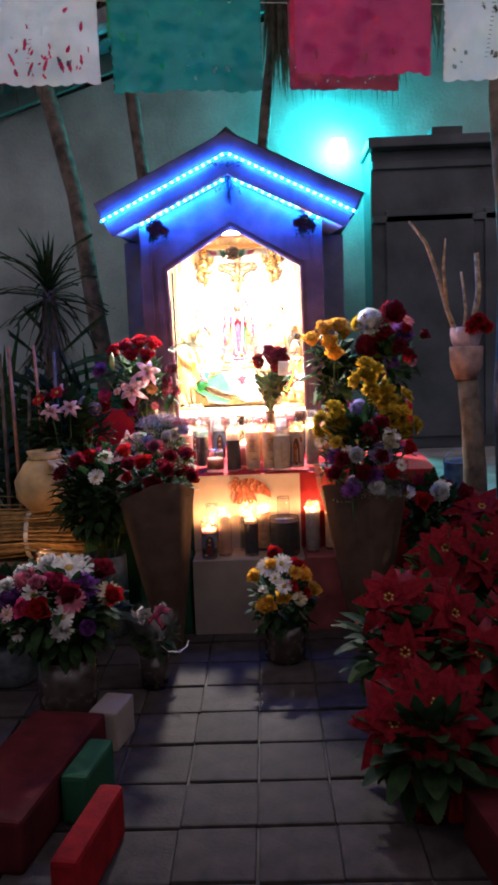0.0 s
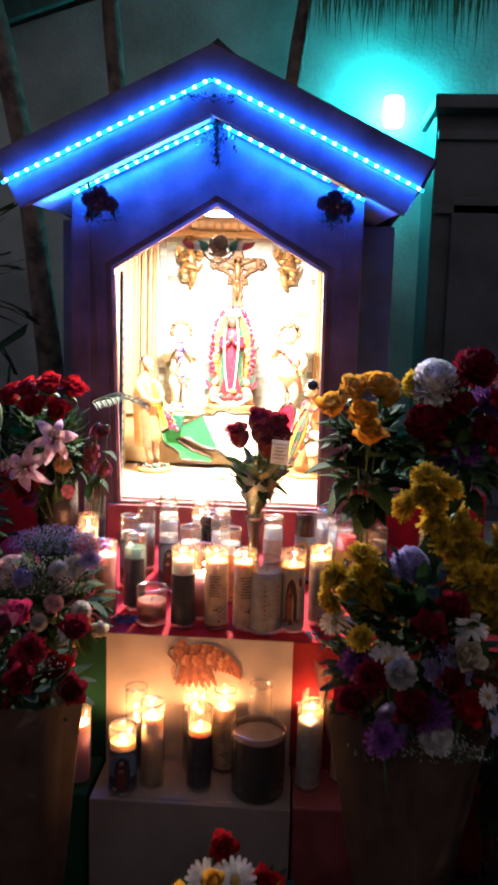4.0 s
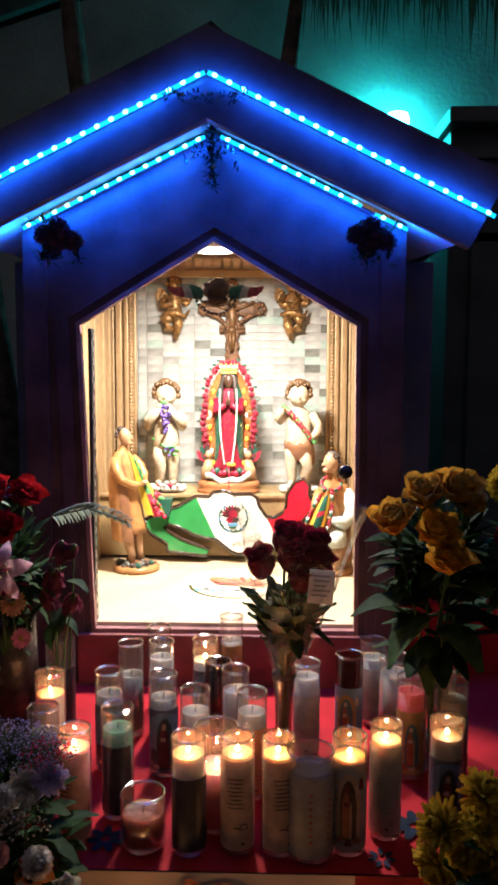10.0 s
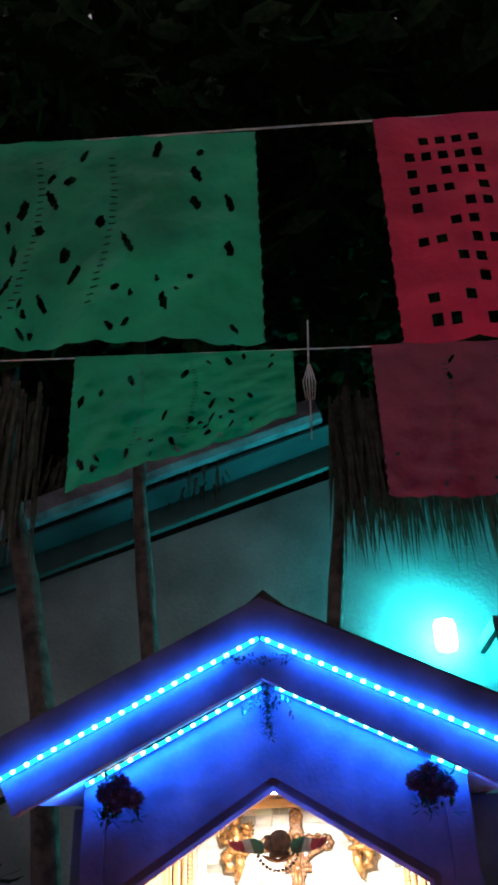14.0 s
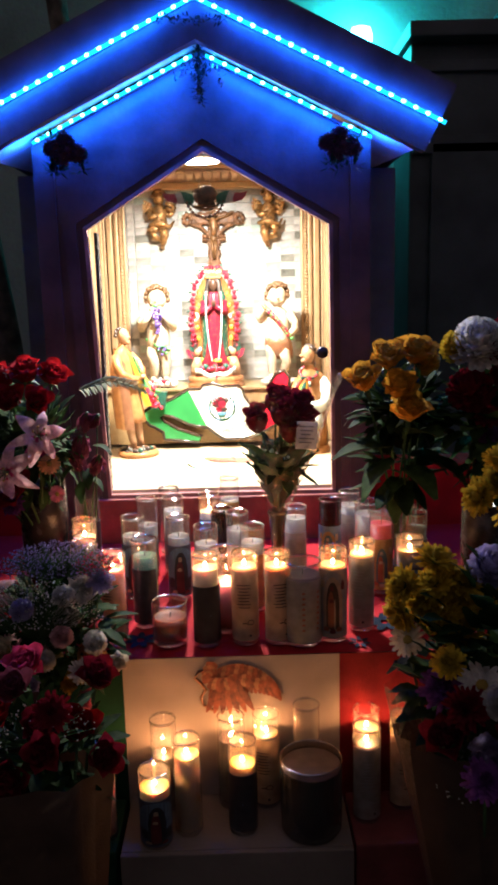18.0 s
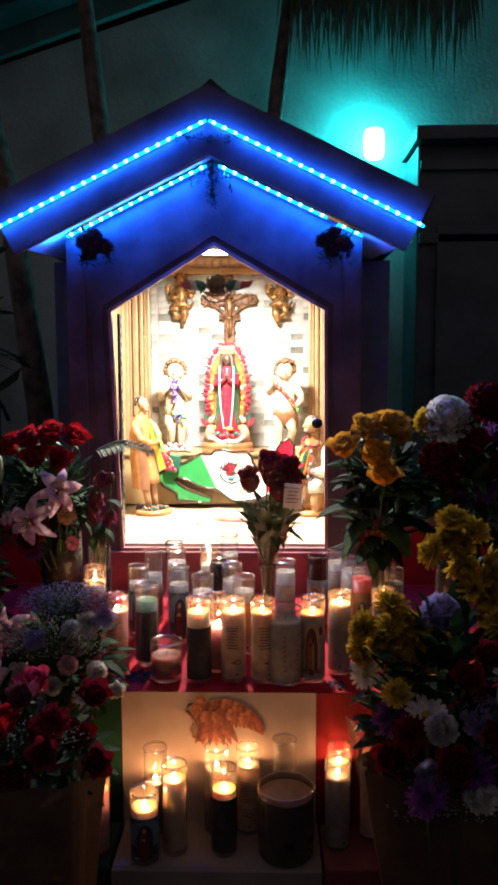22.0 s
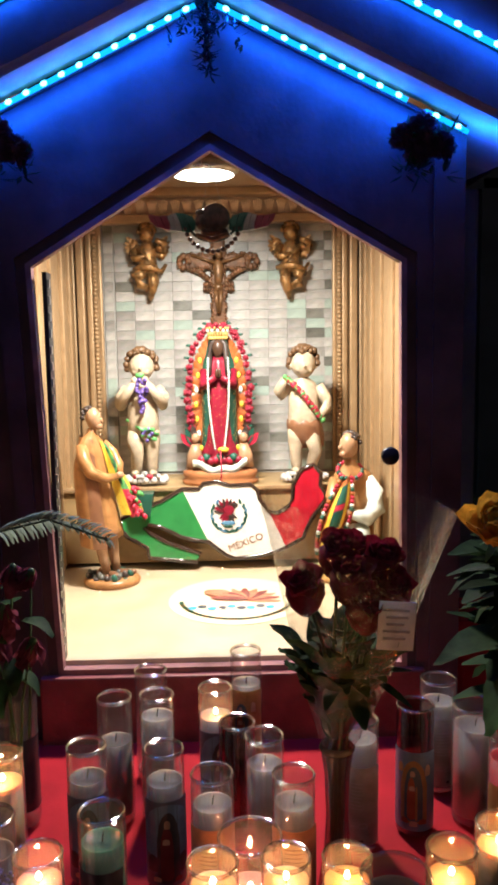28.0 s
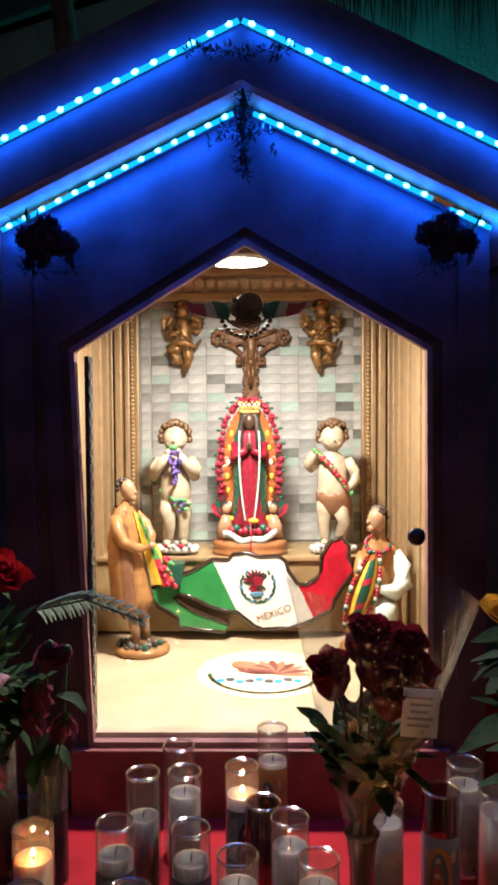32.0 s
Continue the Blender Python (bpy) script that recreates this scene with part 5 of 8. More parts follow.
# knee-length tunic with folds
j.loft([(0.125, 0, 0, 0.052, 0.038), (0.15, 0, 0, 0.050, 0.037), (0.20, 0, 0, 0.046, 0.035), (0.25, 0, 0, 0.040, 0.031), (0.30, -0.001, 0, 0.039, 0.029), (0.345, -0.002, 0, 0.042, 0.028), (0.375, -0.003, 0, 0.040, 0.025), (0.392, -0.003, 0, 0.024, 0.018), (0.404, 0.0, -0.002, 0.013, 0.013), (0.415, 0.003, -0.004, 0.012, 0.012)], 32, 0, None, 0.055, 10)
# cloak hanging down the back and over one shoulder
vs, fs = [], []
for i in range(13):
    t = i / 12
    z = 0.398 - 0.285 * t
    for q in range(13):
        u = q / 12
        a = radians(35 + 215 * u)
        rx, ry = 0.040 + 0.018 * math.sin(min(1, t * 2.2) * 1.57) + 0.010 * t, 0.028 + 0.016 * min(1, t * 2)
        w = 1 + 0.07 * t * math.sin(u * 22 + t * 2)
        vs.append((-0.006 + rx * w * math.cos(a) * (0.55 + 0.45 * min(1, t * 4)), 0.006 + ry * w * math.sin(a), z - 0.02 * abs(u - 0.4)))
for i in range(12):
    fs += [(i * 13 + q, i * 13 + q + 1, i * 13 + q + 14, i * 13 + q + 13) for q in range(12)]
j.add(vs, fs, 0)
j.add([(x * 0.97, y - 0.002, z) for x, y, z in vs], [f[::-1] for f in fs], 6)
# painted cloth held out in front, with a hem of roses
nw, nh = 9, 15
vs = []
for i in range(nh):
    t = i / (nh - 1)
    for q in range(nw):
        u = q / (nw - 1)
        vs.append((0.004 + 0.030 * t + (0.030 + 0.046 * t) * u, -0.030 - 0.022 * math.sin(3.0 * u) * t ** 0.5 - 0.010 * t + 0.004 * math.sin(9 * u + 3 * t), 0.388 - 0.205 * t - 0.028 * u * (1 - t)))
for i in range(nh - 1):
    for q in range(nw - 1):
        a = i * nw + q
        j.add([vs[a], vs[a + 1], vs[a + nw + 1], vs[a + nw]], [(0, 1, 2, 3)], 1 if q in (0, 1, 6, 7) else (8 if (q + i) % 3 else 5) if i < 9 else 4)
for k in range(30):
    rr_ = random.Random(k)
    j.ball((0.074 + rr_.uniform(-0.024, 0.024), -0.058 + rr_.uniform(-0.006, 0.006), 0.210 + rr_.uniform(-0.040, 0.045)), rr_.uniform(0.006, 0.009), 4 if k % 5 else 8, 6, 4)
limb(j, [(-0.036, 0, 0.372), (-0.046, -0.012, 0.335), (-0.044, -0.030, 0.305), (-0.012, -0.050, 0.288), (0.022, -0.058, 0.290)], [0.017, 0.019, 0.018, 0.014, 0.008], 0)
limb(j, [(0.034, 0, 0.372), (0.050, -0.018, 0.345), (0.052, -0.036, 0.318), (0.036, -0.058, 0.298)], [0.016, 0.017, 0.015, 0.008], 0)
j.ball((0.030, -0.062, 0.294), (0.014, 0.010, 0.009), 2, 8, 6)
j.ball((0.008, -0.010, 0.440), (0.022, 0.023, 0.030), 2, 14, 10)
j.ball((0.018, -0.030, 0.436), (0.005, 0.006, 0.007), 2, 6, 4)
j.ball((0.012, -0.022, 0.422), (0.013, 0.010, 0.010), 2, 8, 5)
for k in range(46):
    rr_ = random.Random(k + 9)
    a, b = rr_.uniform(0, 6.28), rr_.uniform(0, 1.7)
    if math.sin(a) < -0.1 and b > 0.7:
        continue
    j.ball((0.003 + 0.022 * math.cos(a) * math.sin(b), -0.002 + 0.024 * math.sin(a) * math.sin(b), 0.443 + 0.026 * math.cos(b)), 0.0065, 3, 6, 4)
for q, (x_, y_, z_) in enumerate(j.v):  # leans to one side
    j.v[q] = (x_ - 0.075 * z_, y_ + 0.083 * z_, z_)
solo("standing_figurine", j, [PAINT[k] for k in PJ], "tan robed man figurine with flowered cloak", "statue", pose(-0.276, 4.52, 0.836, 0, 0, 48) @ Matrix.Diagonal((0.90, 0.90, 0.945, 1)))

# kneeling man holding a decorated cloak
k_ = MB()
PK = ["white", "tan", "skin", "dark", "red", "green", "orange", "yellow"]
k_.lathe([(0, 0), (0.084, 0), (0.086, 0.010), (0.076, 0.02), (0, 0.02)], 26, 1)
k_.loft([(0.02, 0.015, 0, 0.062, 0.05), (0.06, 0.018, 0, 0.060, 0.048), (0.10, 0.020, 0, 0.052, 0.042), (0.15, 0.022, 0, 0.050, 0.036), (0.20, 0.022, 0, 0.052, 0.034), (0.245, 0.020, 0, 0.054, 0.030), (0.272, 0.018, 0, 0.042, 0.026), (0.288, 0.014, 0, 0.018, 0.016), (0.302, 0.012, -0.002, 0.013, 0.013)], 22, 1, None, 0.04, 9)
limb(k_, [(0.030, -0.012, 0.090), (0.026, -0.046, 0.120), (0.022, -0.066, 0.118), (0.024, -0.068, 0.090)], [0.034, 0.032, 0.029, 0.026], 0)
limb(k_, [(0.024, -0.068, 0.092), (0.026, -0.066, 0.055), (0.026, -0.062, 0.022)], [0.021, 0.018, 0.015], 2)
limb(k_, [(0.05, 0, 0.25), (0.070, -0.012, 0.215), (0.072, -0.026, 0.178), (0.045, -0.050, 0.160), (0.006, -0.066, 0.176)], [0.022, 0.027, 0.027, 0.022, 0.011], 0)
k_.ball((-0.002, -0.066, 0.180), (0.013, 0.010, 0.010), 2, 8, 6)
limb(k_, [(-0.022, 0, 0.25), (-0.036, -0.02, 0.21), (-0.03, -0.045, 0.185)], [0.018, 0.018, 0.011], 1)
nw, nh = 8, 14
vs = []
for i in range(nh):
    t = i / (nh - 1)
    for q in range(nw):
        u = q / (nw - 1) - 0.5
        wd = 0.050 * math.sin(0.35 + 2.4 * t)
        vs.append((-0.004 - 0.060 * t + wd * u * 1.3, -0.046 - 0.022 * math.sin(3.1 * t) - 0.016 * math.cos(3.1 * u), 0.262 - 0.195 * t + 0.02 * u))
for i in range(nh - 1):
    for q in range(nw - 1):
        a = i * nw + q
        k_.add([vs[a], vs[a + 1], vs[a + nw + 1], vs[a + nw]], [(0, 1, 2, 3)], 6 if q in (0, 6) or i in (0, 12) else 7 if q in (1, 5) else (5 if i % 4 else 4))
for q in range(44):
    t = (q // 2) / 21
    wd = 0.050 * math.sin(0.35 + 2.4 * t)
    s = -1 if q % 2 else 1
    k_.ball((-0.004 - 0.060 * t + s * wd * 0.68, -0.050 - 0.022 * math.sin(3.1 * t), 0.262 - 0.195 * t), 0.0062, (4, 5, 4, 6, 0)[q % 5], 6, 4)
for q in range(22):
    a = q / 22 * 6.28
    k_.ball((0.010 + 0.030 * math.cos(a), -0.014 + 0.024 * math.sin(a), 0.276 + 0.018 * math.sin(a)), 0.0062, 4 if q % 3 else 5, 6, 4)
k_.ball((0.008, -0.008, 0.338), (0.023, 0.026, 0.032), 2, 14, 10)
k_.ball((-0.014, -0.018, 0.334), (0.006, 0.006, 0.007), 2, 6, 4)
k_.ball((-0.006, -0.016, 0.318), (0.011, 0.012, 0.010), 2, 8, 5)
for k in range(46):
    rr_ = random.Random(k + 90)
    a, b = rr_.uniform(0, 6.28), rr_.uniform(0, 1.7)
    if math.cos(a) < -0.2 and b > 0.8:
        continue
    k_.ball((0.013 + 0.024 * math.cos(a) * math.sin(b), -0.002 + 0.026 * math.sin(a) * math.sin(b), 0.342 + 0.028 * math.cos(b)), 0.0065, 3, 6, 4)
solo("kneeling_figurine", k_, [PAINT[k] for k in PK], "white and tan kneeling man figurine with garland", "statue", pose(0.315, 4.53, 0.836, 0, 0, 0))

# carved crucifix and gilt cherubs on the tiled wall
cr = MB()
cr.box((0, 0, -0.02), (0.042, 0.014, 0.27), 0, None, 0.004).box((0, 0, 0.035), (0.19, 0.014, 0.044), 0, None, 0.004)
for x, z in ((-0.098, 0.035), (0.098, 0.035), (0, 0.115)):
    for q in range(7):
        a = q * 0.9
        cr.ball((x + 0.014 * math.cos(a), -0.004, z + 0.016 * math.sin(a)), (0.010, 0.008, 0.011), 0, 7, 5)
for k in range(22):  # carved scrolls along the edges
    t = -1 + 2 * k / 21
    for s in (-1, 1):
        cr.ball((t * 0.085, -0.006, 0.035 + s * (0.020 + 0.003 * math.sin(k * 1.7))), (0.006, 0.006, 0.005), 0, 6, 4)
        cr.ball((s * (0.019 + 0.003 * math.sin(k * 1.7)), -0.006, -0.03 + t * 0.11), (0.005, 0.006, 0.006), 0, 6, 4)
for s in (-1, 1):  # scrollwork in the angles of the cross
    for k in range(6):
        cr.ball((s * (0.024 + 0.009 * k), -0.004, 0.012 - 0.032 * (1 - k / 5) ** 1.5), (0.008, 0.007, 0.009), 0, 7, 5)
        cr.ball((s * (0.025 + 0.008 * (k % 3)), -0.003, -0.030 - 0.014 * (k // 3)), (0.005, 0.005, 0.008), 0, 6, 4)
cr.loft([(-0.032, 0, -0.016, 0.010, 0.008), (-0.01, 0.001, -0.018, 0.013, 0.010), (0.018, 0, -0.018, 0.016, 0.011), (0.032, 0, -0.016, 0.012, 0.008), (0.040, 0, -0.016, 0.006, 0.006)], 12, 1)
cr.ball((0.003, -0.020, 0.052), (0.010, 0.010, 0.013), 1)
cr.loft([(-0.05, 0, -0.016, 0.014, 0.010), (-0.03, 0, -0.016, 0.014, 0.011)], 10, 1, None, 0.1, 5)
for s in (-1, 1):
    limb(cr, [(s * 0.010, -0.016, 0.030), (s * 0.04, -0.018, 0.040), (s * 0.076, -0.014, 0.052)], [0.006, 0.0045, 0.0035], 1)
    limb(cr, [(s * 0.007, -0.016, -0.045), (s * 0.006, -0.024, -0.075), (s * 0.002, -0.018, -0.115)], [0.008, 0.006, 0.004], 1)
solo("carved_crucifix", cr, [mat("carved_brown_wood", (0.22, 0.105, 0.05), 0.45, 0.2, var=0.4, scale=50, bump=0.5), mat("bronzed_figure", (0.22, 0.11, 0.045), 0.4, 0.3, var=0.3, scale=60)], "carved brown wooden crucifix on the tiled wall", "crucifix", pose(0.001, NB - 0.014, 1.6350))


def gilt_cherub(x, s):
    g = MB()
    g.ball((0, -0.030, 0.076), (0.026, 0.025, 0.029), 0, 12, 8)
    r = random.Random(7)
    for q in range(44):
        a, b = r.uniform(0, 6.28), r.uniform(0, 1.6)
        if math.sin(a) < -0.2 and b > 0.8:
            continue
        g.ball((0.027 * math.cos(a) * math.sin(b), -0.026 + 0.026 * math.sin(a) * math.sin(b), 0.080 + 0.030 * math.cos(b)), 0.009, 0, 6, 4)
    g.loft([(-0.050, 0.004 * s, -0.020, 0.026, 0.020), (-0.03, 0.002 * s, -0.024, 0.032, 0.026), (0.0, 0, -0.024, 0.029, 0.025), (0.03, 0, -0.022, 0.030, 0.021), (0.048, 0, -0.022, 0.018, 0.014), (0.056, 0, -0.022, 0.010, 0.01)], 16, 0)
    limb(g, [(-0.014 * s, -0.022, -0.040), (-0.036 * s, -0.040, -0.062), (-0.030 * s, -0.036, -0.085), (0.004 * s, -0.022, -0.100)], [0.022, 0.020, 0.016, 0.010], 0)
    limb(g, [(0.014 * s, -0.022, -0.042), (0.020 * s, -0.034, -0.080), (0.012 * s, -0.030, -0.105), (0.004 * s, -0.016, -0.135)], [0.022, 0.018, 0.015, 0.007], 0)
    limb(g, [(-0.028, -0.022, 0.036), (-0.050, -0.032, 0.012), (-0.040, -0.046, -0.004), (0.0, -0.052, 0.006)], [0.013, 0.014, 0.013, 0.009], 0)
    limb(g, [(0.028, -0.022, 0.036), (0.056, -0.030, 0.028), (0.058, -0.040, 0.044), (0.030, -0.052, 0.056)], [0.013, 0.014, 0.012, 0.008], 0)
    for w in (-1, 1):
        for q in range(6):
            an = radians(48 + 17 * q)
            mx = Matrix.Translation((w * 0.022, -0.008, 0.030)) @ Matrix.Rotation(w * an, 4, "Y") @ Matrix.Rotation(math.pi / 2, 4, "X")
            g.petal(mx, 0.062 - 0.004 * q, 0.020, 0.35, 0.2, 0, 0.3, 3)
            g.ball((w * (0.022 + 0.030 * math.sin(an)), -0.010, 0.030 + 0.030 * math.cos(an)), (0.014, 0.008, 0.014), 0, 6, 4)
    g.tube([(-0.045, -0.024, -0.036), (-0.02, -0.046, -0.030), (0.012, -0.050, -0.030), (0.044, -0.036, -0.046), (0.060, -0.020, -0.020)], [0.009, 0.012, 0.012, 0.010, 0.005], 8, 0)
    g.tube([(-0.03 * s, -0.05, 0.03), (0.0, -0.060, 0.0), (0.026 * s, -0.052, -0.03)], 0.003, 6, 0)
    solo("gilt_wall_cherub", g, [M_ANTIQUE], "antique gold cherub plaque on the tiled wall", "statue", pose(x, NB - 0.004, 1.680) @ Matrix.Scale(0.88, 4))


gilt_cherub(-0.202, 1)
gilt_cherub(0.212, -1)

# painted eagle plaque hanging behind the glass
eg = thing("eagle_plaque", "painted eagle plaque with flag-coloured wings", "plaque", pose(0.002, 4.062, 1.650))
part("body", MB().ball((0.006, 0, 0.008), (0.027, 0.011, 0.027), 0, 18, 11).ball((-0.020, -0.002, 0.002), (0.012, 0.008, 0.016), 0, 10, 7).ball((-0.022, -0.004, 0.018), (0.009, 0.006, 0.006), 0, 8, 6).ball((0.004, -0.002, -0.016), (0.026, 0.007, 0.008), 0, 12, 6), mat("dark_brown_eagle", (0.13, 0.065, 0.045), 0.4, var=0.4, scale=80), eg)
M_LAUREL = mat("dark_bronze_laurel", (0.07, 0.075, 0.07), 0.35, 0.4, var=0.4, scale=90)
for s in (-1, 1):  # each wing: a green, a pale and a red piece, swept up to the tip
    for nm, poly, m_ in (("green_wing", ((0.029, 0.002), (0.040, 0.012), (0.054, 0.017), (0.067, 0.0175), (0.060, 0.002), (0.055, -0.016), (0.042, -0.018), (0.033, -0.014)), PAINT["green"]),
                         ("pale_wing", ((0.067, 0.0175), (0.075, 0.0145), (0.082, 0.0125), (0.079, -0.001), (0.078, -0.0135), (0.055, -0.016), (0.060, 0.002)), PAINT["wingpale"]),
                         ("red_wing", ((0.082, 0.0125), (0.100, 0.012), (0.118, 0.016), (0.113, 0.003), (0.103, -0.007), (0.078, -0.0135), (0.079, -0.001)), PAINT["wingred"])):
        part(nm, MB().prism([(s * x, z) for x, z in poly[::s]], -0.004, 0.003), m_, eg, smooth=False)
    for k in range(7):  # carved feather ribs
        x_ = 0.038 + 0.0115 * k
        part("feather_rib", MB().tube([(s * x_, -0.0045, 0.014 - 0.0006 * k), (s * (x_ - 0.005), -0.0055, 0.0), (s * (x_ - 0.007), -0.0045, -0.014 + 0.0008 * k)], [0.0010, 0.0014, 0.0008], 5), PAINT["green"] if k < 3 else PAINT["wingpale"] if k < 4 else PAINT["wingred"], eg)
mb = MB()
for k in range(15):
    a = radians(196 + 148 * k / 14)
    mb.ball((0.052 * math.cos(a), -0.002, 0.004 + 0.056 * math.sin(a)), (0.0050, 0.004, 0.0046), 0, 7, 5)
for k in range(21):
    a = radians(200 + 140 * k / 20)
    mb.ball((0.044 * math.cos(a), -0.003, 0.002 + 0.036 * math.sin(a)), (0.0036, 0.003, 0.0030), 1, 6, 4)
part("laurel", mb, [PAINT["umber"], M_LAUREL], eg)
part("ribbon", MB().tube([(-0.03, -0.003, -0.022), (0, -0.006, -0.032), (0.03, -0.003, -0.022)], 0.005, 7).ball((0, -0.004, -0.02), (0.022, 0.004, 0.006)), PAINT["brown"], eg)
part("cord", MB().tube([(-0.02, 0.004, 0.02), (0, 0.004, 0.104), (0.02, 0.004, 0.02)], 0.0008, 4), M_STRING, eg)

solo("green_block", MB().prism([(-0.238, 1.045), (-0.176, 1.045), (-0.186, 0.985), (-0.232, 0.985)][::-1], 4.600, 4.652), PAINT["green"], "small dark green wedge wired to the ledge front", "block", smooth=False)

# map-shaped board leaning on the ledge
GREEN = [(-0.267, 0.974), (-0.215, 1.0), (-0.161, 1.018), (-0.103, 1.051), (-0.035, 0.91), (-0.073, 0.915), (-0.109, 0.925), (-0.133, 0.938), (-0.163, 0.952), (-0.19, 0.958), (-0.205, 0.95), (-0.19, 0.936), (-0.146, 0.91), (-0.092, 0.891), (-0.057, 0.879), (-0.067, 0.857), (-0.11, 0.861), (-0.146, 0.865), (-0.192, 0.87), (-0.196, 0.896), (-0.227, 0.915), (-0.247, 0.925), (-0.264, 0.946)]
WHITE = [(-0.103, 1.051), (-0.059, 1.05), (-0.047, 1.064), (-0.011, 1.069), (0.024, 1.058), (0.078, 1.06), (0.096, 1.045), (0.102, 1.02), (0.126, 0.986), (0.171, 0.891), (0.143, 0.879), (0.095, 0.869), (0.034, 0.864), (0.01, 0.874), (-0.035, 0.91)]
REDP = [(0.126, 0.986), (0.15, 0.983), (0.18, 1.001), (0.19, 1.019), (0.192, 1.056), (0.216, 1.098), (0.246, 1.11), (0.266, 1.085), (0.264, 1.055), (0.276, 1.033), (0.27, 1.006), (0.246, 0.976), (0.228, 0.945), (0.216, 0.915), (0.171, 0.891)]
mp = thing("map_board", "map-shaped board painted green, white and red", "sign", pose(0, 4.625, 0.835, -5))
for nm, poly, col in (("green_part", GREEN, "lightgreen"), ("white_part", WHITE, "white"), ("red_part", REDP, "red")):
    m = mat("gloss_" + nm, {"lightgreen": (0.03, 0.22, 0.06), "white": (0.74, 0.71, 0.65), "red": (0.50, 0.012, 0.03)}[col], 0.18, var=0.1, coat=0.6)
    part(nm, MB().prism([(x, z - 0.835) for x, z in poly], -0.012, 0.012), m, mp, smooth=False)
edge = GREEN[:4] + WHITE[1:9] + REDP[1:] + WHITE[10:] + GREEN[5:]
mb = MB()
mb.tube([(x, -0.010, z - 0.835) for x, z in edge + edge[:1]], 0.0062, 7)
part("border", mb, mat("gloss_dark_border", (0.035, 0.018, 0.012), 0.15, var=0.2, coat=0.8), mp, "glossy dark brown rim")
seal = MB()
for k in range(26):  # wreath
    a = radians(140 + 260 * k / 25)
    mx = Matrix.Translation((0.020 + 0.042 * math.cos(a), -0.0135, 0.147 + 0.042 * math.sin(a))) @ Matrix.Rotation(-a + radians(20 if k % 2 else 160), 4, "Y") @ Matrix.Rotation(math.pi / 2, 4, "X")
    seal.petal(mx, 0.016, 0.008, 0.0, 0.0, 0 if k % 3 else 1, 0.7, 3)
for k in range(9):  # spread wing
    mx = Matrix.Translation((0.016, -0.0140, 0.152)) @ Matrix.Rotation(radians(-85 + 17 * k), 4, "Y") @ Matrix.Rotation(math.pi / 2, 4, "X")
    seal.petal(mx, 0.040 - 0.001 * abs(k - 4), 0.012, 0.0, 0.0, 2 if k % 2 else 3, 0.5, 3)
for k in range(6):  # tail and cactus
    mx = Matrix.Translation((0.018, -0.0142, 0.150)) @ Matrix.Rotation(radians(120 + 24 * k), 4, "Y") @ Matrix.Rotation(math.pi / 2, 4, "X")
    seal.petal(mx, 0.028, 0.011, 0.0, 0.0, 3 if k < 3 else 2, 0.6, 3)
seal.ball((0.020, -0.0142, 0.158), (0.015, 0.0012, 0.013), 2, 12, 5).ball((0.036, -0.0144, 0.172), (0.009, 0.0012, 0.007), 3, 10, 5)
seal.ball((0.018, -0.0142, 0.124), (0.020, 0.001, 0.006), 1, 12, 5).ball((0.018, -0.0143, 0.115), (0.014, 0.001, 0.004), 0, 12, 5)
part("seal", seal, [PAINT["green"], PAINT["blue"], PAINT["deepred"], PAINT["dark"]], mp, "printed red eagle and green wreath")
cu = bpy.data.curves.new("lettering", "FONT")
cu.body, cu.size, cu.align_x, cu.extrude = "MÉXICO", 0.026, "CENTER", 0.0006
tmp = bpy.data.objects.new("lettering", cu)
me = bpy.data.meshes.new_from_object(tmp)
bpy.data.objects.remove(tmp)
me.materials.append(PAINT["brown"])
part("lettering", me, [], mp, "dark painted lettering", m=pose(0.066, -0.0128, 0.064, 90, -20, 0))

# seal printed on the niche floor
fs_ = thing("floor_seal", "printed round eagle seal on the niche floor", "decal", pose(0.035, 4.36, 0.8362))
part("disc", MB().lathe([(0, 0.0008), (0.155, 0.0008), (0.158, 0)], 40, 0, None, 1.0, 1.08), mat("pale_decal_paper", (0.66, 0.56, 0.41), 0.4, var=0.06), fs_)
mb = MB()
for k in range(26):
    a = radians(185 + 170 * k / 25)
    mx = pose(0.128 * math.cos(a), 0.138 * math.sin(a), 0.0016, 0, 0, math.degrees(a))
    mb.petal(mx, 0.030, 0.013, 0, 0, 0 if k % 2 else 1, 0.6, 3)
part("wreath", mb, [LAB["gold"], LAB["green"]], fs_)
mb = MB()
for k in range(10):
    mb.petal(pose(0.02, -0.01, 0.0022 + 0.0003 * k, 0, 0, -100 + 20 * k), 0.085, 0.026, 0, 0, k % 2, 0.4, 4)
mb.petal(pose(-0.02, 0.03, 0.0056, 0, 0, 70), 0.06, 0.05, 0, 0, 0, 0.2, 4)
part("eagle", mb, [LAB["orange"], LAB["red"]], fs_)
mb = MB()
for k in range(9):
    mb.petal(pose(-0.09 + 0.022 * k, -0.062 + 0.008 * math.sin(k * 2.0), 0.002, 0, 0, 85), 0.02, 0.024, 0, 0, k % 2, 0.1, 3)
part("water", mb, [mat("bright_blue_print", (0.05, 0.35, 0.62), 0.4, var=0.2), LAB["blue"]], fs_)

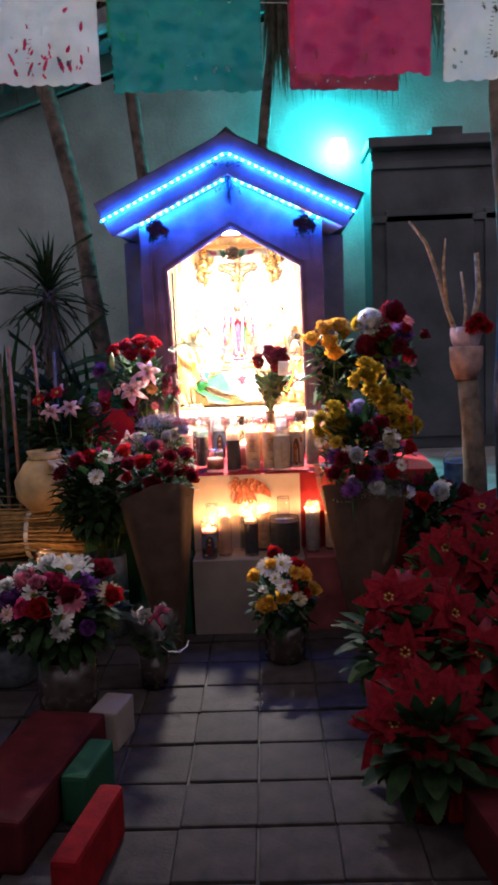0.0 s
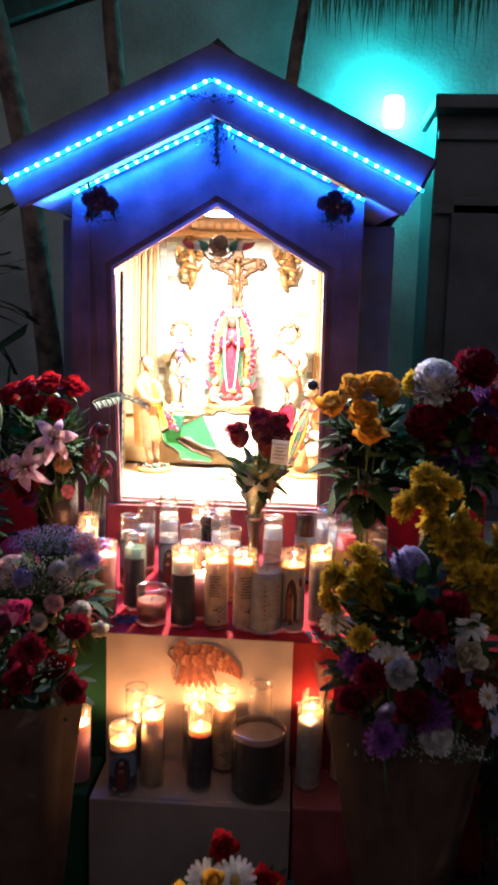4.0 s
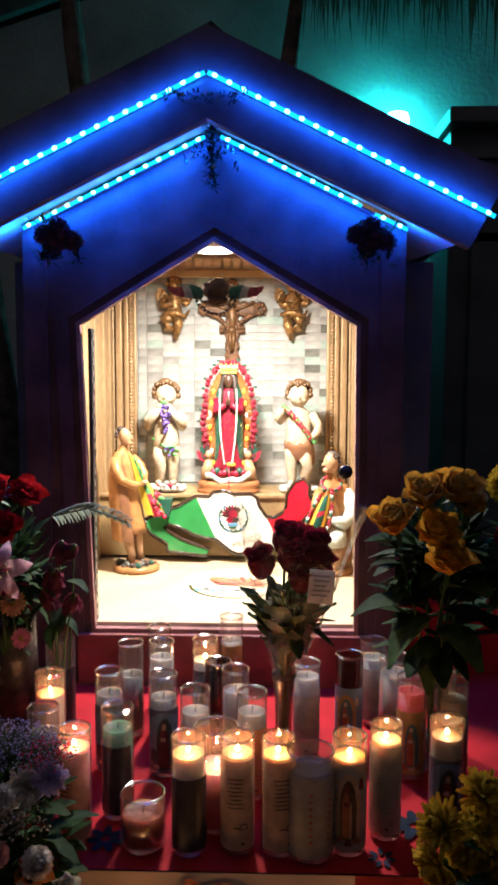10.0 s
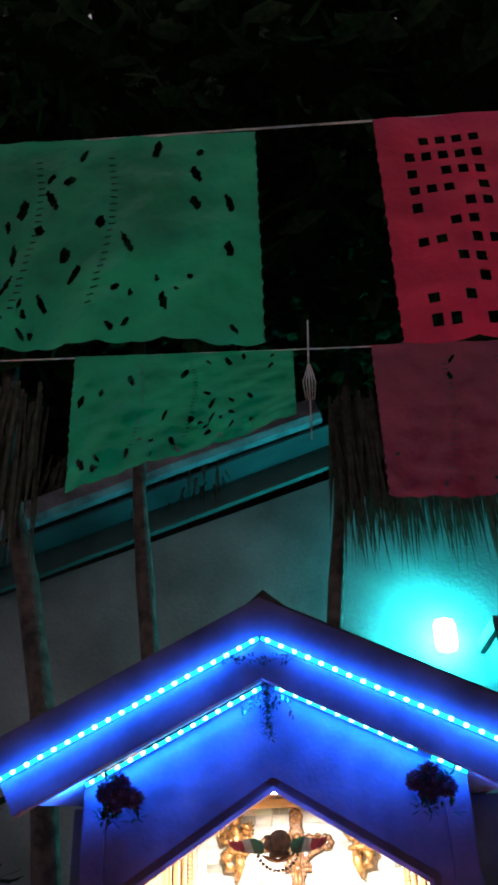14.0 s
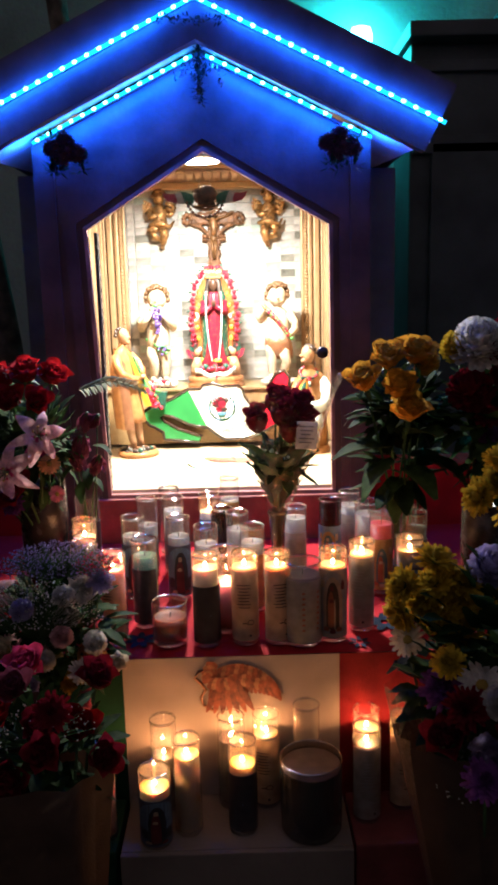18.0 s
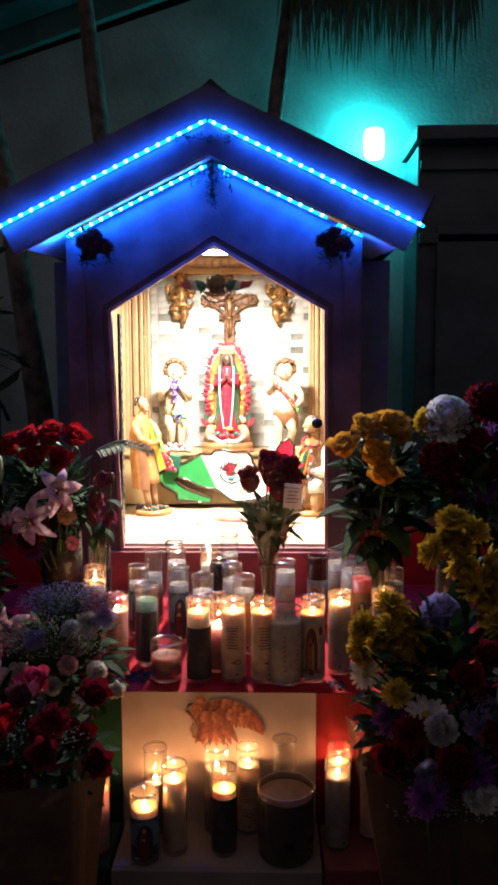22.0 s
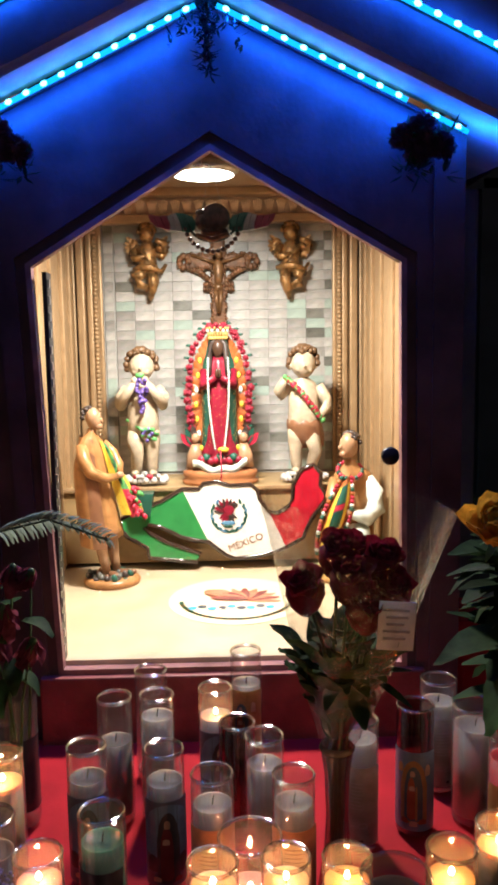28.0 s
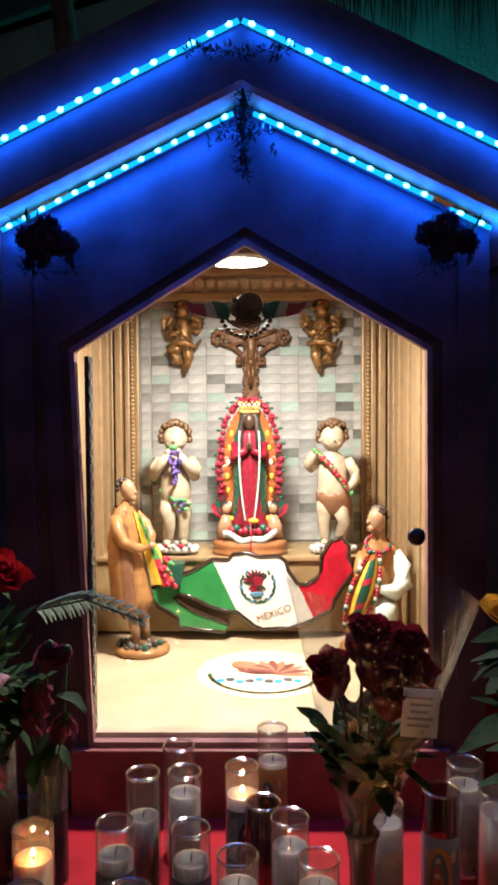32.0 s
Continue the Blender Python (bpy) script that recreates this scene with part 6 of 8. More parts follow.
# mosaic tiles on the back wall
M_TILES = [mat("pale_grey_tile", (0.41, 0.405, 0.38), 0.45, var=0.22, scale=26, fine=90, rnd=0.14), mat("mid_grey_tile", (0.33, 0.325, 0.305), 0.35, var=0.22, scale=26, fine=90, rnd=0.16), mat("mint_glass_tile", (0.36, 0.45, 0.405), 0.12, var=0.12, scale=40, rnd=0.1, coat=0.5), mat("dark_grey_tile", (0.17, 0.172, 0.152), 0.3, var=0.2, scale=40, rnd=0.2)]
tw, th_ = 0.0560, 0.0282
tiles = [[MB().box((0, 0, 0), (w - 0.0005, 0.008, th_ - 0.0005), 0, None, 0.0006).mesh("tile", [m], False) for m in M_TILES] for w in (tw, tw / 2)]
rt = random.Random(11)
back = [o for o in shrine.children if o.name.startswith("niche_back")][0]
z = 1.052
while z < 1.775:
    x = X0 - 0.020
    while x < X1 - 0.006:
        a, b = max(x, X0), min(x + tw, X1)
        if b - a > 0.012:
            half = (b - a) < tw * 0.7
            u = rt.random()
            mi = 3 if u < 0.12 else 2 if u < 0.22 else 1 if u < 0.40 else 0
            part("tile", tiles[half][mi], [], back, m=pose((a + b) / 2, NB + 0.0085 - rt.uniform(0, 0.0008), z + th_ / 2))
        x += tw
    z += th_

# ---------------------------------------------------------------- gable ornaments


def tuft(mb, c, r, n, ln, rnd_, mi=0):
    for _ in range(n):
        d = Vector((rnd_.gauss(0, 1), rnd_.gauss(0, 1), rnd_.gauss(0, 1))).normalized()
        mx = Matrix.Translation(Vector(c) + d * r * rnd_.random()) @ d.to_track_quat("Y", "Z").to_matrix().to_4x4()
        mb.petal(mx, ln * rnd_.uniform(0.6, 1.1), ln * 0.3, 0.2, 0.4, mi, 0.8, 2)
    return mb


rg = random.Random(21)
gc = thing("garland_cross", "dark green tinsel cross hung on the gable", "garland", pose(0, 0, 0))
mb = MB()
for k in range(26):
    tuft(mb, (rg.uniform(-0.004, 0.004), 3.955 - 0.12 * max(0, 1 - k / 9), 2.055 - 0.175 * k / 25), 0.010, 14, 0.018, rg)
M_TINSEL = mat("dark_green_tinsel", (0.02, 0.07, 0.05), 0.18, 0.6, var=0.4, scale=90)
part("upright", mb, M_TINSEL, gc)
mb = MB()
for k in range(22):
    tuft(mb, (-0.085 + 0.17 * k / 21, 3.792, 2.024 + 0.004 * math.sin(k)), 0.006, 7, 0.014, rg)
part("crossarm", mb, M_TINSEL, gc)
for sx in (-1, 1):
    mb = MB()
    for k in range(9):
        tuft(mb, (sx * (0.012 + 0.006 * k), 3.962, 1.962 - 0.0015 * (k - 3) ** 2), 0.007, 4, 0.018, rg)
    part("leaf_spray", mb, M_TINSEL, gc)
M_DARKROSE = mat("dark_cloth_petal", (0.085, 0.035, 0.042), 0.85, var=0.3, spec=0.1)
ROSE_PETAL = MB().petal(Matrix(), 0.022, 0.024, 0.6, 0.8, 0, 0.0, 3).mesh("petal", [M_DARKROSE])
for x in (-0.375, 0.385):
    cl = thing("rose_cluster", "cluster of dark artificial roses with leaves", "flowers", pose(x * 0.945, 3.955, 1.766) @ Matrix.Scale(0.74, 4))
    for k in range(5):
        cx_, cz_ = ((-0.044, 0.006), (0.0, 0.030), (0.044, -0.014), (-0.012, -0.024), (0.012, 0.002))[k]
        bud = part("rose", MB().ball((cx_, -0.004, cz_), (0.022, 0.012, 0.022), 0, 10, 7), M_DARKROSE, cl)
        for q in range(14):
            a = q * 2.4
            rr_ = 0.004 + 0.0018 * q
            mx = Matrix.Translation((cx_ + rr_ * math.cos(a) * 0.6, -0.012, cz_ + rr_ * math.sin(a) * 0.6)) @ Matrix.Rotation(-a + math.pi / 2, 4, "Y") @ Matrix.Rotation(radians(62 - 3 * q), 4, "X")
            part("petal", ROSE_PETAL, [], bud, m=mx)
    mb = MB()
    for q in range(18):
        tuft(mb, (rg.uniform(-0.06, 0.06), 0.004, rg.uniform(-0.075, 0.04)), 0.018, 9, 0.036, rg)
    tagged(part("foliage", mb, M_LEAF, cl), kind="stuff")

# ---------------------------------------------------------------- flowers
CACHE = {}


def head(kind, col, size, var=0):
    """A flower-head mesh that faces +z, shared between alike flowers."""
    key = (kind, col, round(size, 3), var)
    if key in CACHE:
        return CACHE[key]
    r = random.Random(hash_key(kind, col, var))
    mb = MB()
    mats = [FLW[col], M_STEM, M_POLLEN, FLW["hot"]]
    if kind == "rose":
        n = 34
        for q in range(n):
            t = q / (n - 1)
            a = q * 2.399 + r.uniform(-0.25, 0.25)
            tilt = 92 - 34 * t ** 1.8 + r.uniform(-5, 5)
            rad = size * (0.03 + 0.30 * t)
            mx = pose(0, 0, -size * 0.12 * t, 0, 0, math.degrees(a)) @ Matrix.Translation((0, rad, 0)) @ Matrix.Rotation(radians(tilt), 4, "X")
            mb.petal(mx, size * (0.66 + 0.08 * t) * r.uniform(0.92, 1.06), size * (0.30 + 0.40 * t), 0.75, 0.75 - 1.0 * t ** 1.5, 0, 0.0, 5, size * 0.05, q * 1.7)
        mb.ball((0, 0, -size * 0.12), (size * 0.22, size * 0.22, size * 0.2), 1, 8, 5)
        for q in range(5):
            mx = pose(0, 0, -size * 0.2, 0, 0, q * 72) @ Matrix.Rotation(radians(-20), 4, "X")
            mb.petal(mx, size * 0.6, size * 0.18, 0.3, -0.6, 1, 1.0, 3)
    elif kind == "mum":
        for ring_ in range(7):
            n = 10 + 3 * ring_
            el = 84 - ring_ * 15
            for q in range(n):
                a = q * 360 / n + ring_ * 17 + r.uniform(-6, 6)
                mx = pose(0, 0, 0, 0, 0, a) @ Matrix.Rotation(radians(el + r.uniform(-6, 6)), 4, "X")
                mb.petal(mx, size * (0.34 + 0.05 * ring_) * r.uniform(0.8, 1.15), size * 0.16, 0.7, 0.9 if ring_ < 4 else 0.4, 0, 0.1, 3)
        mb.ball((0, 0, 0), size * 0.2, 1, 8, 5)
    elif kind == "ball":
        for q in range(150):
            zc = 1 - 1.45 * (q + 0.5) / 150
            a = q * 2.39996
            d = Vector((math.sqrt(max(0, 1 - zc * zc)) * math.cos(a), math.sqrt(max(0, 1 - zc * zc)) * math.sin(a), zc))
            mx = Matrix.Translation(d * size * 0.30) @ d.to_track_quat("Y", "Z").to_matrix().to_4x4()
            mb.petal(mx, size * 0.26 * r.uniform(0.8, 1.15), size * 0.17, 0.6, r.uniform(0.3, 1.0), 0, 0.05, 2)
        mb.ball((0, 0, 0), size * 0.3, 0, 10, 7)
    elif kind == "daisy":
        for q in range(18):
            mx = pose(0, 0, 0.001 * (q % 3), 0, 0, q * 20 + r.uniform(-4, 4)) @ Matrix.Rotation(radians(r.uniform(5, 22)), 4, "X")
            mb.petal(mx, size * 0.55, size * 0.17, 0.2, -0.2, 0, 0.1, 3)
        mb.ball((0, 0, 0.002), (size * 0.16, size * 0.16, size * 0.08), 2, 10, 5)
    elif kind == "lily":
        for q in range(6):
            mx = pose(0, 0, 0, 0, 0, q * 60 + r.uniform(-6, 6)) @ Matrix.Rotation(radians(58 + r.uniform(-8, 8)), 4, "X")
            curl = -2.1 + r.uniform(-0.4, 0.4)
            mb.petal(mx, size * 1.05, size * (0.42 if q % 2 else 0.32), 0.45, curl, 0, 0.7, 8, size * 0.02, q)
            mb.petal(mx @ Matrix.Translation((0, 0, 0.0012)), size * 0.92, size * 0.12, 0.45, curl, 3, 0.9, 8)
        for q in range(6):
            a = q * 1.047
            mb.tube([(0, 0, 0), (0.06 * size * math.cos(a), 0.06 * size * math.sin(a), size * 0.35), (0.18 * size * math.cos(a), 0.18 * size * math.sin(a), size * 0.6)], 0.0012, 4, 1)
            mb.ball((0.18 * size * math.cos(a), 0.18 * size * math.sin(a), size * 0.6), (0.003, 0.003, 0.006), 2, 6, 4)
    elif kind == "poin":
        for ring_, (n, ln, el) in enumerate(((5, 0.42, 42), (6, 0.75, 22), (7, 1.0, 4))):
            for q in range(n):
                mx = pose(0, 0, -0.006 * ring_, 0, 0, q * 360 / n + ring_ * 25 + r.uniform(-10, 10)) @ Matrix.Rotation(radians(el + r.uniform(-8, 8)), 4, "X")
                mb.petal(mx, size * ln * r.uniform(0.9, 1.1), size * 0.42 * (0.6 + 0.4 * ln), 0.18, -0.45 + r.uniform(-0.3, 0.2), 0, 0.85, 5, size * 0.015, q)
        for q in range(6):
            mb.ball((0.012 * math.cos(q * 1.05), 0.012 * math.sin(q * 1.05), 0.006), 0.0055, 2, 6, 4)
    elif kind == "wilted":
        for q in range(15):
            a = q * 24 + r.uniform(-8, 8)
            mx = pose(0, 0, 0, 0, 0, a) @ Matrix.Rotation(radians(-62 + r.uniform(-14, 22)), 4, "X")
            mb.petal(mx, size * r.uniform(0.8, 1.05), size * 0.42, 0.5, r.uniform(-1.5, -0.1), 0, 0.2, 5, size * 0.07, q)
        for q in range(8):
            mx = pose(0, 0, 0.004, 0, 0, q * 45) @ Matrix.Rotation(radians(-8), 4, "X")
            mb.petal(mx, size * 0.4, size * 0.1, 0.2, -1.2, 1, 1.0, 3)
        mb.ball((0, 0, 0), (size * 0.12, size * 0.12, size * 0.12), 1, 8, 5)
    CACHE[key] = mb.mesh(kind, mats)
    CACHE[("builder",) + key] = (mb, mats)
    return CACHE[key]


def head_pieces(kind, col, size, var=0):
    """The heart of a flower head, and each of its petals by itself."""
    key = ("pieces", kind, col, round(size, 3), var)
    if key not in CACHE:
        head(kind, col, size, var)
        mb, mats = CACHE[("builder", kind, col, round(size, 3), var)]
        root = list(range(len(mb.v)))

        def find(i):
            while root[i] != i:
                root[i] = root[root[i]]
                i = root[i]
            return i
        for f in mb.f:
            for i in f[1:]:
                root[find(i)] = find(f[0])
        groups = {}
        for f, mi in zip(mb.f, mb.m):
            groups.setdefault(find(f[0]) if mi in (0, 3) else "heart", []).append((f, mi))
        made = {}
        for g, faces in groups.items():
            used = sorted({i for f, _ in faces for i in f})
            at = {i: n for n, i in enumerate(used)}
            one = MB()
            one.v, one.f, one.m = [mb.v[i] for i in used], [tuple(at[i] for i in f) for f, _ in faces], [mi for _, mi in faces]
            made[g] = one.mesh("heart" if g == "heart" else "petal", mats)
        CACHE[key] = (made.pop("heart"), list(made.values()))
    return CACHE[key]


def hash_key(*k):
    return sum(ord(c) * (i + 3) for i, c in enumerate("".join(str(q) for q in k)))


NAMES = dict(rose="rose", mum="chrysanthemum", ball="pompom_flower", daisy="daisy", lily="lily", poin="bract_flower", wilted="wilted_rose")


def bloom(parent, kind, col, size, at, toward, var=0, split=False):
    """One flower head at a place in the thing's own space, facing a direction."""
    d = Vector(toward).normalized()
    m = Matrix.Translation(at) @ d.to_track_quat("Z", "Y").to_matrix().to_4x4() @ Matrix.Rotation(var * 1.7, 4, "Z")
    if not split and kind != "daisy":
        return part(NAMES[kind], head(kind, col, size, var % 3), [], parent, m=m)
    heart, petals = head_pieces(kind, col, size, var % 3)
    ob = part(NAMES[kind], heart, [], parent, m=m)
    for me_ in petals:
        part("petal", me_, [], ob)
    return ob


def stems(parent, foot, tips, r=0.0022):
    for k, t in enumerate(tips):
        f, t = Vector(foot) + Vector((0.012 * math.cos(k * 2.4), 0.012 * math.sin(k * 2.4), 0)), Vector(t)
        mid = f.lerp(t, 0.55) + Vector((0.01 * math.sin(k * 3), 0.01 * math.cos(k * 5), 0.03))
        part("stem", MB().tube([f, mid, t], [r * 1.2, r, r * 0.9], 5), M_STEM, parent)


def leaf_mesh(ln, wd, curl, var):
    key = ("leaf", ln, wd, curl, var)
    if key not in CACHE:
        CACHE[key] = MB().petal(Matrix(), ln, wd, 0.35, curl, 0, 0.75, 6, 0.004, var).mesh("leaf", [M_LEAF])
    return CACHE[key]


def leaf(parent, at, toward, ln=0.09, wd=0.045, curl=-0.5, var=0):
    d = Vector(toward).normalized()
    m = Matrix.Translation(at) @ d.to_track_quat("Y", "Z").to_matrix().to_4x4()
    return part("leaf", leaf_mesh(ln, wd, curl, var % 3), [], parent, m=m)


def foliage(parent, c, rad, n, ln, seed, mat_=None, flat=1.0, name="foliage"):
    """A loose clump of many small leaves."""
    r = random.Random(seed)
    mb = MB()
    for _ in range(int(n * 2.2)):
        d = Vector((r.gauss(0, 1), r.gauss(0, 1), r.gauss(0, flat))).normalized()
        p = Vector((d.x * rad[0], d.y * rad[1], d.z * rad[2])) * r.random() ** 0.4
        mx = Matrix.Translation(Vector(c) + p) @ (d + Vector((0, 0, r.uniform(-0.3, 0.8)))).to_track_quat("Y", "Z").to_matrix().to_4x4()
        mb.petal(mx, ln * r.uniform(0.5, 1.2), ln * r.uniform(0.42, 0.62), 0.3, r.uniform(-0.9, 0.3), 0, 0.6, 3)
    return tagged(part(name, mb, mat_ or M_LEAF, parent), kind="stuff")


def gyps(parent, c, rad, n, seed, m=None):
    """Baby's breath: tiny balls on hair-thin stems."""
    r = random.Random(seed)
    mb = MB()
    for _ in range(int(n * 1.5)):
        d = Vector((r.gauss(0, 1), r.gauss(0, 1), abs(r.gauss(0, 1)))).normalized()
        p = Vector(c) + Vector((d.x * rad[0], d.y * rad[1], d.z * rad[2])) * r.random() ** 0.3
        mb.ball(p, r.uniform(0.0009, 0.0021), 0, 5, 3)
        if r.random() < 0.35:
            mb.tube([Vector(c) + Vector((0, 0, -rad[2] * 0.4)), p], 0.0006, 3, 1, cap=False)
    return tagged(part("filler_blossom", mb, [m or FLW["white"], M_STEM], parent), kind="stuff")


def vase(parent, r, h, m, name="vase", thick=True):
    return part(name, MB().lathe([(0, 0.002), (r * 0.9, 0), (r, 0.006), (r, h * 0.6), (r * 1.02, h)] if not thick else [(0, 0), (r * 0.85, 0), (r, 0.01), (r * 1.04, h * 0.6), (r * 1.0, h), (r * 0.93, h), (r * 0.95, h * 0.6), (r * 0.9, 0.02), (0, 0.02)], 22), m, parent)


def cone(parent, foot, top, r0, r1, m, name, a0=0, a1=360, seed=0, ruff=0.012, n=26):
    """Wrapping paper or film: an open cone with a ruffled upper edge."""
    foot, top = Vector(foot), Vector(top)
    ax = (top - foot)
    q = ax.to_track_quat("Z", "Y").to_matrix()
    vs, fs = [], []
    for i in range(7):
        t = i / 6
        for k in range(n + 1):
            a = radians(a0 + (a1 - a0) * k / n)
            rr = r0 + (r1 - r0) * t ** 0.85 + ruff * t * math.sin(5 * a + seed) + 0.5 * ruff * t * math.sin(13 * a + seed * 2)
            up = t * ax.length + (0.05 * math.sin(2 * a + seed) * ax.length if i == 6 else 0)
            vs.append(foot + q @ Vector((rr * math.cos(a), rr * math.sin(a), up)))
    for i in range(6):
        for k in range(n):
            a = i * (n + 1) + k
            fs.append((a, a + 1, a + n + 2, a + n + 1))
    return part(name, MB().add(vs, fs), m, parent)


def fill(parent, c, rad, kinds, seed, lean=0.5):
    """Smaller blooms packed over the front and top of a bouquet."""
    r = random.Random(seed)
    for k, (kd, cl_, sz) in enumerate(kinds):
        u = (k + 0.5) / len(kinds)
        a = k * 2.39996 + r.uniform(-0.3, 0.3)
        q = math.sqrt(u)
        p = Vector((c[0] + rad[0] * q * math.cos(a), c[1] - rad[1] * math.sqrt(max(0.05, 1 - q * q)), c[2] + rad[2] * q * math.sin(a)))
        bloom(parent, kd, cl_, sz * r.uniform(0.85, 1.15), p, (0.7 * q * math.cos(a), -0.8, 0.5 + lean * math.sin(a) * q), k)


# dark red roses in cellophane, in a slim glass vase before the door
t0 = Vector((0.165, 3.578, top_z(3.578) + 0.003))
rv = thing("rose_vase", "dark red roses in cellophane in a slim vase", "flowers", Matrix.Translation(t0))
part("slim_vase", MB().lathe([(0, 0.002), (0.027, 0.0), (0.030, 0.004), (0.028, 0.02), (0.019, 0.07), (0.0155, 0.13), (0.0175, 0.19), (0.0225, 0.225)], 22), glass("smoked_vase_glass", (0.55, 0.46, 0.42), 0.04, 0.3, 0.7, 0.0, 0.06), rv)
TP = [(0.121, 3.550, 1.112), (0.166, 3.570, 1.150), (0.176, 3.535, 1.128), (0.220, 3.565, 1.140), (0.228, 3.545, 1.106), (0.190, 3.60, 1.140), (0.195, 3.53, 1.092)]
TP = [tuple(Vector(p) - t0) for p in TP]
for k, p in enumerate(TP):
    bloom(rv, "rose", "crimson", 0.045, p, ((p[0]) * 2.2, -0.35, 0.5), k, True)
    part("bud_base", MB().loft([(-0.036, 0, 0, 0.006, 0.006), (-0.026, 0, 0, 0.018, 0.018), (-0.008, 0, 0, 0.026, 0.026), (0.010, 0, 0, 0.024, 0.024)], 10, 0, Matrix.Translation(p)), FLW["crimson"], rv)
stems(rv, (0, 0, 0.205), TP, 0.0026)
for k in range(34):
    a, t = k * 2.4, k / 33
    q = 0.010 + 0.050 * t
    leaf(rv, (q * math.cos(a) + 0.012 * t, 0.8 * q * math.sin(a), 0.235 + 0.125 * t), (math.cos(a) * (0.25 + 0.45 * t), math.sin(a) * (0.2 + 0.4 * t), 0.95), 0.066, 0.050, -0.35, k)
foliage(rv, (0.012, 0.0, 0.345), (0.046, 0.036, 0.050), 26, 0.052, 77)
part("stem_wrap", MB().lathe([(0.010, 0.012), (0.0095, 0.10), (0.012, 0.19), (0.020, 0.232)], 16), mat("tan_tissue_wrap", (0.13, 0.065, 0.04), 0.3, var=0.35, scale=30, trans=0.3), rv, "tan tissue round the stems")
cone(rv, (0.0, 0, 0.225), (0.035, 0.0, 0.575), 0.02, 0.125, M_FILM, "cellophane", 20, 330, 1.2, 0.010)
part("band", MB().lathe([(0.021, 0.221), (0.025, 0.227), (0.021, 0.233)], 14), M_DARKCERAMIC, rv)
cd = part("care_card", MB().box((0.035, -0.072, 0.425), (0.046, 0.0012, 0.062), 0, Matrix.Rotation(radians(4), 4, "Y")), M_WHITEPAPER, rv, "white printed card", smooth=False)
for k in range(5):
    part("print_line", MB().box((0.033 + 0.002 * (k % 2), -0.073, 0.445 - 0.009 * k), (0.034 - 0.006 * (k % 3), 0.0008, 0.003), 0, Matrix.Rotation(radians(4), 4, "Y")), M_INK, cd, smooth=False)

# orange roses on the altar
b0 = Vector((0.475, 3.66, top_z(3.66) + 0.003))
ov = thing("orange_rose_vase", "orange roses with broad dark leaves in a vase", "flowers", Matrix.Translation(b0))
vase(ov, 0.038, 0.20, M_GLASS, "vase", False)
OT = [(0.362, 3.53, 1.186), (0.415, 3.54, 1.232), (0.480, 3.54, 1.240), (0.440, 3.51, 1.168), (0.455, 3.50, 1.120), (0.50, 3.58, 1.21)]
OT = [tuple(Vector(p) - b0) for p in OT]
for k, p in enumerate(OT):
    bloom(ov, "rose", "orange", 0.066, p, (p[0] * 2.5, -0.55, 0.8), k, True)
stems(ov, (0, 0, 0.03), OT, 0.003)
for k, (p, d, l) in enumerate((((0.42, 3.56, 1.03), (-1, -0.15, 0.15), 0.14), ((0.44, 3.57, 1.0), (-0.8, -0.2, -0.5), 0.13), ((0.47, 3.56, 1.06), (0.3, -0.6, 0.3), 0.12), ((0.50, 3.60, 1.08), (0.9, -0.3, 0.2), 0.13), ((0.45, 3.60, 1.10), (-0.6, -0.5, 0.5), 0.11), ((0.46, 3.58, 0.98), (0.5, -0.6, -0.2), 0.12), ((0.42, 3.60, 1.12), (-0.9, -0.1, 0.5), 0.11), ((0.52, 3.58, 1.00), (0.8, -0.4, -0.3), 0.12))):
    leaf(ov, Vector(p) - b0, d, l, 0.085, -0.5, k)
foliage(ov, (-0.01, -0.05, 0.45), (0.09, 0.06, 0.07), 50, 0.075, 31)
foliage(ov, (-0.01, -0.03, 0.33), (0.07, 0.05, 0.09), 40, 0.085, 131)

# white and red pompoms
m0 = Vector((0.66, 3.62, top_z(3.62) + 0.003))
mv = thing("pompom_vase", "white, yellow and red pompom flowers in a vase", "flowers", Matrix.Translation(m0))
vase(mv, 0.045, 0.22, M_DARKCERAMIC)
MT = [((0.617, 3.54, 1.262), "ball", "white", 0.118), ((0.60, 3.53, 1.16), "ball", "crimson", 0.10), ((0.72, 3.57, 1.300), "ball", "crimson", 0.115), ((0.76, 3.55, 1.21), "mum", "purple", 0.09), ((0.68, 3.52, 1.20), "rose", "crimson", 0.06), ((0.575, 3.56, 1.255), "ball", "yellow", 0.075), ((0.72, 3.53, 1.13), "rose", "red", 0.055), ((0.79, 3.60, 1.27), "daisy", "pink", 0.07), ((0.64, 3.53, 1.10), "mum", "crimson", 0.06), ((0.77, 3.52, 1.10), "rose", "crimson", 0.06)]
for k, (p, kd, cl_, sz) in enumerate(MT):
    bloom(mv, kd, cl_, sz, Vector(p) - m0, ((p[0] - 0.66) * 4, -0.7, 0.8), k)
stems(mv, (0, 0, 0.05), [Vector(p[0]) - m0 for p in MT], 0.003)
foliage(mv, (0.02, -0.04, 0.42), (0.13, 0.07, 0.13), 110, 0.075, 32)
fill(mv, (0.05, -0.06, 0.50), (0.15, 0.05, 0.13), [("mum", "crimson", 0.06), ("rose", "crimson", 0.045), ("mum", "purple", 0.055), ("rose", "red", 0.045), ("ball", "crimson", 0.07), ("daisy", "pink", 0.05), ("mum", "crimson", 0.06), ("ball", "purple", 0.06), ("rose", "crimson", 0.05)], 61)

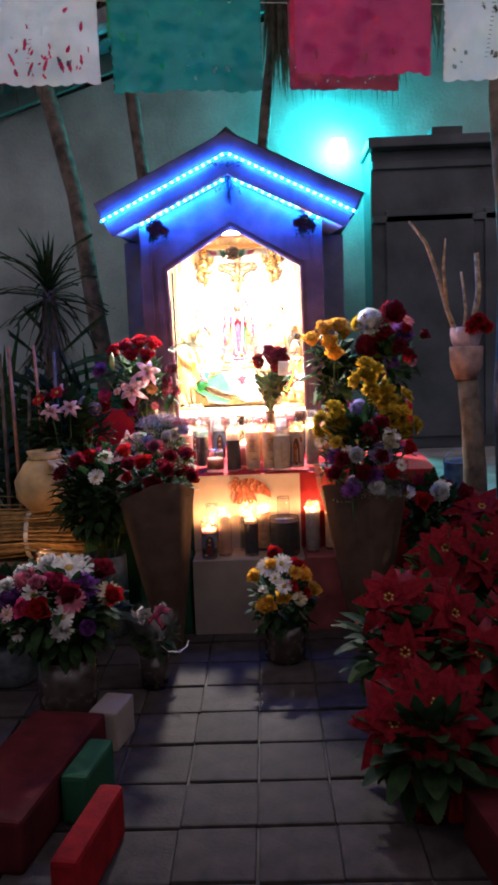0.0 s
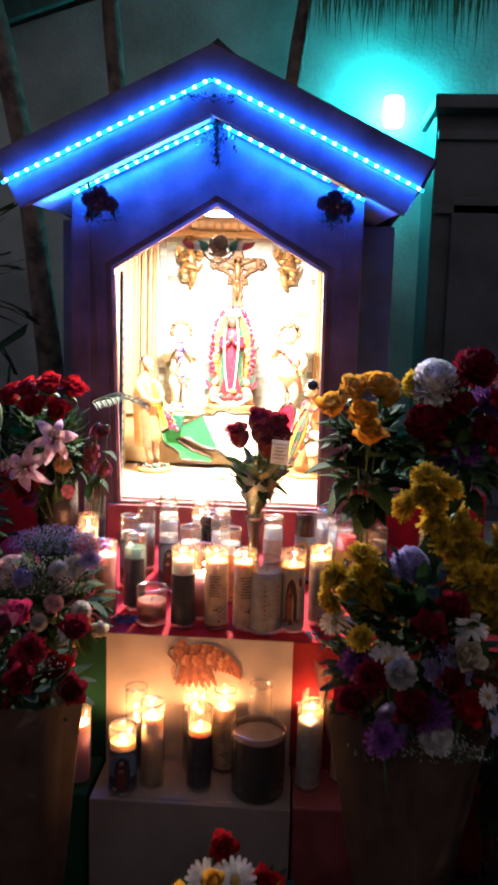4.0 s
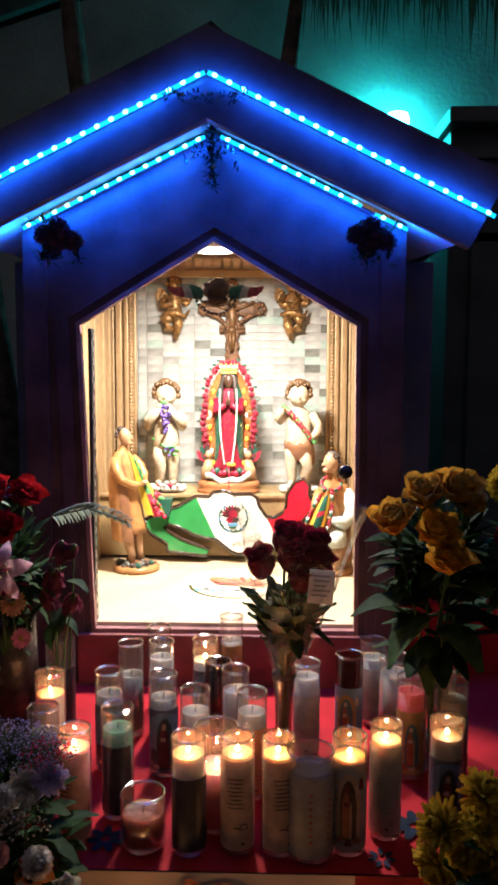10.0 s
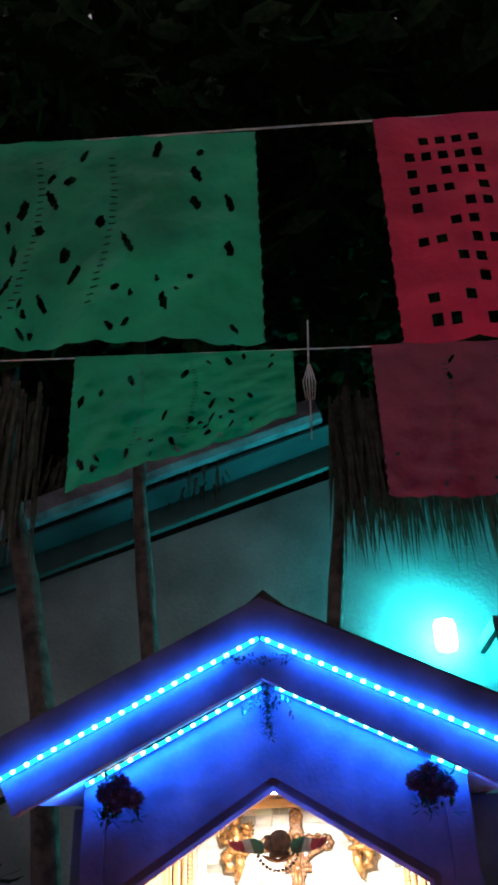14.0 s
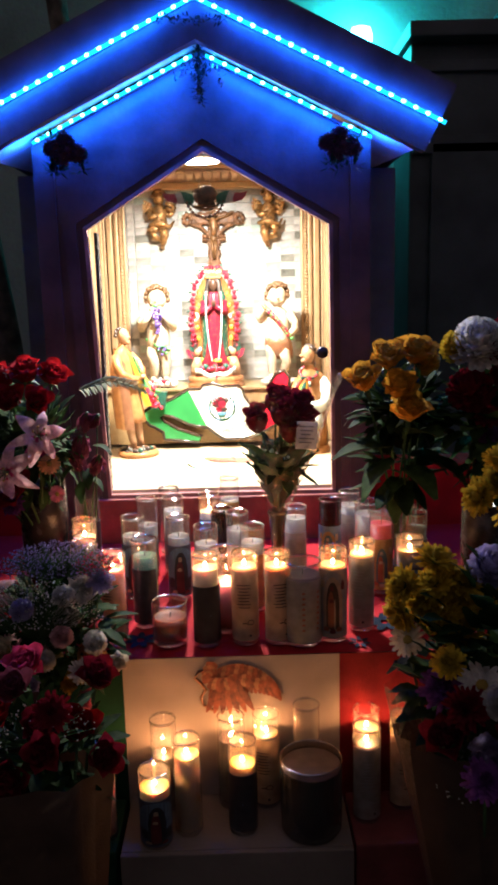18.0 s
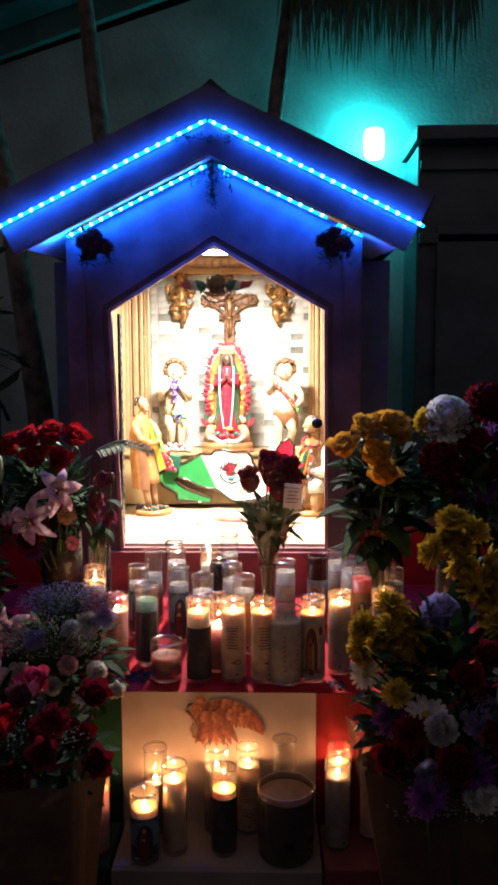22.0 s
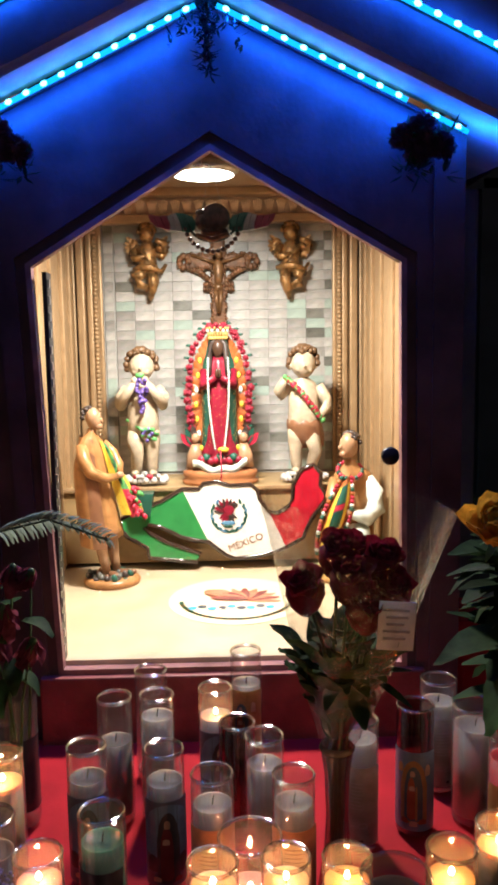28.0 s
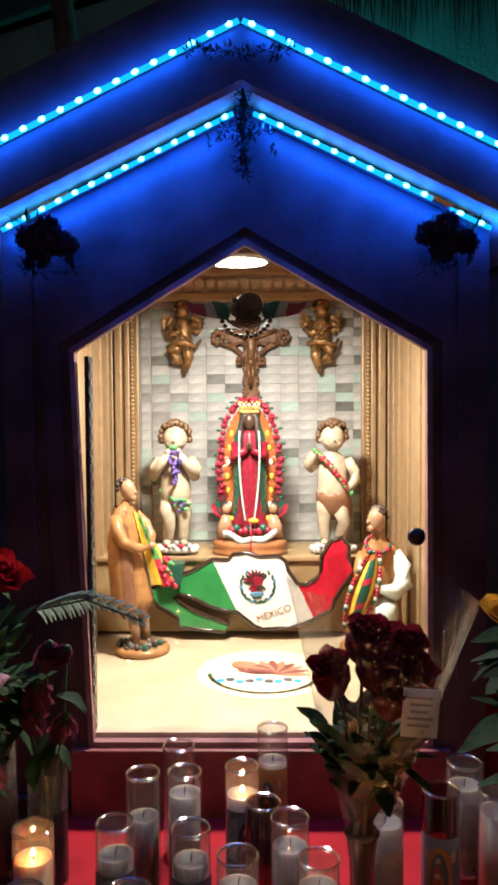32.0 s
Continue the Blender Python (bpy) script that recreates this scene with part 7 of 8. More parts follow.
# large paper-wrapped bouquet with yellow chrysanthemums
k0 = Vector((0.50, 3.03, 0.0))
kb = thing("wrapped_bouquet", "tall mixed bouquet wrapped in kraft paper", "flowers", Matrix.Translation(k0))
cone(kb, (0.02, 0, 0.02), (0.01, 0.02, 0.62), 0.05, 0.165, M_KRAFT, "kraft_wrap", 0, 360, 0.7, 0.012)
cone(kb, (0.02, 0, 0.30), (0.01, 0.03, 0.70), 0.09, 0.175, M_FILM, "cellophane", 0, 360, 2.0, 0.014)
KT = [((0.555, 3.13, 1.035), "mum", "yellow", 0.085), ((0.640, 3.12, 0.94), "mum", "yellow", 0.08), ((0.404, 3.08, 0.875), "mum", "yellow", 0.085), ((0.455, 3.07, 0.855), "mum", "yellow", 0.075), ((0.507, 3.07, 0.915), "ball", "lilac", 0.075),
      ((0.53, 2.98, 0.80), "rose", "crimson", 0.06), ((0.46, 2.95, 0.76), "daisy", "white", 0.075), ((0.57, 2.95, 0.75), "ball", "lilac", 0.09), ((0.41, 2.98, 0.74), "mum", "purple", 0.07), ((0.62, 3.0, 0.82), "daisy", "white", 0.07), ((0.50, 2.90, 0.68), "rose", "crimson", 0.06), ((0.40, 2.93, 0.68), "rose", "crimson", 0.055),
      ((0.60, 2.92, 0.68), "rose", "red", 0.055), ((0.66, 3.05, 0.86), "mum", "yellow", 0.06), ((0.36, 3.04, 0.80), "daisy", "cream", 0.06), ((0.545, 2.89, 0.64), "ball", "white", 0.06), ((0.45, 2.89, 0.63), "mum", "purple", 0.06)]
for k, (p, kd, cl_, sz) in enumerate(KT):
    if cl_ == "yellow":
        for q in range(7):
            a = q * 2.39996 + k
            rr_ = 0.034 * math.sqrt(q)
            off = Vector((rr_ * math.cos(a) * 0.75, -0.012 * q / 6, rr_ * math.sin(a) * 0.7))
            bloom(kb, kd, cl_, 0.060, Vector(p) - k0 + off, (off.x * 30 + 0.1, -0.8, off.z * 30 + 0.5), k + q)
        continue
    bloom(kb, kd, cl_, sz, Vector(p) - k0, ((p[0] - 0.5) * 3, -0.6, 0.7), k)
stems(kb, (0.02, 0, 0.05), [Vector(p[0]) - k0 for p in KT], 0.003)
foliage(kb, (0.02, 0.02, 0.74), (0.15, 0.10, 0.18), 150, 0.07, 33)
gyps(kb, (0.0, -0.08, 0.58), (0.12, 0.06, 0.07), 400, 3)
fill(kb, (0.03, -0.04, 0.74), (0.17, 0.10, 0.13), [("rose", "crimson", 0.05), ("ball", "white", 0.06), ("mum", "purple", 0.055), ("rose", "cream", 0.05), ("mum", "crimson", 0.05), ("daisy", "white", 0.05), ("rose", "crimson", 0.05), ("ball", "lilac", 0.06), ("rose", "red", 0.045), ("mum", "yellow", 0.05), ("ball", "white", 0.055), ("rose", "crimson", 0.05)], 62)
gyps(kb, (0.06, -0.13, 0.60), (0.09, 0.03, 0.05), 220, 13)

# left of the door: lilies and red roses in a dark vase
l0 = Vector((-0.425, 3.75, top_z(3.75) + 0.003))
lv = thing("lily_vase", "pink lilies and red roses in a dark vase", "flowers", Matrix.Translation(l0))
vase(lv, 0.058, 0.26, M_DARKCERAMIC)
LT = [((-0.450, 3.56, 1.00), "lily", "palepink", 0.088, (-0.1, -1, 0.1)), ((-0.385, 3.58, 1.075), "lily", "palepink", 0.082, (0.35, -0.9, 0.35)), ((-0.492, 3.72, 1.19), "rose", "red", 0.06, (-0.3, -0.6, 0.8)), ((-0.43, 3.70, 1.205), "rose", "red", 0.065, (0, -0.5, 0.9)), ((-0.375, 3.72, 1.195), "rose", "red", 0.06, (0.4, -0.6, 0.8)), ((-0.55, 3.74, 1.17), "rose", "red", 0.06, (-0.6, -0.6, 0.7)),
      ((-0.46, 3.66, 1.15), "rose", "red", 0.06, (0, -0.9, 0.5)), ((-0.40, 3.66, 1.145), "rose", "red", 0.055, (0.3, -0.9, 0.5)), ((-0.47, 3.62, 0.93), "rose", "crimson", 0.055, (0, -0.9, 0.4)), ((-0.375, 3.63, 1.0), "daisy", "peach", 0.05, (0.3, -0.9, 0.3)), ((-0.62, 3.70, 1.09), "mum", "purple", 0.07, (-0.5, -0.7, 0.5)), ((-0.58, 3.62, 0.97), "rose", "hot", 0.055, (-0.3, -0.8, 0.4))]
for k, (p, kd, cl_, sz, d) in enumerate(LT):
    bloom(lv, kd, cl_, sz, Vector(p) - l0, d, k, kd in ("rose", "lily", "daisy"))
stems(lv, (0, 0, 0.06), [Vector(p[0]) - l0 for p in LT], 0.003)
part("lily_bud", MB().loft([(0, 0, 0, 0.005, 0.005), (0.03, 0, 0, 0.013, 0.013), (0.065, 0, 0, 0.010, 0.010), (0.085, 0, 0, 0.002, 0.002)], 10, 0, Matrix.Translation(Vector((-0.545, 3.60, 1.09)) - l0)), mat("yellow_green_bud", (0.35, 0.40, 0.12), 0.5), lv)
gyps(lv, (-0.01, -0.05, 0.535), (0.06, 0.05, 0.03), 60, 5, FLW["lilac"])
foliage(lv, (-0.02, -0.04, 0.36), (0.11, 0.07, 0.13), 120, 0.06, 34)
fill(lv, (-0.05, -0.08, 0.30), (0.13, 0.06, 0.10), [("rose", "crimson", 0.04), ("daisy", "palepink", 0.042), ("mum", "purple", 0.045), ("rose", "hot", 0.038), ("rose", "crimson", 0.04), ("daisy", "pink", 0.042)], 65)
fern = MB()
f0, f1 = Vector((-0.292, 3.63, 1.176)) - l0, Vector((-0.131, 3.56, 1.179)) - l0
for k in range(34):
    t = k / 33
    c = f0.lerp(f1, t) + Vector((0, 0, 0.022 * math.sin(math.pi * t)))
    for s in (-1, 1):
        mx = Matrix.Translation(c) @ Vector((0.85, 0.3 * math.sin(k * 2.1), s * 0.75 - 0.1 * t)).to_track_quat("Y", "Z").to_matrix().to_4x4()
        fern.petal(mx, 0.027 * (1.1 - t * 0.6) * (0.85 + 0.3 * math.sin(k * 3.3) ** 2), 0.0135, 0.3, -0.3, 0, 0.5, 3)
fern.tube([f0, f0.lerp(f1, 0.5) + Vector((0, 0, 0.022)), f1], 0.0016, 5)
part("fern_sprig", fern, M_PALELEAF, lv, "silver-green fern sprig")

# wilted roses in a glass with a label
d0 = Vector((-0.318, 3.765, top_z(3.765) + 0.003))
dvz = thing("wilted_rose_vase", "wilted dark roses in a labelled glass", "flowers", Matrix.Translation(d0))
vase(dvz, 0.031, 0.215, M_GLASS, "glass", False)
part("label", MB().lathe([(0.0318, 0.03), (0.0318, 0.15)], 22), LAB["dark"], dvz)
DT = [((-0.262, 3.68, 1.105), "wilted", 0.052, (0.5, -0.4, 0.6)), ((-0.305, 3.67, 1.055), "wilted", 0.060, (0.1, -0.4, 0.9)), ((-0.262, 3.67, 1.005), "wilted", 0.055, (0.4, -0.3, 0.8)), ((-0.325, 3.68, 1.01), "wilted", 0.055, (-0.2, -0.4, 0.9)), ((-0.29, 3.69, 1.11), "wilted", 0.048, (0.2, -0.2, 0.9))]
for k, (p, kd, sz, d) in enumerate(DT):
    bloom(dvz, kd, "dry", sz, Vector(p) - d0, d, k, True)
stems(dvz, (0, 0, 0.03), [Vector(p[0]) - d0 + Vector((0, 0, 0.004)) for p in DT], 0.002)
for k, (p, d) in enumerate((((-0.30, 3.70, 0.95), (0.9, -0.3, -0.2)), ((-0.31, 3.69, 0.94), (-0.2, -0.6, -0.7)), ((-0.30, 3.70, 0.97), (0.2, -0.8, -0.5)), ((-0.33, 3.69, 0.98), (-0.7, -0.4, -0.4)), ((-0.28, 3.69, 1.03), (0.8, -0.3, 0.1)))):
    leaf(dvz, Vector(p) - d0, d, 0.058, 0.03, -0.8, k)

# white mixed bouquet at the altar's corner
w0 = Vector((-0.30, 3.275, 0.3125))
wb = thing("white_bouquet", "white daisies and baby's breath bouquet in a jar", "flowers", Matrix.Translation(w0))
vase(wb, 0.045, 0.16, M_GLASS, "jar", False)
WT = [((-0.236, 3.27, 0.82), "mum", "white", 0.055), ((-0.272, 3.26, 0.765), "ball", "white", 0.05), ((-0.345, 3.27, 0.78), "rose", "cream", 0.045), ((-0.20, 3.26, 0.84), "mum", "lilac", 0.045), ((-0.225, 3.25, 0.70), "rose", "peach", 0.045), ((-0.39, 3.26, 0.70), "mum", "palepink", 0.055), ((-0.30, 3.25, 0.70), "rose", "cream", 0.045), ((-0.36, 3.25, 0.64), "mum", "white", 0.05), ((-0.26, 3.24, 0.64), "mum", "orange", 0.05), ((-0.42, 3.28, 0.80), "lily", "palepink", 0.07), ((-0.46, 3.27, 0.74), "mum", "pink", 0.055)]
for k, (p, kd, cl_, sz) in enumerate(WT):
    bloom(wb, kd, cl_, sz, Vector(p) - w0, ((p[0] + 0.3) * 3, -0.8, 0.5), k)
stems(wb, (0, 0, 0.03), [Vector(p[0]) - w0 for p in WT], 0.0022)
gyps(wb, (0.01, 0.02, 0.545), (0.12, 0.07, 0.055), 900, 6, FLW["lilac"])
gyps(wb, (0.09, 0.0, 0.55), (0.05, 0.05, 0.03), 160, 7, FLW["hot"])
foliage(wb, (0, 0.02, 0.40), (0.11, 0.06, 0.13), 120, 0.06, 35)
fill(wb, (-0.03, -0.03, 0.40), (0.16, 0.06, 0.14), [("ball", "white", 0.04), ("rose", "cream", 0.038), ("ball", "lilac", 0.045), ("ball", "palepink", 0.045), ("rose", "peach", 0.036), ("mum", "white", 0.04), ("ball", "lilac", 0.04), ("rose", "palepink", 0.038), ("ball", "white", 0.042), ("mum", "cream", 0.04), ("rose", "pink", 0.036), ("ball", "white", 0.04), ("ball", "pink", 0.045), ("rose", "cream", 0.036)], 63)
gyps(wb, (-0.02, -0.05, 0.46), (0.13, 0.05, 0.09), 420, 16)

# paper-wrapped roses standing at the left
q0 = Vector((-0.31, 2.95, 0.11))
qb = thing("wrapped_bouquet", "red roses in brown kraft paper cone", "flowers", Matrix.Translation(q0))
Q1 = Vector((-0.36, 2.93, 0.0))
cone(qb, (0.06, 0.02, -0.09), (0.03, -0.02, 0.56), 0.04, 0.14, M_KRAFT, "kraft_wrap", 0, 360, 2.7, 0.014)
QT = [((-0.36, 2.90, 0.64), "rose", "red"), ((-0.29, 2.88, 0.62), "rose", "crimson"), ((-0.24, 2.92, 0.60), "rose", "red"), ((-0.42, 2.92, 0.63), "rose", "crimson"), ((-0.33, 2.98, 0.68), "rose", "hot"), ((-0.45, 3.0, 0.67), "rose", "red"), ((-0.22, 2.99, 0.65), "rose", "crimson")]
for k, (p, kd, cl_) in enumerate(QT):
    bloom(qb, kd, cl_, 0.052, Vector(p) - Q1, ((p[0] + 0.33) * 3, -0.5, 0.9), k)
stems(qb, (0.06, 0.02, -0.05), [Vector(p[0]) - Q1 for p in QT], 0.0026)
gyps(qb, (0.05, -0.05, 0.62), (0.12, 0.06, 0.05), 90, 8)
foliage(qb, (0.03, 0.0, 0.55), (0.13, 0.08, 0.08), 70, 0.06, 36)
fill(qb, (0.05, -0.03, 0.62), (0.15, 0.07, 0.09), [("rose", "crimson", 0.045), ("rose", "red", 0.042), ("rose", "crimson", 0.046), ("mum", "crimson", 0.045), ("rose", "red", 0.04), ("rose", "crimson", 0.045), ("rose", "dry", 0.04), ("rose", "crimson", 0.042)], 64)

# floor bouquet before the white step
f0 = Vector((0.19, 2.87, 0.0))
FD = Vector((0, 0, 0.09))
fb = thing("floor_bouquet", "white and orange flowers in a dark pot", "flowers", Matrix.Translation(f0))
vase(fb, 0.075, 0.14, M_DARKCERAMIC, "pot")
FT = [((0.13, 2.83, 0.455), "daisy", "white", 0.075), ((0.185, 2.82, 0.47), "daisy", "white", 0.075), ((0.235, 2.84, 0.45), "rose", "red", 0.05), ((0.09, 2.82, 0.42), "rose", "orange", 0.045), ((0.13, 2.77, 0.325), "rose", "orange", 0.06), ((0.26, 2.82, 0.42), "rose", "orange", 0.05), ((0.19, 2.77, 0.40), "daisy", "white", 0.06), ((0.16, 2.88, 0.49), "rose", "red", 0.045), ((0.245, 2.78, 0.35), "daisy", "cream", 0.055), ((0.29, 2.83, 0.36), "rose", "orange", 0.05)]
for k, (p, kd, cl_, sz) in enumerate(FT):
    bloom(fb, kd, cl_, sz, Vector(p) - f0 - FD, ((p[0] - 0.19) * 4, -0.7, 0.7), k)
stems(fb, (0, 0, 0.06), [Vector(p[0]) - f0 - FD for p in FT], 0.0024)
foliage(fb, (0, -0.01, 0.22), (0.11, 0.08, 0.11), 110, 0.06, 37)
fill(fb, (0.0, -0.03, 0.31), (0.11, 0.06, 0.08), [("rose", "red", 0.038), ("daisy", "white", 0.045), ("rose", "orange", 0.04), ("mum", "orange", 0.042), ("daisy", "white", 0.045), ("rose", "red", 0.036), ("rose", "orange", 0.04), ("daisy", "cream", 0.042)], 66)

# big mixed bouquet on the left
x0 = Vector((-0.50, 2.36, 0.0))
xb = thing("mixed_bouquet", "white, pink and purple mixed bouquet in a pot", "flowers", Matrix.Translation(x0))
vase(xb, 0.09, 0.24, M_DARKCERAMIC, "pot")
XT = [("daisy", "white", 0.10), ("mum", "white", 0.075), ("rose", "hot", 0.06), ("daisy", "white", 0.09), ("rose", "pink", 0.065), ("mum", "purple", 0.075), ("rose", "peach", 0.055), ("daisy", "white", 0.085), ("rose", "crimson", 0.06), ("mum", "white", 0.07), ("daisy", "pink", 0.085), ("rose", "crimson", 0.055), ("ball", "purple", 0.07), ("daisy", "cream", 0.08), ("rose", "palepink", 0.055), ("rose", "red", 0.06)]
tips = []
for k, (kd, cl_, sz) in enumerate(XT):
    a, rr_ = k * 2.39996, 0.17 * math.sqrt((k + 0.5) / len(XT))
    p = (rr_ * math.cos(a), rr_ * math.sin(a) * 0.9 - 0.02, 0.52 - 1.9 * rr_ * rr_ - (0.03 if math.sin(a) < 0 else 0))
    tips.append(p)
    bloom(xb, kd, cl_, sz, p, (p[0] * 4, p[1] * 4 - 0.5, 0.8), k)
stems(xb, (0, 0, 0.12), tips, 0.0026)
foliage(xb, (0, 0, 0.38), (0.17, 0.15, 0.12), 220, 0.07, 38)
fill(xb, (0.0, -0.05, 0.42), (0.19, 0.12, 0.10), [("daisy", "white", 0.06), ("rose", "hot", 0.05), ("mum", "white", 0.055), ("rose", "crimson", 0.048), ("daisy", "palepink", 0.06), ("ball", "purple", 0.055), ("rose", "pink", 0.05), ("daisy", "white", 0.06), ("rose", "red", 0.045), ("mum", "white", 0.05)], 67)

# small foil-wrapped posy on a white box
y0 = Vector((-0.275, 2.66, 0.0))
yb = thing("foil_posy", "pink rose posy in crinkled clear foil", "flowers", Matrix.Translation(y0))
part("pot", MB().lathe([(0, 0), (0.045, 0), (0.055, 0.12), (0.05, 0.12), (0, 0.10)], 18), M_DARKCERAMIC, yb)
yt = [(0.02, -0.03, 0.235), (-0.02, -0.02, 0.255), (0.03, 0.02, 0.25)]
for k, (p, c_) in enumerate(zip(yt, ("hot", "white", "pink"))):
    bloom(yb, "rose", c_, 0.042, p, (p[0] * 4, -0.7, 0.8), k)
stems(yb, (0, 0, 0.08), yt, 0.002)
cone(yb, (0, 0, 0.10), (0.0, -0.01, 0.27), 0.045, 0.085, M_FILM, "foil", 0, 360, 3.0, 0.02)
M_SILVERFOIL = mat("crinkled_silver_foil", (0.78, 0.76, 0.74), 0.16, 0.85, var=0.15, scale=40, fine=70, bump=1.0)
for k in range(7):  # crumpled foil edges standing round the flowers
    a = k * 0.9 + 0.3
    mx = pose(0.045 * math.cos(a), 0.040 * math.sin(a), 0.17, 0, 0, math.degrees(a) - 90) @ Matrix.Rotation(radians(66 - 9 * (k % 3)), 4, "X")
    part("foil_edge", MB().petal(mx, 0.105 + 0.012 * (k % 2), 0.062, 0.5, 0.3, 0, 0.35, 6, 0.012, k), M_SILVERFOIL, yb)
part("ribbon", MB().tube([(0.03, -0.05, 0.17), (0.06, -0.07, 0.150), (0.10, -0.075, 0.148), (0.125, -0.07, 0.165), (0.13, -0.065, 0.185)], [0.002, 0.003, 0.003, 0.003, 0.002], 5), M_SILVERFOIL, yb, "curled silver ribbon end")
foliage(yb, (0, 0, 0.17), (0.07, 0.06, 0.05), 40, 0.05, 39)


def pot_poinsettia(x, y, z, sd, n, spread, h):
    p0 = Vector((x, y, z))
    pt = thing("poinsettia", "red poinsettia in a foil-wrapped pot", "potted plant", Matrix.Translation(p0), "poinsettias")
    part("pot", MB().lathe([(0, 0), (0.06, 0), (0.085, 0.13), (0.095, 0.15), (0.085, 0.15), (0.075, 0.13), (0, 0.12)], 22), M_FOILRED, pt, "red foil pot cover")
    r = random.Random(sd)
    tips = []
    for k in range(n):
        a, rr_ = k * 2.39996 + sd, spread * math.sqrt((k + 0.4) / n)
        p = (rr_ * math.cos(a), rr_ * math.sin(a), h - 0.9 * rr_ * rr_ / spread + r.uniform(-0.03, 0.03))
        tips.append(p)
        bloom(pt, "poin", "poin", 0.145 * r.uniform(0.85, 1.1), p, (p[0] * 5, p[1] * 5 - 0.6, 0.7), k)
    stems(pt, (0, 0, 0.1), tips, 0.003)
    foliage(pt, (0, 0, h * 0.62), (spread * 1.05, spread * 1.05, h * 0.28), 90, 0.10, sd + 50)


M_FOILRED = mat("red_foil", (0.45, 0.01, 0.02), 0.25, 0.6, var=0.2, bump=0.6, fine=60)
pot_poinsettia(0.56, 2.22, 0.0, 1, 6, 0.17, 0.46)
pot_poinsettia(0.97, 2.92, 0.10, 2, 6, 0.18, 0.42)
pot_poinsettia(0.78, 2.60, 0.0, 3, 6, 0.18, 0.50)
pot_poinsettia(0.86, 2.08, 0.0, 4, 6, 0.18, 0.48)
pot_poinsettia(0.52, 1.86, 0.0, 5, 4, 0.12, 0.30)
pot_poinsettia(1.12, 2.40, 0.0, 6, 6, 0.18, 0.55)

# white-flowered mix further right
z0 = Vector((0.80, 3.14, 0.0))
zb = thing("mixed_pot", "dark red and white flowers in a pot", "flowers", Matrix.Translation(z0))
vase(zb, 0.08, 0.30, M_DARKCERAMIC, "pot")
tips = []
for k, (kd, cl_, sz) in enumerate((("daisy", "white", 0.07), ("rose", "crimson", 0.06), ("ball", "white", 0.07), ("mum", "crimson", 0.07), ("daisy", "white", 0.065), ("rose", "crimson", 0.06), ("ball", "lilac", 0.06), ("rose", "red", 0.055), ("mum", "purple", 0.06))):
    a, rr_ = k * 2.39996, 0.15 * math.sqrt((k + 0.5) / 9)
    p = (rr_ * math.cos(a), rr_ * math.sin(a) - 0.03, 0.60 - 2.2 * rr_ * rr_)
    tips.append(p)
    bloom(zb, kd, cl_, sz, p, (p[0] * 4, p[1] * 4 - 0.5, 0.8), k)
stems(zb, (0, 0, 0.15), tips, 0.0026)
foliage(zb, (0, 0, 0.47), (0.15, 0.13, 0.14), 200, 0.065, 41)

# left-hand potted flowers further back
for (x, y, h, sd, cols) in ((-0.54, 3.20, 0.76, 3, ("red", "white", "hot", "crimson", "palepink")), (-0.80, 2.74, 0.36, 5, ("crimson", "dry", "purple", "crimson", "dry")), (-0.78, 3.72, 0.98, 8, ("crimson", "red", "lilac", "crimson", "palepink"))):
    p0 = Vector((x, y, 0))
    pb = thing("flower_bucket", "mixed red and white flowers in a bucket", "flowers", Matrix.Translation(p0), "flower buckets")
    vase(pb, 0.085, h * 0.45, M_BUCKET, "bucket")
    tips = []
    r = random.Random(sd)
    for k in range(11):
        a, rr_ = k * 2.39996 + sd, 0.17 * math.sqrt((k + 0.5) / 11)
        p = (rr_ * math.cos(a), rr_ * math.sin(a) - 0.03, h - 2.4 * rr_ * rr_ + r.uniform(-0.03, 0.03))
        tips.append(p)
        bloom(pb, ("rose", "daisy", "rose", "mum", "lily")[k % 5] if cols[k % 5] != "lilac" else "ball", cols[k % 5], 0.062, p, (p[0] * 4, p[1] * 4 - 0.6, 0.7), k)
    stems(pb, (0, 0, 0.1), tips, 0.003)
    foliage(pb, (0, 0, h * 0.78), (0.18, 0.15, h * 0.22), 260, 0.08, sd + 60)

# ---------------------------------------------------------------- yard things left and right
# bare post with a wrapped pot and dry twigs
ps = thing("wooden_post", "weathered wooden post carrying a wrapped pot", "post", pose(1.06, 3.46, 0.40))
part("shaft", MB().loft([(0.0, 0, 0, 0.055, 0.05), (0.2, -0.005, 0, 0.05, 0.046), (0.4, -0.015, 0, 0.046, 0.044), (0.60, -0.035, 0, 0.044, 0.042)], 12, 0, None, 0.05, 5), M_BARK, ps)
part("pot", MB().lathe([(0, 0.60), (0.045, 0.60), (0.068, 0.66), (0.072, 0.74), (0.064, 0.745), (0.06, 0.68), (0, 0.66)], 18, c=(-0.04, 0)), mat("pinkish_clay", (0.36, 0.22, 0.20), 0.8, var=0.35, scale=14, bump=0.4), ps, "pinkish clay pot")
M_TISSUE = mat("pale_pink_tissue", (0.62, 0.48, 0.55), 0.6, var=0.2, trans=0.3)
for k in range(18):
    a = k * 0.7
    mx = pose(-0.04 + 0.045 * math.cos(a), 0.045 * math.sin(a), 0.73, 0, 0, math.degrees(a) - 90) @ Matrix.Rotation(radians(60 + 8 * math.sin(k)), 4, "X")
    part("tissue_fold", MB().petal(mx, 0.10, 0.06, 0.4, 0.6, 0, 0.2, 4, 0.008, k), M_TISSUE, ps, "crumpled pale pink tissue")
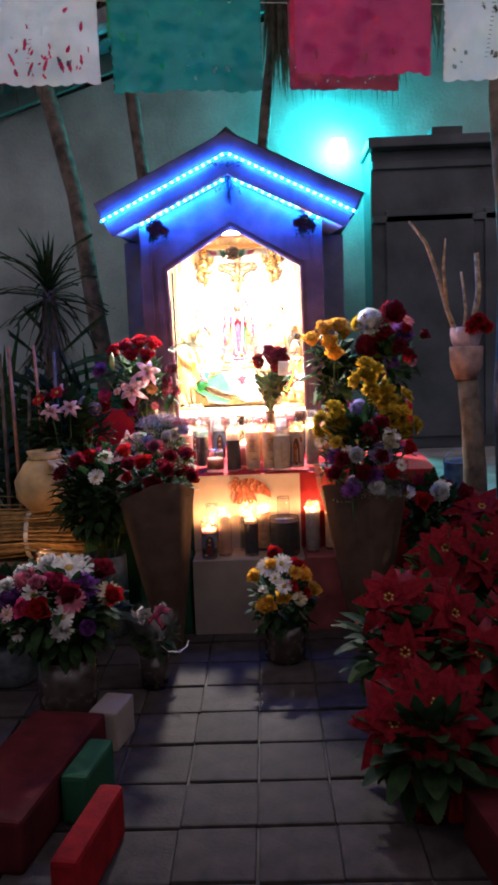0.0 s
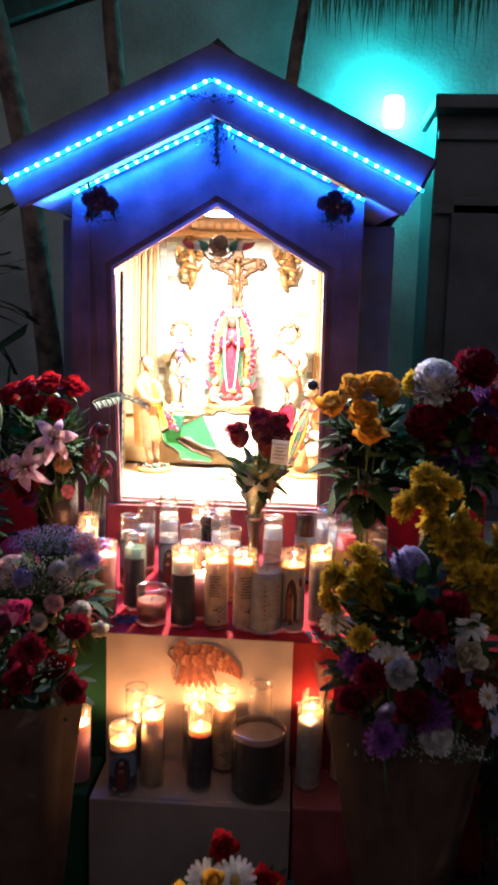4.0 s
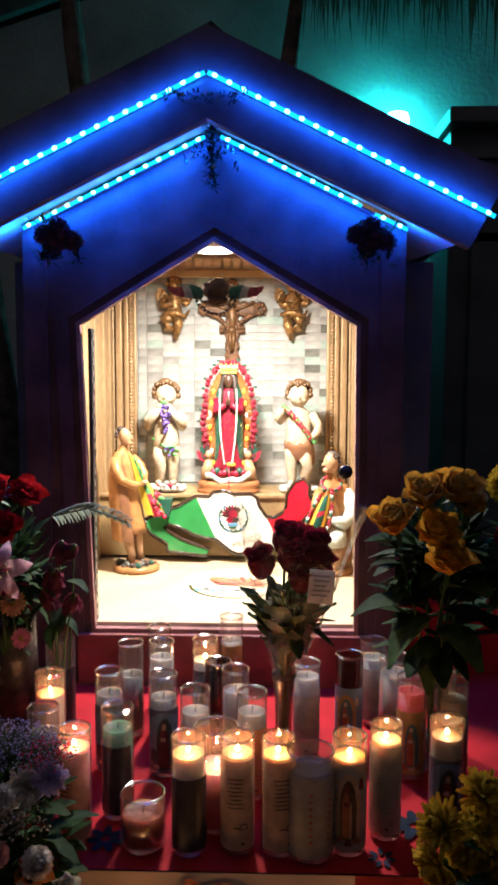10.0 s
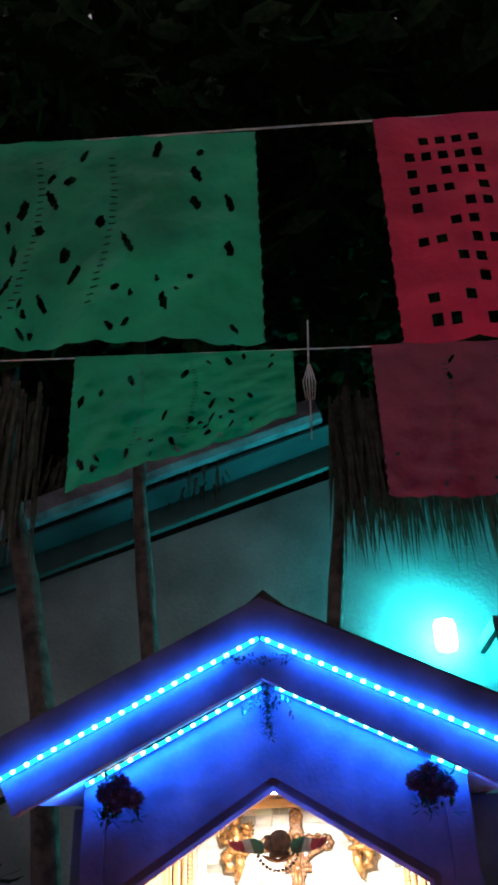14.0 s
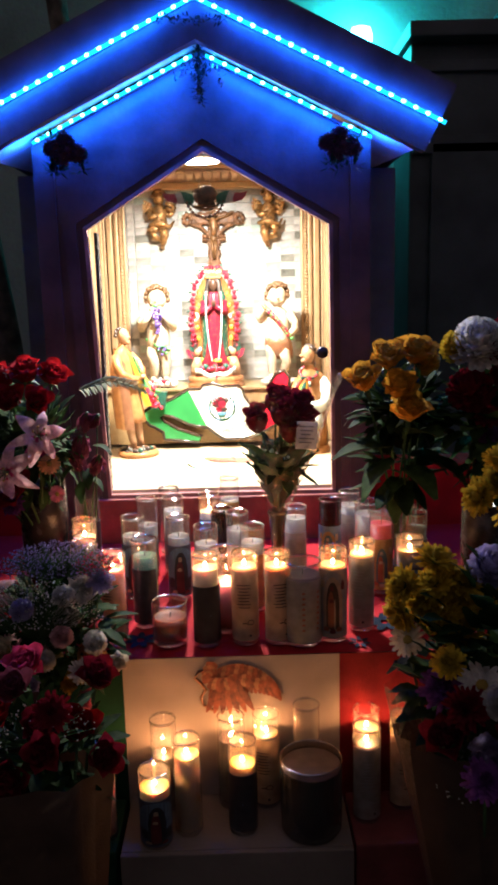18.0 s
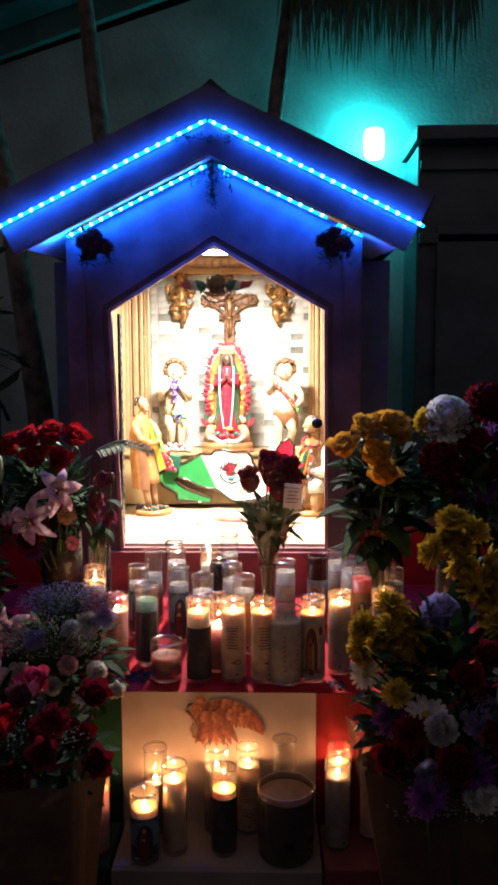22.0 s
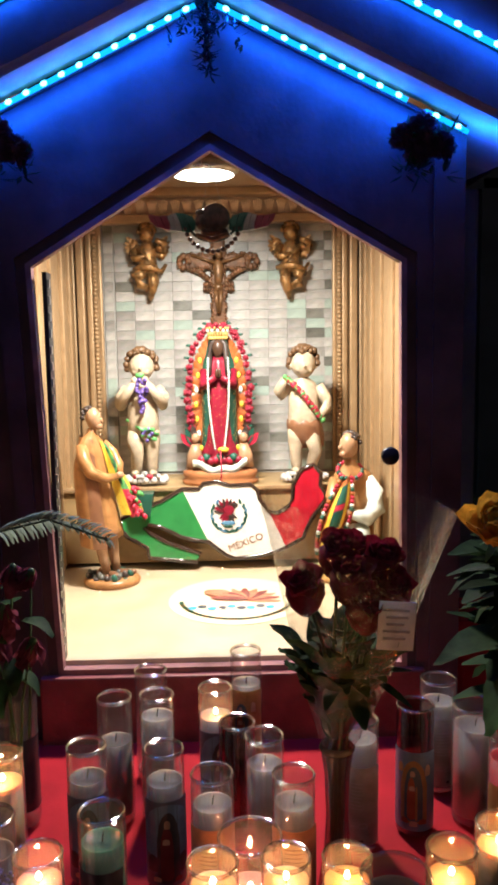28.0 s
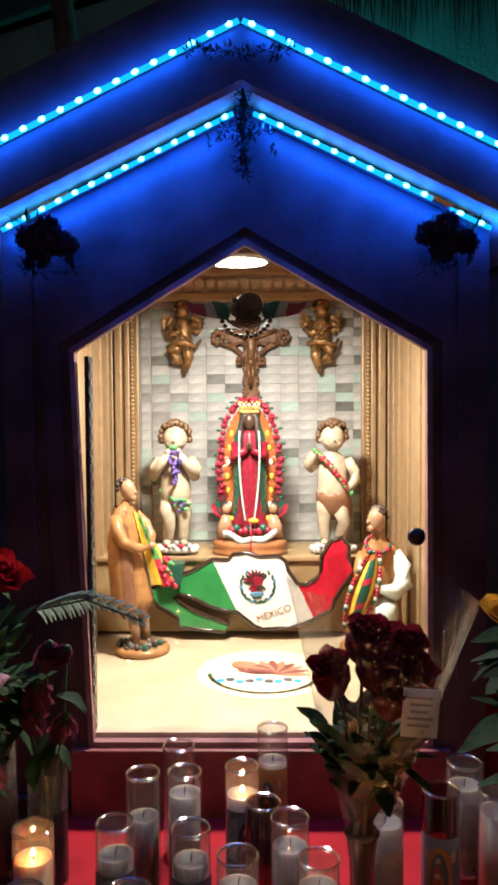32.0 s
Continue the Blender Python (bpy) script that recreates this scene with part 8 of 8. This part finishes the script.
M_TWIG = mat("tan_dry_twig", (0.42, 0.30, 0.18), 0.8, var=0.4, scale=40)
mb = MB()
mb.tube([(-0.05, 0, 0.72), (-0.12, 0.0, 0.90), (-0.16, 0, 1.05), (-0.21, 0, 1.19), (-0.28, 0, 1.28)], [0.012, 0.011, 0.010, 0.008, 0.005], 7)
mb.tube([(-0.12, 0.0, 0.90), (-0.14, -0.02, 1.08), (-0.13, -0.02, 1.2)], [0.009, 0.007, 0.003], 6)
part("twig", mb, M_TWIG, ps, "forked dry tan twig")
mb = MB()
mb.tube([(-0.03, 0, 0.72), (0.02, 0.02, 0.98), (0.01, 0.02, 1.14)], [0.014, 0.013, 0.010], 7)
part("twig", mb, M_TWIG, ps, "dry tan twig")
mb = MB()
mb.tube([(-0.06, 0, 0.72), (-0.04, 0.0, 0.9), (-0.06, 0, 1.06)], [0.008, 0.007, 0.005], 6)
part("twig", mb, M_TWIG, ps, "dry tan twig")
for k in range(3):
    bloom(ps, "mum", "red", 0.06, (-0.03 + 0.03 * k, -0.05, 0.82 + 0.03 * (k % 2)), (0, -0.8, 0.6), k)
trunk("tree_trunk", [(1.24, 3.5, 0.38), (1.22, 3.5, 0.9), (1.24, 3.52, 1.5), (1.20, 3.55, 2.2), (1.26, 3.6, 3.2)], 0.075, 0.05, "thick dark tree trunk at the yard's edge")

bk = thing("paint_bucket", "grey metal paint bucket with a wire handle", "bucket", pose(1.10, 3.90, 0.402))
part("body", MB().lathe([(0, 0.002), (0.075, 0), (0.08, 0.01), (0.082, 0.17), (0.087, 0.175), (0.082, 0.18), (0.077, 0.17), (0.075, 0.012), (0, 0.01)], 24), M_BUCKET, bk)
part("handle", MB().tube([(0.085 * math.cos(a), 0, 0.165 + 0.075 * math.sin(a)) for a in [math.pi * k / 12 for k in range(13)]], 0.0025, 6), M_CHROME, bk)

# left: clay pot, straw bundle and stick fence
cp = thing("clay_pot", "large round buff clay pot on a straw bundle", "pot", pose(-0.855, 3.50, 0.475) @ Matrix.Scale(1.30, 4))
part("body", MB().lathe([(0, 0), (0.055, 0), (0.10, 0.05), (0.105, 0.11), (0.07, 0.17), (0.05, 0.185), (0.06, 0.21), (0.05, 0.21), (0.04, 0.18), (0, 0.17)], 22), M_BUFF, cp)
part("cloth_tie", MB().lathe([(0.052, 0.178), (0.06, 0.186), (0.052, 0.194)], 18).petal(pose(0.04, -0.03, 0.18, 0, 0, 200), 0.09, 0.05, 0.4, -0.4, 0, 0.2, 4, 0.01), M_STRAW, cp)
st = MB()
r = random.Random(15)
for _ in range(520):
    y_, z_ = r.gauss(0, 0.06), r.gauss(0, 0.05)
    x_ = r.uniform(-0.05, 0.05)
    st.tube([(-0.22 + x_, y_, z_), (0.0, y_ * 0.9, z_ * 0.9 + 0.005), (0.22 + x_, y_ * 1.1, z_ * 1.1)], 0.003, 3, cap=False)
sb = thing("straw_bundle", "golden straw bundle lying on a crate", "straw", pose(-0.93, 3.50, 0.37))
tagged(part("straw", st, M_STRAW, sb), kind="stuff")
part("tie", MB().lathe([(0.11, -0.01), (0.114, 0), (0.11, 0.01)], 18, 0, Matrix.Rotation(math.pi / 2, 4, "Y")), M_STRING, sb)
cr_ = thing("wooden_crate", "dark wooden crate under the straw", "crate", pose(-0.95, 3.52, 0))
for z_ in (0.04, 0.14, 0.24):
    part("slat", MB().box((0, -0.13, z_ - 0.01), (0.5, 0.014, 0.08), bev=0.003), M_BARK, cr_, smooth=False)
    part("slat", MB().box((0, 0.13, z_ - 0.01), (0.5, 0.014, 0.08), bev=0.003), M_BARK, cr_, smooth=False)
for x_ in (-0.24, 0.24):
    part("post", MB().box((x_, -0.11, 0.14), (0.03, 0.026, 0.28), bev=0.003), M_BARK, cr_, smooth=False)
    part("post", MB().box((x_, 0.11, 0.14), (0.03, 0.026, 0.28), bev=0.003), M_BARK, cr_, smooth=False)
# Hidden candle, added only to throw warm light on straw and pot.
candle(-0.80, 3.22, 0.0, 0.36, 0.034, "beige", 1, 0.72, True, None, note="unseen burning candle added to light the straw", group="")
fn = thing("stick_fence", "row of thin upright cane sticks", "fence", pose(-1.0, 3.75, 0))
for k in range(9):
    part("stick", MB().tube([(-0.30 + 0.062 * k, 0.01 * math.sin(k * 2), 0), (-0.295 + 0.062 * k + 0.01 * math.sin(k), 0, 0.7), (-0.30 + 0.062 * k + 0.02 * math.sin(k * 3), 0, 1.15 + 0.12 * math.sin(k * 2.2))], [0.011, 0.010, 0.008], 7), M_BARK if k % 2 else M_CLAY, fn)


def strap_plant(x, y, n, ln, sd, label):
    pt = thing("strap_leaf_plant", label, "plant", pose(x, y, 0))
    part("pot", MB().lathe([(0, 0), (0.10, 0), (0.13, 0.26), (0.12, 0.26), (0, 0.22)], 18), M_DARKCERAMIC, pt)
    r = random.Random(sd)
    mb = MB()
    for k in range(n):
        a = r.uniform(0, 360)
        mx = pose(0, 0, 0.22 + r.uniform(0, 0.5), 0, 0, a) @ Matrix.Rotation(radians(r.uniform(50, 86)), 4, "X")
        one = MB().petal(mx, ln * r.uniform(0.6, 1.1), r.uniform(0.02, 0.045), 0.4, -r.uniform(0.6, 2.2), 0, 0.8, 7)
        if max(p[0] for p in one.v) + x > -0.62 or min(p[2] for p in one.v) < 0.02 or min(p[1] for p in one.v) + y < 3.80:
            continue
        mb.add(one.v, one.f)
    tagged(part("leaves", mb, M_LEAF, pt), kind="stuff")


strap_plant(-0.82, 4.35, 190, 0.95, 1, "dark strap-leaved plant in a pot")
strap_plant(-1.25, 4.20, 150, 1.0, 2, "dark strap-leaved plant in a pot")
strap_plant(-0.80, 4.12, 110, 0.45, 5, "dark strap-leaved plant in a pot")

yu = thing("yucca_plant", "spiky yucca with a rosette of narrow leaves", "plant", pose(-1.02, 4.30, 0))
part("trunk", MB().loft([(0, 0, 0, 0.075, 0.07), (0.4, 0.01, 0, 0.055, 0.055), (0.9, 0.015, 0, 0.048, 0.046), (1.40, 0.02, 0, 0.045, 0.042), (1.52, 0.02, 0, 0.03, 0.03)], 12, 0, None, 0.06, 6), M_BARK, yu)
r = random.Random(44)
spike = [MB().petal(Matrix(), 0.36, 0.026, 0.5, c_, 0, 0.9, 6).mesh("leaf", [M_LEAF]) for c_ in (-0.15, -0.5, -0.9)]
dead = [MB().petal(Matrix(), 0.34, 0.022, 0.7, c_, 0, 0.9, 6, 0.004, 3).mesh("dead_leaf", [M_THATCH]) for c_ in (-0.3, 0.3)]
for k in range(72):
    el = 80 - 105 * (k / 71)
    m_ = pose(0.02, 0, 1.55 - 0.10 * k / 71, 0, 0, k * 137.5) @ Matrix.Rotation(radians(el), 4, "X")
    part("leaf", spike[k % 3], [], yu, m=m_ @ Matrix.Scale(r.uniform(0.75, 1.1), 4))
for k in range(34):  # dry leaves hanging round the trunk
    m_ = pose(0.02, 0, 1.44 - 0.16 * r.random(), 0, 0, k * 137.5 + 40) @ Matrix.Translation((0, 0.03, 0)) @ Matrix.Rotation(radians(-r.uniform(55, 84)), 4, "X")
    part("dead_leaf", dead[k % 2], [], yu, m=m_ @ Matrix.Scale(r.uniform(0.6, 1.1), 4))

# Shade on the boxes is put into this darker copy of the edging red.
M_SHADED_BOXCLOTH = mat("shaded_red_box_cloth", (0.055, 0.005, 0.007), 0.9, var=0.3, scale=14, fine=200, bump=0.4, spec=0.1)
M_EDGE = mat("faded_red_paint", (0.20, 0.006, 0.009), 0.85, var=0.3, scale=18, fine=140, bump=0.4, spec=0.08)
# edging boards and boxes beside the path
for i, (x, y, l, c, a, w) in enumerate(((-0.345, 1.93, 0.20, M_FLAGGREEN, -9, 0.07), (-0.50, 1.93, 0.55, M_SHADED_BOXCLOTH, -9, 0.22), (-0.28, 1.65, 0.30, M_EDGE, -9, 0.06), (0.555, 2.02, 0.44, M_EDGE, 8, 0.06), (0.66, 1.55, 0.40, M_SHADED_BOXCLOTH, 8, 0.12))):
    solo("draped_box" if i in (1, 4) else "edging_board", MB().box((0, 0, 0.065), (w, l, 0.13), bev=0.012), c, ("red cloth over a low box beside the path" if i in (1, 4) else "%s edging board along the path" % ("green" if i == 0 else "red")), "box" if i in (1, 4) else "edging", pose(x, y, 0.0, 0, 0, a), smooth=False)
solo("white_box", MB().box((0, 0, 0.06), (0.09, 0.14, 0.12), bev=0.008), M_CARD, "small white cardboard box beside the path", "box", pose(-0.35, 2.27, 0, 0, 0, -12), smooth=False)

# ---------------------------------------------------------------- cut-paper banners
def banner(name, col, label, tl, tr, drop_l, drop_r, y, seed, parent, scallop=True, dense=1.0):
    """A plastic sheet with punched holes and a scalloped lower edge; tl and tr are (x, z) of its upper corners."""
    r = random.Random(seed)
    nx, ny = 240, 176
    holes = set()

    def punch(cx_, cy_, w, h, lean=0.0):
        cx_, cy_, w, h = 2 * cx_, 2 * cy_, 2 * w, 2 * h
        for i in range(int(cx_ - w - h), int(cx_ + w + h) + 2):
            for k in range(int(cy_ - h), int(cy_ + h) + 2):
                dx_, dy_ = i - cx_ - lean * (k - cy_), k - cy_
                if (dx_ / max(w, 0.6)) ** 2 + (dy_ / max(h, 0.6)) ** 2 <= 1.0 + 0.25 * math.sin(i * 0.9 + k * 0.7):
                    holes.add((i, k))
    if dense > 1.1:  # rows of square holes
        for c_ in range(10, 40, 6):
            for k in range(10, 84, 7):
                if r.random() < 0.7:
                    for i in range(2 * c_, 2 * c_ + 7):
                        for q in range(2 * k, 2 * k + 7):
                            holes.add((i, q))
        for _ in range(12):
            punch(r.uniform(50, 112), r.uniform(10, 76), r.uniform(1, 2.5), r.uniform(2.5, 5), r.uniform(-1, 1))
    else:
        for c_ in (34, 62):  # ladders of short slits
            for k in range(10, 76, 3):
                w_ = 2 * c_ + int(9 * math.sin(k * 0.05))
                for i in range(w_, w_ + 5):
                    holes.add((i, 2 * k))
        for col_ in range(8, 114, 11):
            for k in range(8, 80, 11):
                if r.random() < 0.55 * dense:
                    punch(col_ + r.uniform(-3, 3), k + r.uniform(-3, 3), r.uniform(0.8, 1.9), r.uniform(1.8, 4.6), r.uniform(-0.5, 0.5))
        for _ in range(int(26 * dense)):
            punch(r.uniform(6, 114), r.uniform(63, 83), r.uniform(0.6, 1.4), r.uniform(0.8, 2.2), r.uniform(-0.7, 0.7))
    vs, fs = [], []
    for k in range(ny + 1):
        v_ = k / ny
        for i in range(nx + 1):
            u = i / nx
            drop = drop_l + (drop_r - drop_l) * u
            sc = (0.012 if dense > 1.1 else 0.004) * abs(math.sin(u * (5 if dense > 1.1 else 11) * math.pi)) * (v_ ** 8) if scallop else 0
            ex = 0.004 * abs(math.sin(v_ * 15 * math.pi)) if i in (0, nx) else 0
            x_ = tl[0] + (tr[0] - tl[0]) * u + (ex if i == 0 else -ex if i == nx else 0)
            z_ = tl[1] + (tr[1] - tl[1]) * u - (drop + sc) * v_
            wav = 0.008 * math.sin(u * 9 + seed) * v_ + 0.005 * math.sin(u * 23 + v_ * 7 + seed) * v_ + 0.004 * noise.noise(Vector((u * 9, v_ * 9, seed)))
            vs.append((x_, y + wav, z_))
    for k in range(ny):
        for i in range(nx):
            if (i, k) in holes:
                continue
            a = k * (nx + 1) + i
            fs.append((a, a + 1, a + nx + 2, a + nx + 1))
    return part(name, MB().add(vs, fs), PLAS[col], parent, label)


def bunting(label, y, x0, z0, x1, z1, sheets, seed):
    th = thing("paper_bunting", label, "bunting", pose(0, 0, 0), "buntings over the yard")
    pts = [(x0 + (x1 - x0) * k / 16, y + 0.002, z0 + (z1 - z0) * k / 16 - 0.02 * math.sin(math.pi * k / 16)) for k in range(17)]
    part("string", MB().tube(pts, 0.0016, 5), M_STRING, th)
    for k, (col, tl, tr, dl, dr, ds) in enumerate(sheets):
        banner("sheet", col, "punched %s plastic sheet" % col, tl, tr, dl, dr, y - 0.004, seed + k * 3.7, th, True, ds)


bunting("string of punched green and red plastic sheets", 3.30, -3.5, 2.74, 3.8, 2.346, [("green", (-0.320, 2.548), (0.132, 2.520), 0.305, 0.150, 0.6), ("maroon", (0.283, 2.515), (0.72, 2.492), 0.325, 0.325, 0.3), ("red", (-0.95, 2.57), (-0.50, 2.556), 0.31, 0.31, 0.6)], 2)
bunting("string of punched green and red plastic sheets", 2.75, -3.5, 2.742, 3.8, 2.34, [("green", (-0.335, 2.548), (0.112, 2.511), 0.352, 0.350, 0.75), ("red", (0.270, 2.509), (0.70, 2.493), 0.365, 0.360, 1.2), ("white", (-0.95, 2.59), (-0.50, 2.56), 0.35, 0.35, 0.7)], 5)
bunting("string of punched white, teal and pink plastic sheets", 1.75, -3.5, 2.18, 3.8, 1.838, [("white", (-0.50, 2.02), (-0.178, 2.005), 0.275, 0.275, 1.0), ("teal", (-0.155, 2.00), (0.165, 1.985), 0.285, 0.28, 0.2), ("pink", (0.232, 1.983), (0.520, 1.972), 0.25, 0.25, 0.15), ("white", (0.545, 1.970), (0.86, 1.956), 0.26, 0.26, 0.3)], 9)
tie = [o for o in scene.objects if o.name.startswith("paper_bunting")][0]
part("tie_string", MB().tube([(0.164, 3.296, 2.588), (0.160, 3.296, 2.50), (0.158, 3.296, 2.44), (0.155, 3.296, 2.314)], 0.0016, 5), M_STRING, tie)
mb = MB()
for k in range(5):
    mb.tube([(0.158 + 0.001 * k, 3.294, 2.48), (0.158 + (k - 2) * 0.006, 3.294, 2.44), (0.158 + (k - 2) * 0.004, 3.294, 2.40)], 0.0014, 4)
part("knot", mb, M_STRING, tie)

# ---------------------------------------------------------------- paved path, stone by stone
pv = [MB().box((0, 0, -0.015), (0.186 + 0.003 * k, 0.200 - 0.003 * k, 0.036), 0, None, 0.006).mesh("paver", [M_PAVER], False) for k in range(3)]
path = solo("paved_path", MB().box((0.0, 1.55, -0.028), (2.6, 3.6, 0.03)), mat("dark_joint_sand", (0.016, 0.014, 0.013), 0.95, var=0.3, spec=0.05), "grey concrete paver path leading to the shrine", "path", kind="structure", smooth=False)
rp = random.Random(19)
for i in range(-6, 7):
    for k in range(-5, 8):
        x = 0.0925 + 0.0965 + 0.193 * i
        y = 2.13 + 0.2085 * k
        if y > 3.2 or abs(x) > 1.25:
            continue
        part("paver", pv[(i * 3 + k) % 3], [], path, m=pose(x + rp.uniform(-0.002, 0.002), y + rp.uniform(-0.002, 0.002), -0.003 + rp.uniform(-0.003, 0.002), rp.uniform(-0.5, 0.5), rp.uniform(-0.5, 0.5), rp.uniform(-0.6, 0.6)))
